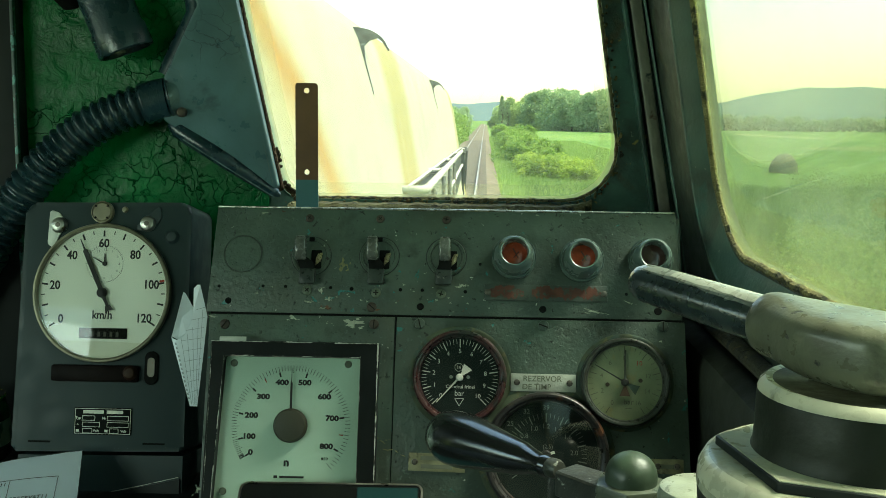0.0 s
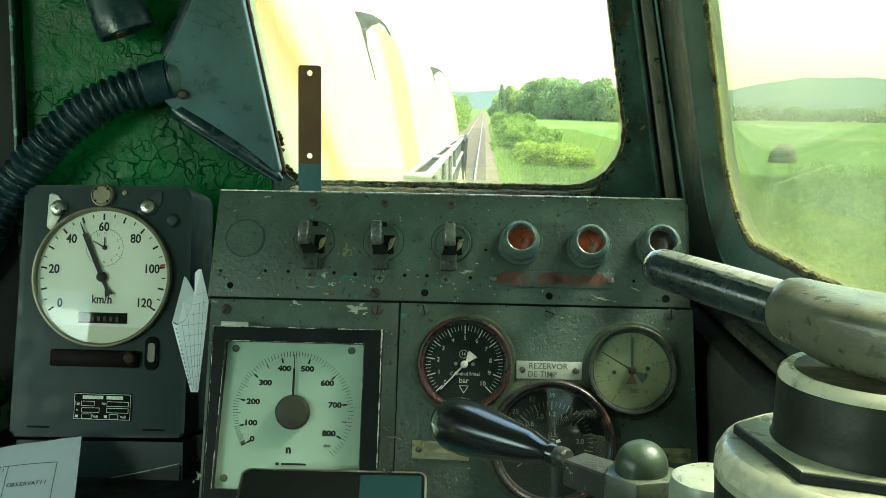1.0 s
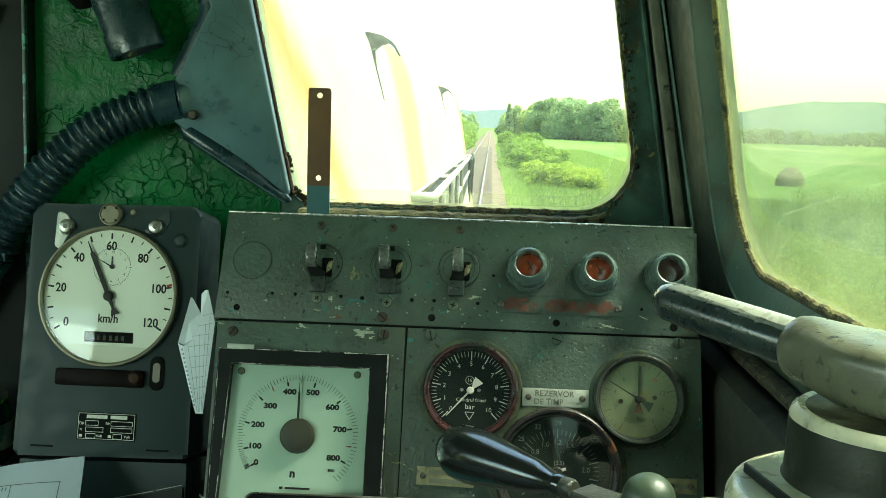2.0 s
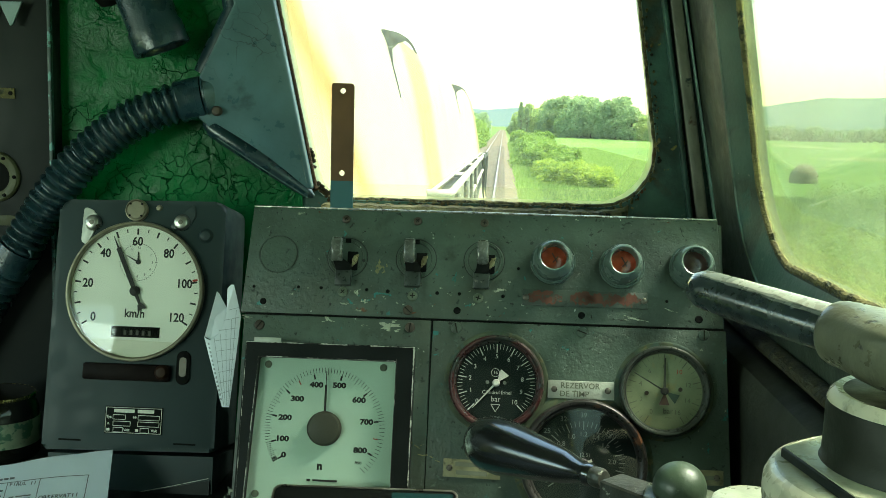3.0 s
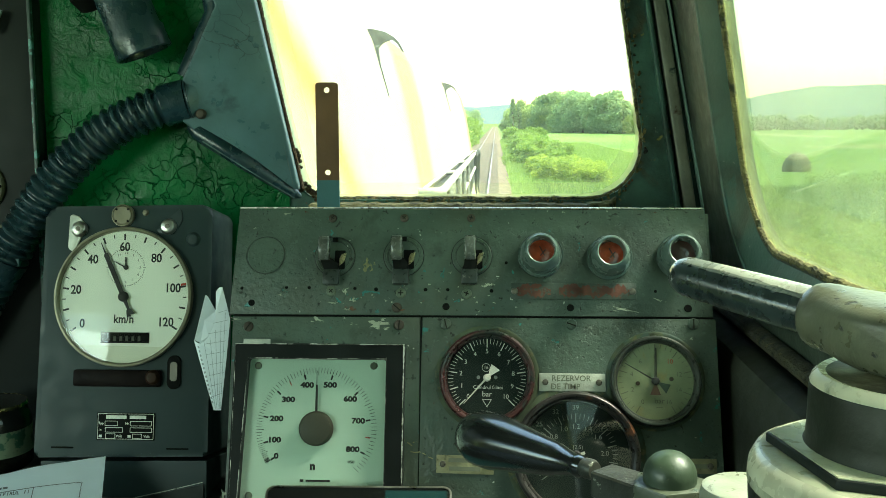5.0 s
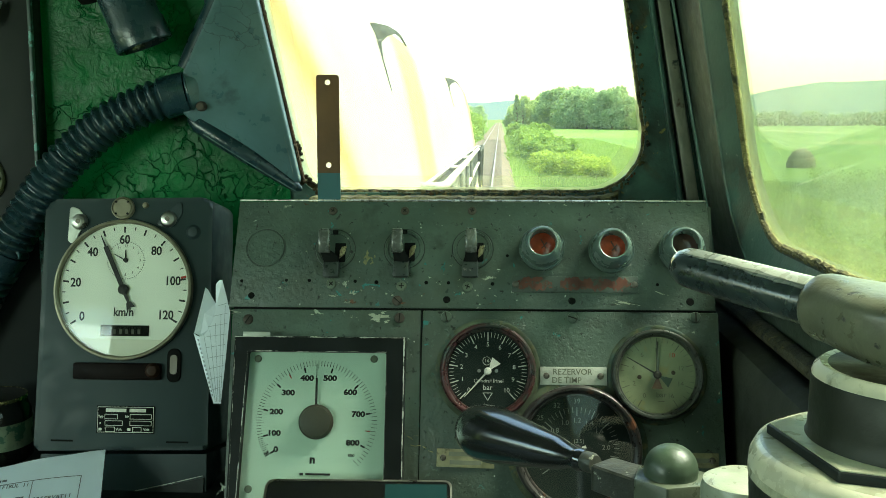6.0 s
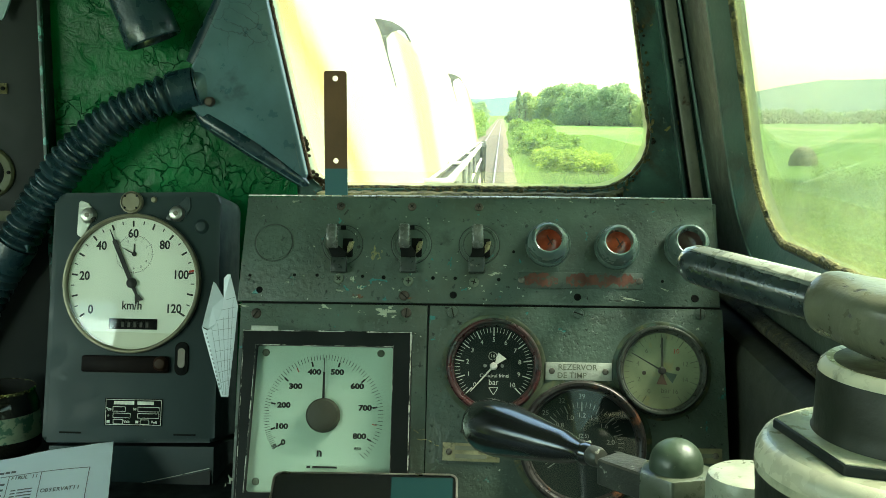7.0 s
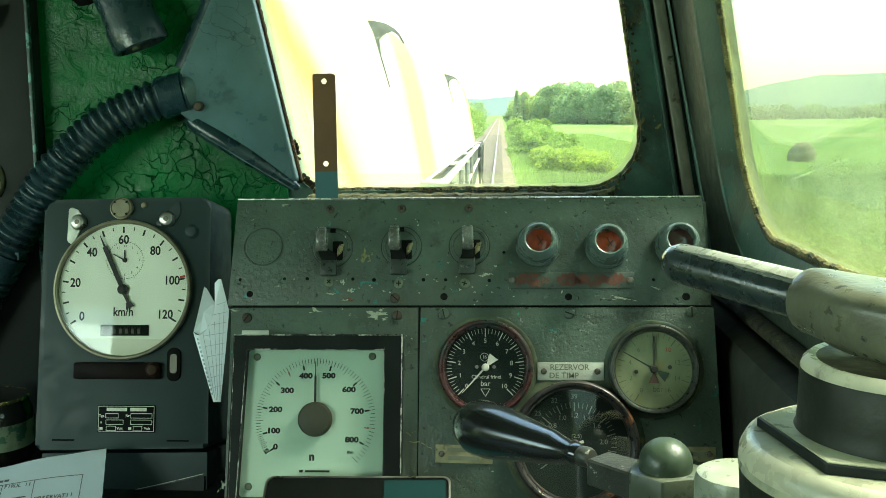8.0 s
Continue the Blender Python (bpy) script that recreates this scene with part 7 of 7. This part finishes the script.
def walkway():
    t = thing("walkway_railing", Matrix(), "pale painted tubular railing along the hood walkway", "railing")
    part("walkway_deck", box((1.10, 6.2, 1.30), (0.75, 9.4, 0.06)), M_SLEEPER, t)

    def tube_at(y):
        """Point of the outer tube at a distance along the hood."""
        u = (y - 3.55) / 7.0
        return Vector((0.921 - 0.021 * u, y, 2.766 - 0.066 * u))
    foot = Vector((hood_x(2.77) - 0.01, 3.46, 2.766))
    bend = [foot, Vector((0.885, 3.46, 2.766)), Vector((0.906, 3.475, 2.766)), Vector((0.918, 3.51, 2.766)), tube_at(3.60)]
    part("outer_tube", sweep(bend + [tube_at(y) for y in (4.5, 6.0, 8.0, 10.2, 10.55)] + [tube_at(10.6) + Vector((-0.02, 0.05, 0)), tube_at(10.6) + Vector((-0.09, 0.06, 0))], 0.0150, 16), M_RAILPIPE, t, "bent pale tube")
    part("inner_tube", sweep([(hood_x(2.77) + 0.010, 3.46, 2.768), (hood_x(2.70) + 0.010, 10.6, 2.703)], 0.008, 10), M_RAILPIPE, t)
    for y in (5.05, 6.75, 8.6):
        p = tube_at(y)
        q = Vector((hood_x(p.z) - 0.005, y - 0.04, p.z + 0.005))
        rung = part("rung", sweep([q, q.lerp(p, 0.6), p + Vector((-0.010, 0.02, 0))], [0.012, 0.013, 0.0145], 12), M_RAILPIPE, t)
        part("clamp", sweep([p + Vector((0, -0.07, 0)), p + Vector((0, -0.05, 0)), p + Vector((0, 0.05, 0)), p + Vector((0, 0.07, 0))], [0.0158, 0.0190, 0.0190, 0.0158], 14), M_RAILPIPE, rung, "welded sleeve")
    # sheet added to make the openings between the tubes read dark
    bm = bmesh.new()
    vs = [bm.verts.new(p) for p in ((hood_x(2.745), 3.5, 2.745), (0.915, 3.5, 2.745), (0.893, 10.5, 2.682), (hood_x(2.68), 10.5, 2.682))]
    bm.faces.new(vs)
    bmesh.ops.solidify(bm, geom=list(bm.faces), thickness=0.008)
    part("dark_infill", bm, M_STANCHION, t, "dark sheet filling the openings between the tubes", smooth=False)
    for y0, y1, mat, lab in ((3.5, 6.9, M_RAILPIPE, "pale side plate under the tube"), (6.92, 10.4, M_STANCHION, "dark side plate under the tube")):
        m0, m1 = tube_at(y0), tube_at(y1)
        bm = bmesh.new()
        f = [bm.verts.new(p) for p in ((m0.x - 0.006, y0, m0.z - 0.01), (m1.x - 0.006, y1, m1.z - 0.01), (m1.x - 0.006, y1, 1.33), (m0.x - 0.006, y0, 1.33))]
        bm.faces.new(f)
        bmesh.ops.solidify(bm, geom=list(bm.faces), thickness=0.012)
        part("side_plate", bm, mat, t, lab, smooth=False)
    for y in (3.9, 4.9, 5.85, 6.8):
        p = tube_at(y)
        part("post", sweep([p + Vector((0.008, 0, -0.02)), Vector((p.x + 0.008, y, 1.33))], 0.011, 8), M_BRACKET, t)
    part("lower_tube", sweep([tube_at(6.0) + Vector((0.004, 0, -0.14)), tube_at(10.4) + Vector((0.004, 0, -0.13))], 0.012, 8), M_RAILPIPE, t)
    for y, r in ((9.7, 0.022), (10.66, 0.030)):
        p = tube_at(y)
        part("end_post", sweep([p + Vector((0.012, 0, 0.02)), p + Vector((0.014, 0, -0.02)), Vector((p.x + 0.014, y, 1.33))], [r * 0.8, r, r], 12), M_STANCHION, t, "dark end post")


M_STANCHION = surface("dark_weathered_steel", (0.05, 0.052, 0.04), 0.6, vary=0.3)
walkway()

tagged(finish("underframe", box((0.0, 4.9, 0.86), (1.5, 11.6, 1.71)), M_STANCHION), "plain dark locomotive underframe standing on the rails", "underframe", kind="structure")

# ---- ground, track, vegetation ----
def ground_z(x, y):
    d = abs(x)
    if d < 1.6:
        return -0.24
    if d < 3.2:
        return -0.24 - 0.41 * (d - 1.6) / 1.6
    return -0.65 - min(0.25, 0.05 * (d - 3.2)) + 0.06 * math.sin(x * 0.13 + 1.0) * math.cos(y * 0.06)


def ground():
    xs = sorted({*np.linspace(-40, 40, 101), *np.geomspace(42, 2600, 26), *(-np.geomspace(42, 2600, 26)), -1.6, 1.6, -3.2, 3.2})
    ys = sorted({*np.linspace(-60, 200, 66), *np.geomspace(210, 2600, 24), *(-np.geomspace(70, 2600, 16))})
    bm = bmesh.new()
    g = [[bm.verts.new((x, y, ground_z(x, y))) for y in ys] for x in xs]
    for i in range(len(xs) - 1):
        for j in range(len(ys) - 1):
            bm.faces.new((g[i][j], g[i + 1][j], g[i + 1][j + 1], g[i][j + 1]))
    ob = finish("ground", bm, M_GROUND)
    tagged(ob, "bright green summer meadow beside the railway", "meadow", kind="structure")


ground()
bm = bmesh.new()
for y0, y1 in ((-60, 200), (200, 700)):
    vs = [bm.verts.new((x, y, z)) for y in (y0, y1) for x, z in ((-2.05, -0.34), (-1.50, -0.16), (1.50, -0.16), (2.05, -0.34))]
    for k in range(3):
        bm.faces.new((vs[k], vs[k + 1], vs[k + 5], vs[k + 4]))
tagged(finish("track_bed", bm, M_BALLAST), "grey-brown stone ballast of the railway track", "ballast", kind="structure")


def rail(x):
    t = thing("rail", Matrix.Translation((x, 0, 0)), "rusty steel rail with polished head", "rail", "rails of the track")
    part("head", box((0, 320, -0.02), (0.07, 760, 0.04), 0.006), surface("polished_rail_head", (0.34, 0.3, 0.25), 0.5, 0.3), t)
    part("web", box((0, 320, -0.085), (0.016, 760, 0.10)), M_RAIL, t)
    part("foot", box((0, 320, -0.145), (0.14, 760, 0.02)), M_RAIL, t)


rail(-0.7525)
rail(0.7525)
sl_me = None
for k in range(240):
    y = 6.0 + 0.62 * k
    if sl_me is None:
        ob = finish("sleeper", box((0, 0, 0), (2.5, 0.24, 0.14), 0.015), M_SLEEPER, smooth=False)
        sl_me = ob.data
    else:
        ob = new("sleeper", sl_me)
    ob.location = (0, y, -0.205)
    tagged(ob, "grey concrete railway sleeper", "sleeper", "sleepers of the track")


def leaf_cloud(centres, radii, count, size, rng, squash=0.85):
    """Small bent leaves spread in the outer part of several clumps; returns a mesh."""
    cen, rad = np.array(centres), np.array(radii)
    pick = rng.choice(len(cen), count, p=rad ** 2 / (rad ** 2).sum())
    d = rng.normal(size=(count, 3))
    d /= np.linalg.norm(d, axis=1)[:, None]
    r = rad[pick] * (0.3 + 0.95 * rng.random(count) ** 0.8)
    p = cen[pick] + d * r[:, None] * np.array([1, 1, squash])
    a = rng.normal(size=(count, 3))
    a /= np.linalg.norm(a, axis=1)[:, None]
    b = np.cross(a, rng.normal(size=(count, 3)))
    b /= np.linalg.norm(b, axis=1)[:, None]
    s = size * (0.6 + 0.8 * rng.random(count))[:, None]
    v = np.stack([p - a * s, p + b * s * 0.7, p + a * s, p - b * s * 0.7], 1).reshape(-1, 3)
    f = np.arange(count * 4).reshape(-1, 4)
    me = bpy.data.meshes.new("leaves")
    me.from_pydata(v.tolist(), [], f.tolist())
    return me


def bush(seed, w, h, leaves, leaf, mat):
    rng = np.random.default_rng(seed)
    t = thing("bush", Matrix(), "bright green leafy bush beside the track", "bush", "bushes beside the track")
    cen, rad = [], []
    bm = bmesh.new()
    for k in range(int(9 + 5 * w)):
        a, q = rng.uniform(0, 2 * math.pi), rng.uniform(0, 0.9) ** 0.7
        c = (q * w / 2 * math.cos(a), q * w / 2 * math.sin(a), h * (0.15 + 0.8 * rng.random() ** 1.3 * (1 - 0.45 * q)))
        cen.append(c)
        rad.append(h * rng.uniform(0.12, 0.27))
        add_sweep(bm, [(c[0] * 0.15, c[1] * 0.15, -0.05), (c[0] * 0.6, c[1] * 0.6, c[2] * 0.5), c], [0.03, 0.02, 0.008], 5)
    part("stems", bm, M_BARK, t)
    me = leaf_cloud(cen, rad, leaves, leaf, rng)
    me.materials.append(mat)
    cr = new("crown", me)
    cr.parent = t
    return t


def tree(seed, h, w, leaves, leaf, mat, conifer=False):
    rng = np.random.default_rng(seed)
    t = thing("tree", Matrix(), "tall conifer at the wood's edge" if conifer else "broad leafy tree at the edge of the wood", "tree", "trees of the wood")
    bm = bmesh.new()
    add_sweep(bm, [(0, 0, -0.3), (0.1, 0.05, h * 0.3), (0.0, 0.2, h * 0.75), (0, 0.1, h * 0.95)], [h * 0.022, h * 0.017, h * 0.008, h * 0.003], 8)
    cen, rad = [], []
    n = 60 if conifer else 56
    for k in range(n):
        a = rng.uniform(0, 2 * math.pi)
        u = rng.uniform(0.0, 1.0)
        q = (w / 2) * ((1 - u) * 1.1 if conifer else math.sin(math.pi * (0.28 + 0.66 * u)) * rng.uniform(0.4, 1.0))
        c = (q * math.cos(a), q * math.sin(a), h * (0.1 + 0.86 * u) if conifer else h * (0.04 + 0.9 * u))
        cen.append(c)
        rad.append((0.17 if conifer else 0.16) * w * rng.uniform(0.7, 1.2))
        add_sweep(bm, [(0, 0.1, c[2] * 0.72), (c[0] * 0.6, c[1] * 0.6, c[2] * 0.93), c], [h * 0.005, h * 0.003, h * 0.001], 5)
    part("trunk", bm, M_BARK, t)
    me = leaf_cloud(cen, rad, leaves, leaf, rng)
    me.materials.append(mat)
    cr = new("crown", me)
    cr.parent = t
    return t


rg = random.Random(11)


def spread(protos, places, lo, hi, wide=1.0):
    used = set()
    for x, y in places:
        k = rg.randrange(len(protos))
        s = rg.uniform(lo, hi)
        m = Matrix.Translation((x, y, ground_z(x, y))) @ Matrix.Rotation(rg.uniform(0, 6.28), 4, "Z")
        if k not in used:
            ob = protos[k]
            used.add(k)
            ob.matrix_world = m @ Matrix.Diagonal((s * wide, s * wide, s, 1))
        else:
            ob = copy_thing(protos[k], m)
            ob.scale = (s * wide, s * wide, s)


bushes = [bush(s, w, h, 9000, 0.065, M_LEAF) for s, w, h in ((1, 1.9, 1.6), (2, 2.3, 1.9), (3, 1.5, 1.4))]
shrub = [bush(s, w, h, 9000, 0.085, M_LEAFSHRUB) for s, w, h in ((4, 2.6, 2.6), (5, 2.2, 2.9))]
# low bright thicket beside the track, with lone bushes further on and over on the other bank
spread(bushes, [(4.0 + 0.62 * (k % 6) + rg.uniform(-0.3, 0.3), 60.5 + 2.3 * (k // 6) + rg.uniform(-0.8, 0.8)) for k in range(30)], 0.75, 1.1, 1.15)
for x, y, z in [(3.4, 78, 1.0), (4.6, 82, 1.1), (5.4, 77, 0.9), (3.5, 92, 1.0), (4.9, 98, 1.1), (3.7, 112, 1.0), (5.5, 120, 1.1), (4.1, 140, 1.2), (6.2, 150, 1.1), (4.4, 175, 1.2), (7.4, 185, 1.3), (5.0, 215, 1.4), (9.5, 210, 1.2),
                (-4.6, 105, 1.2), (-4.8, 128, 1.5), (-4.6, 150, 1.7), (-5.4, 170, 1.8), (-5.0, 195, 2.0)]:
    m = Matrix.Translation((x, y, ground_z(x, y) - 0.1)) @ Matrix.Rotation(rg.uniform(0, 6.28), 4, "Z")
    k = rg.randrange(2)
    ob = copy_thing(shrub[k], m)
    ob.scale = (z * 1.1, z * 1.1, z * rg.uniform(0.85, 1.05))
shrub[0].matrix_world = Matrix.Translation((6.4, 84, ground_z(6.4, 84) - 0.1))
shrub[1].matrix_world = Matrix.Translation((6.0, 104, ground_z(6.0, 104) - 0.1))
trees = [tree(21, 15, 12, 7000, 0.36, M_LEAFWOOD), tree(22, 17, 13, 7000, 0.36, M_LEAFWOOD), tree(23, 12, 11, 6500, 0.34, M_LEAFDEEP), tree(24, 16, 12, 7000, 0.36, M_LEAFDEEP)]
# the wood: its edge comes nearer and its crowns rise away from the track, then it drops to scattered trees
placed = set()
for k in range(26):
    u = k / 25
    for row in range(2):
        x = 6.5 + 44.0 * u + rg.uniform(-1.2, 1.2) + 2.0 * row
        y = 430 - 105 * u + 26 * row + rg.uniform(-9, 9)
        tall = (10.4 + 2.6 * math.sin(math.pi * min(1.0, u * 1.1)) ** 2 + 2.4 * u + rg.uniform(-2.4, 1.0)) * (1.0 if u < 0.86 else 0.72)
        i = rg.choice((0, 1, 0, 2)) if u < 0.55 else rg.choice((2, 3, 3, 1))
        w = 0.9 + 0.35 * rg.random()
        m = Matrix.Translation((x, y, ground_z(x, y))) @ Matrix.Rotation(rg.uniform(0, 6.28), 4, "Z")
        sz = tall / (15, 17, 12, 16)[i]
        if i in placed:
            ob = copy_thing(trees[i], m)
            ob.scale = (sz * w, sz * w, sz)
        else:
            placed.add(i)
            trees[i].matrix_world = m @ Matrix.Diagonal((sz * w, sz * w, sz, 1))
left = [(-8 - 2.5 * k, 230 + 12 * k + rg.uniform(-5, 5)) for k in range(9)] + [(-6.5, 215), (-6.5, 240), (-6.5, 260), (-6, 300), (-6.2, 350), (-7, 400)]
for x, y in left:
    z = rg.uniform(0.36, 0.52)
    ob = copy_thing(trees[rg.randrange(4)], Matrix.Translation((x, y, ground_z(x, y))) @ Matrix.Rotation(rg.uniform(0, 6.28), 4, "Z"))
    ob.scale = (z, z, z)
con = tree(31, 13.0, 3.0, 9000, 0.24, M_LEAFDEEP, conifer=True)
con.matrix_world = Matrix.Translation((7.6, 400, -0.8))
ob = copy_thing(con, Matrix.Translation((10.0, 404, -0.8)))
ob.scale = (0.9, 0.9, 0.85)
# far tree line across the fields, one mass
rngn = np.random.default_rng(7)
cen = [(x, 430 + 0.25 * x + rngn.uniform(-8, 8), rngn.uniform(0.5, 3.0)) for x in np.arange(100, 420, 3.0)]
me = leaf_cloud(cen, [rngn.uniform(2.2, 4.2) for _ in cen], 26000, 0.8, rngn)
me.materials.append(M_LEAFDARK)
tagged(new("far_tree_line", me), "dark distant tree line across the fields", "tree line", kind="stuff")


def grass(name, n, xr, yr, h, seed, label, mat):
    rng = np.random.default_rng(seed)
    x, y = rng.uniform(*xr, n), rng.uniform(*yr, n)
    z = np.array([ground_z(a, b) for a, b in zip(x, y)])
    a = rng.uniform(0, math.pi, n)
    w = (0.015 + 0.00035 * y) * (0.6 + rng.random(n))
    hh = h * (0.5 + 0.7 * rng.random(n))
    lean = rng.normal(0, 0.22, (n, 2)) * hh[:, None]
    p = np.stack([x, y, z - 0.03], 1)
    dx = np.stack([np.cos(a) * w, np.sin(a) * w, np.zeros(n)], 1)
    top = p + np.stack([lean[:, 0], lean[:, 1], hh], 1)
    v = np.stack([p - dx, p + dx, top], 1).reshape(-1, 3)
    me = bpy.data.meshes.new(name)
    me.from_pydata(v.tolist(), [], np.arange(3 * n).reshape(-1, 3).tolist())
    me.materials.append(mat)
    tagged(new(name, me), label, "grass", kind="stuff")


grass("tall_grass", 90000, (3.0, 26.0), (14.0, 56.0), 0.6, 3, "tall green field grass beside the track", M_BLADESIDE)
grass("verge_grass", 120000, (1.9, 16.0), (40.0, 170.0), 0.62, 5, "rough green grass on the railway verge", M_BLADE)

rngw = np.random.default_rng(9)
cen, rad = [], []
for k in range(520):
    y = rngw.uniform(19, 62)
    x = rngw.uniform(0.30, 0.52) * y + 1.0
    r = rngw.uniform(0.14, 0.42) * (1.6 if rngw.random() < 0.12 else 1.0)
    cen.append((x, y, ground_z(x, y) + 0.35 + 0.5 * r))
    rad.append(r)
me = leaf_cloud(cen, rad, 34000, 0.05, rngw, squash=1.5)
me.materials.append(M_WEED)
tagged(new("field_weeds", me), "pale flowering weeds standing in the field grass", "weeds", kind="stuff")
hx, hy = 24.6, 81.0
t = thing("haystack", Matrix.Translation((hx, hy, ground_z(hx, hy))), "rounded grey-brown haystack in the field", "haystack")
bm = lathe([(1.06, -0.1), (1.10, 0.3), (1.0, 0.75), (0.8, 1.1), (0.5, 1.38), (0.2, 1.5), (0, 1.52)], 36)
for v in bm.verts:
    k = 1 + 0.09 * noise.noise(v.co * 1.7) + 0.04 * noise.noise(v.co * 6)
    v.co.x *= k
    v.co.y *= k
part("hay", bm, M_HAY, t)

# far hills: a plain glowing ridge beyond everything, haze painted in
bm = bmesh.new()
top, low = [], []
for k in range(181):
    a = radians(-90 + k)
    d = math.degrees(a)
    hgt = 0.012 + 0.021 * math.exp(-((d - 19) / 6.0) ** 2) + 0.0025 * math.exp(-((d - 1) / 3) ** 2) + 0.010 * math.exp(-((d + 12) / 9) ** 2) + 0.014 * math.exp(-((d - 48) / 16) ** 2) + 0.0012 * math.sin(d * 0.9) + 0.0007 * math.sin(d * 2.3)
    r = 2400
    top.append(bm.verts.new((r * math.sin(a), r * math.cos(a), 3 + r * hgt)))
    low.append(bm.verts.new((r * math.sin(a), r * math.cos(a), -20)))
for i in range(180):
    bm.faces.new((low[i], low[i + 1], top[i + 1], top[i]))
tagged(finish("backdrop_hills", bm, M_HILL), "pale blue-green hills on the horizon, haze painted in", "hills", kind="structure")
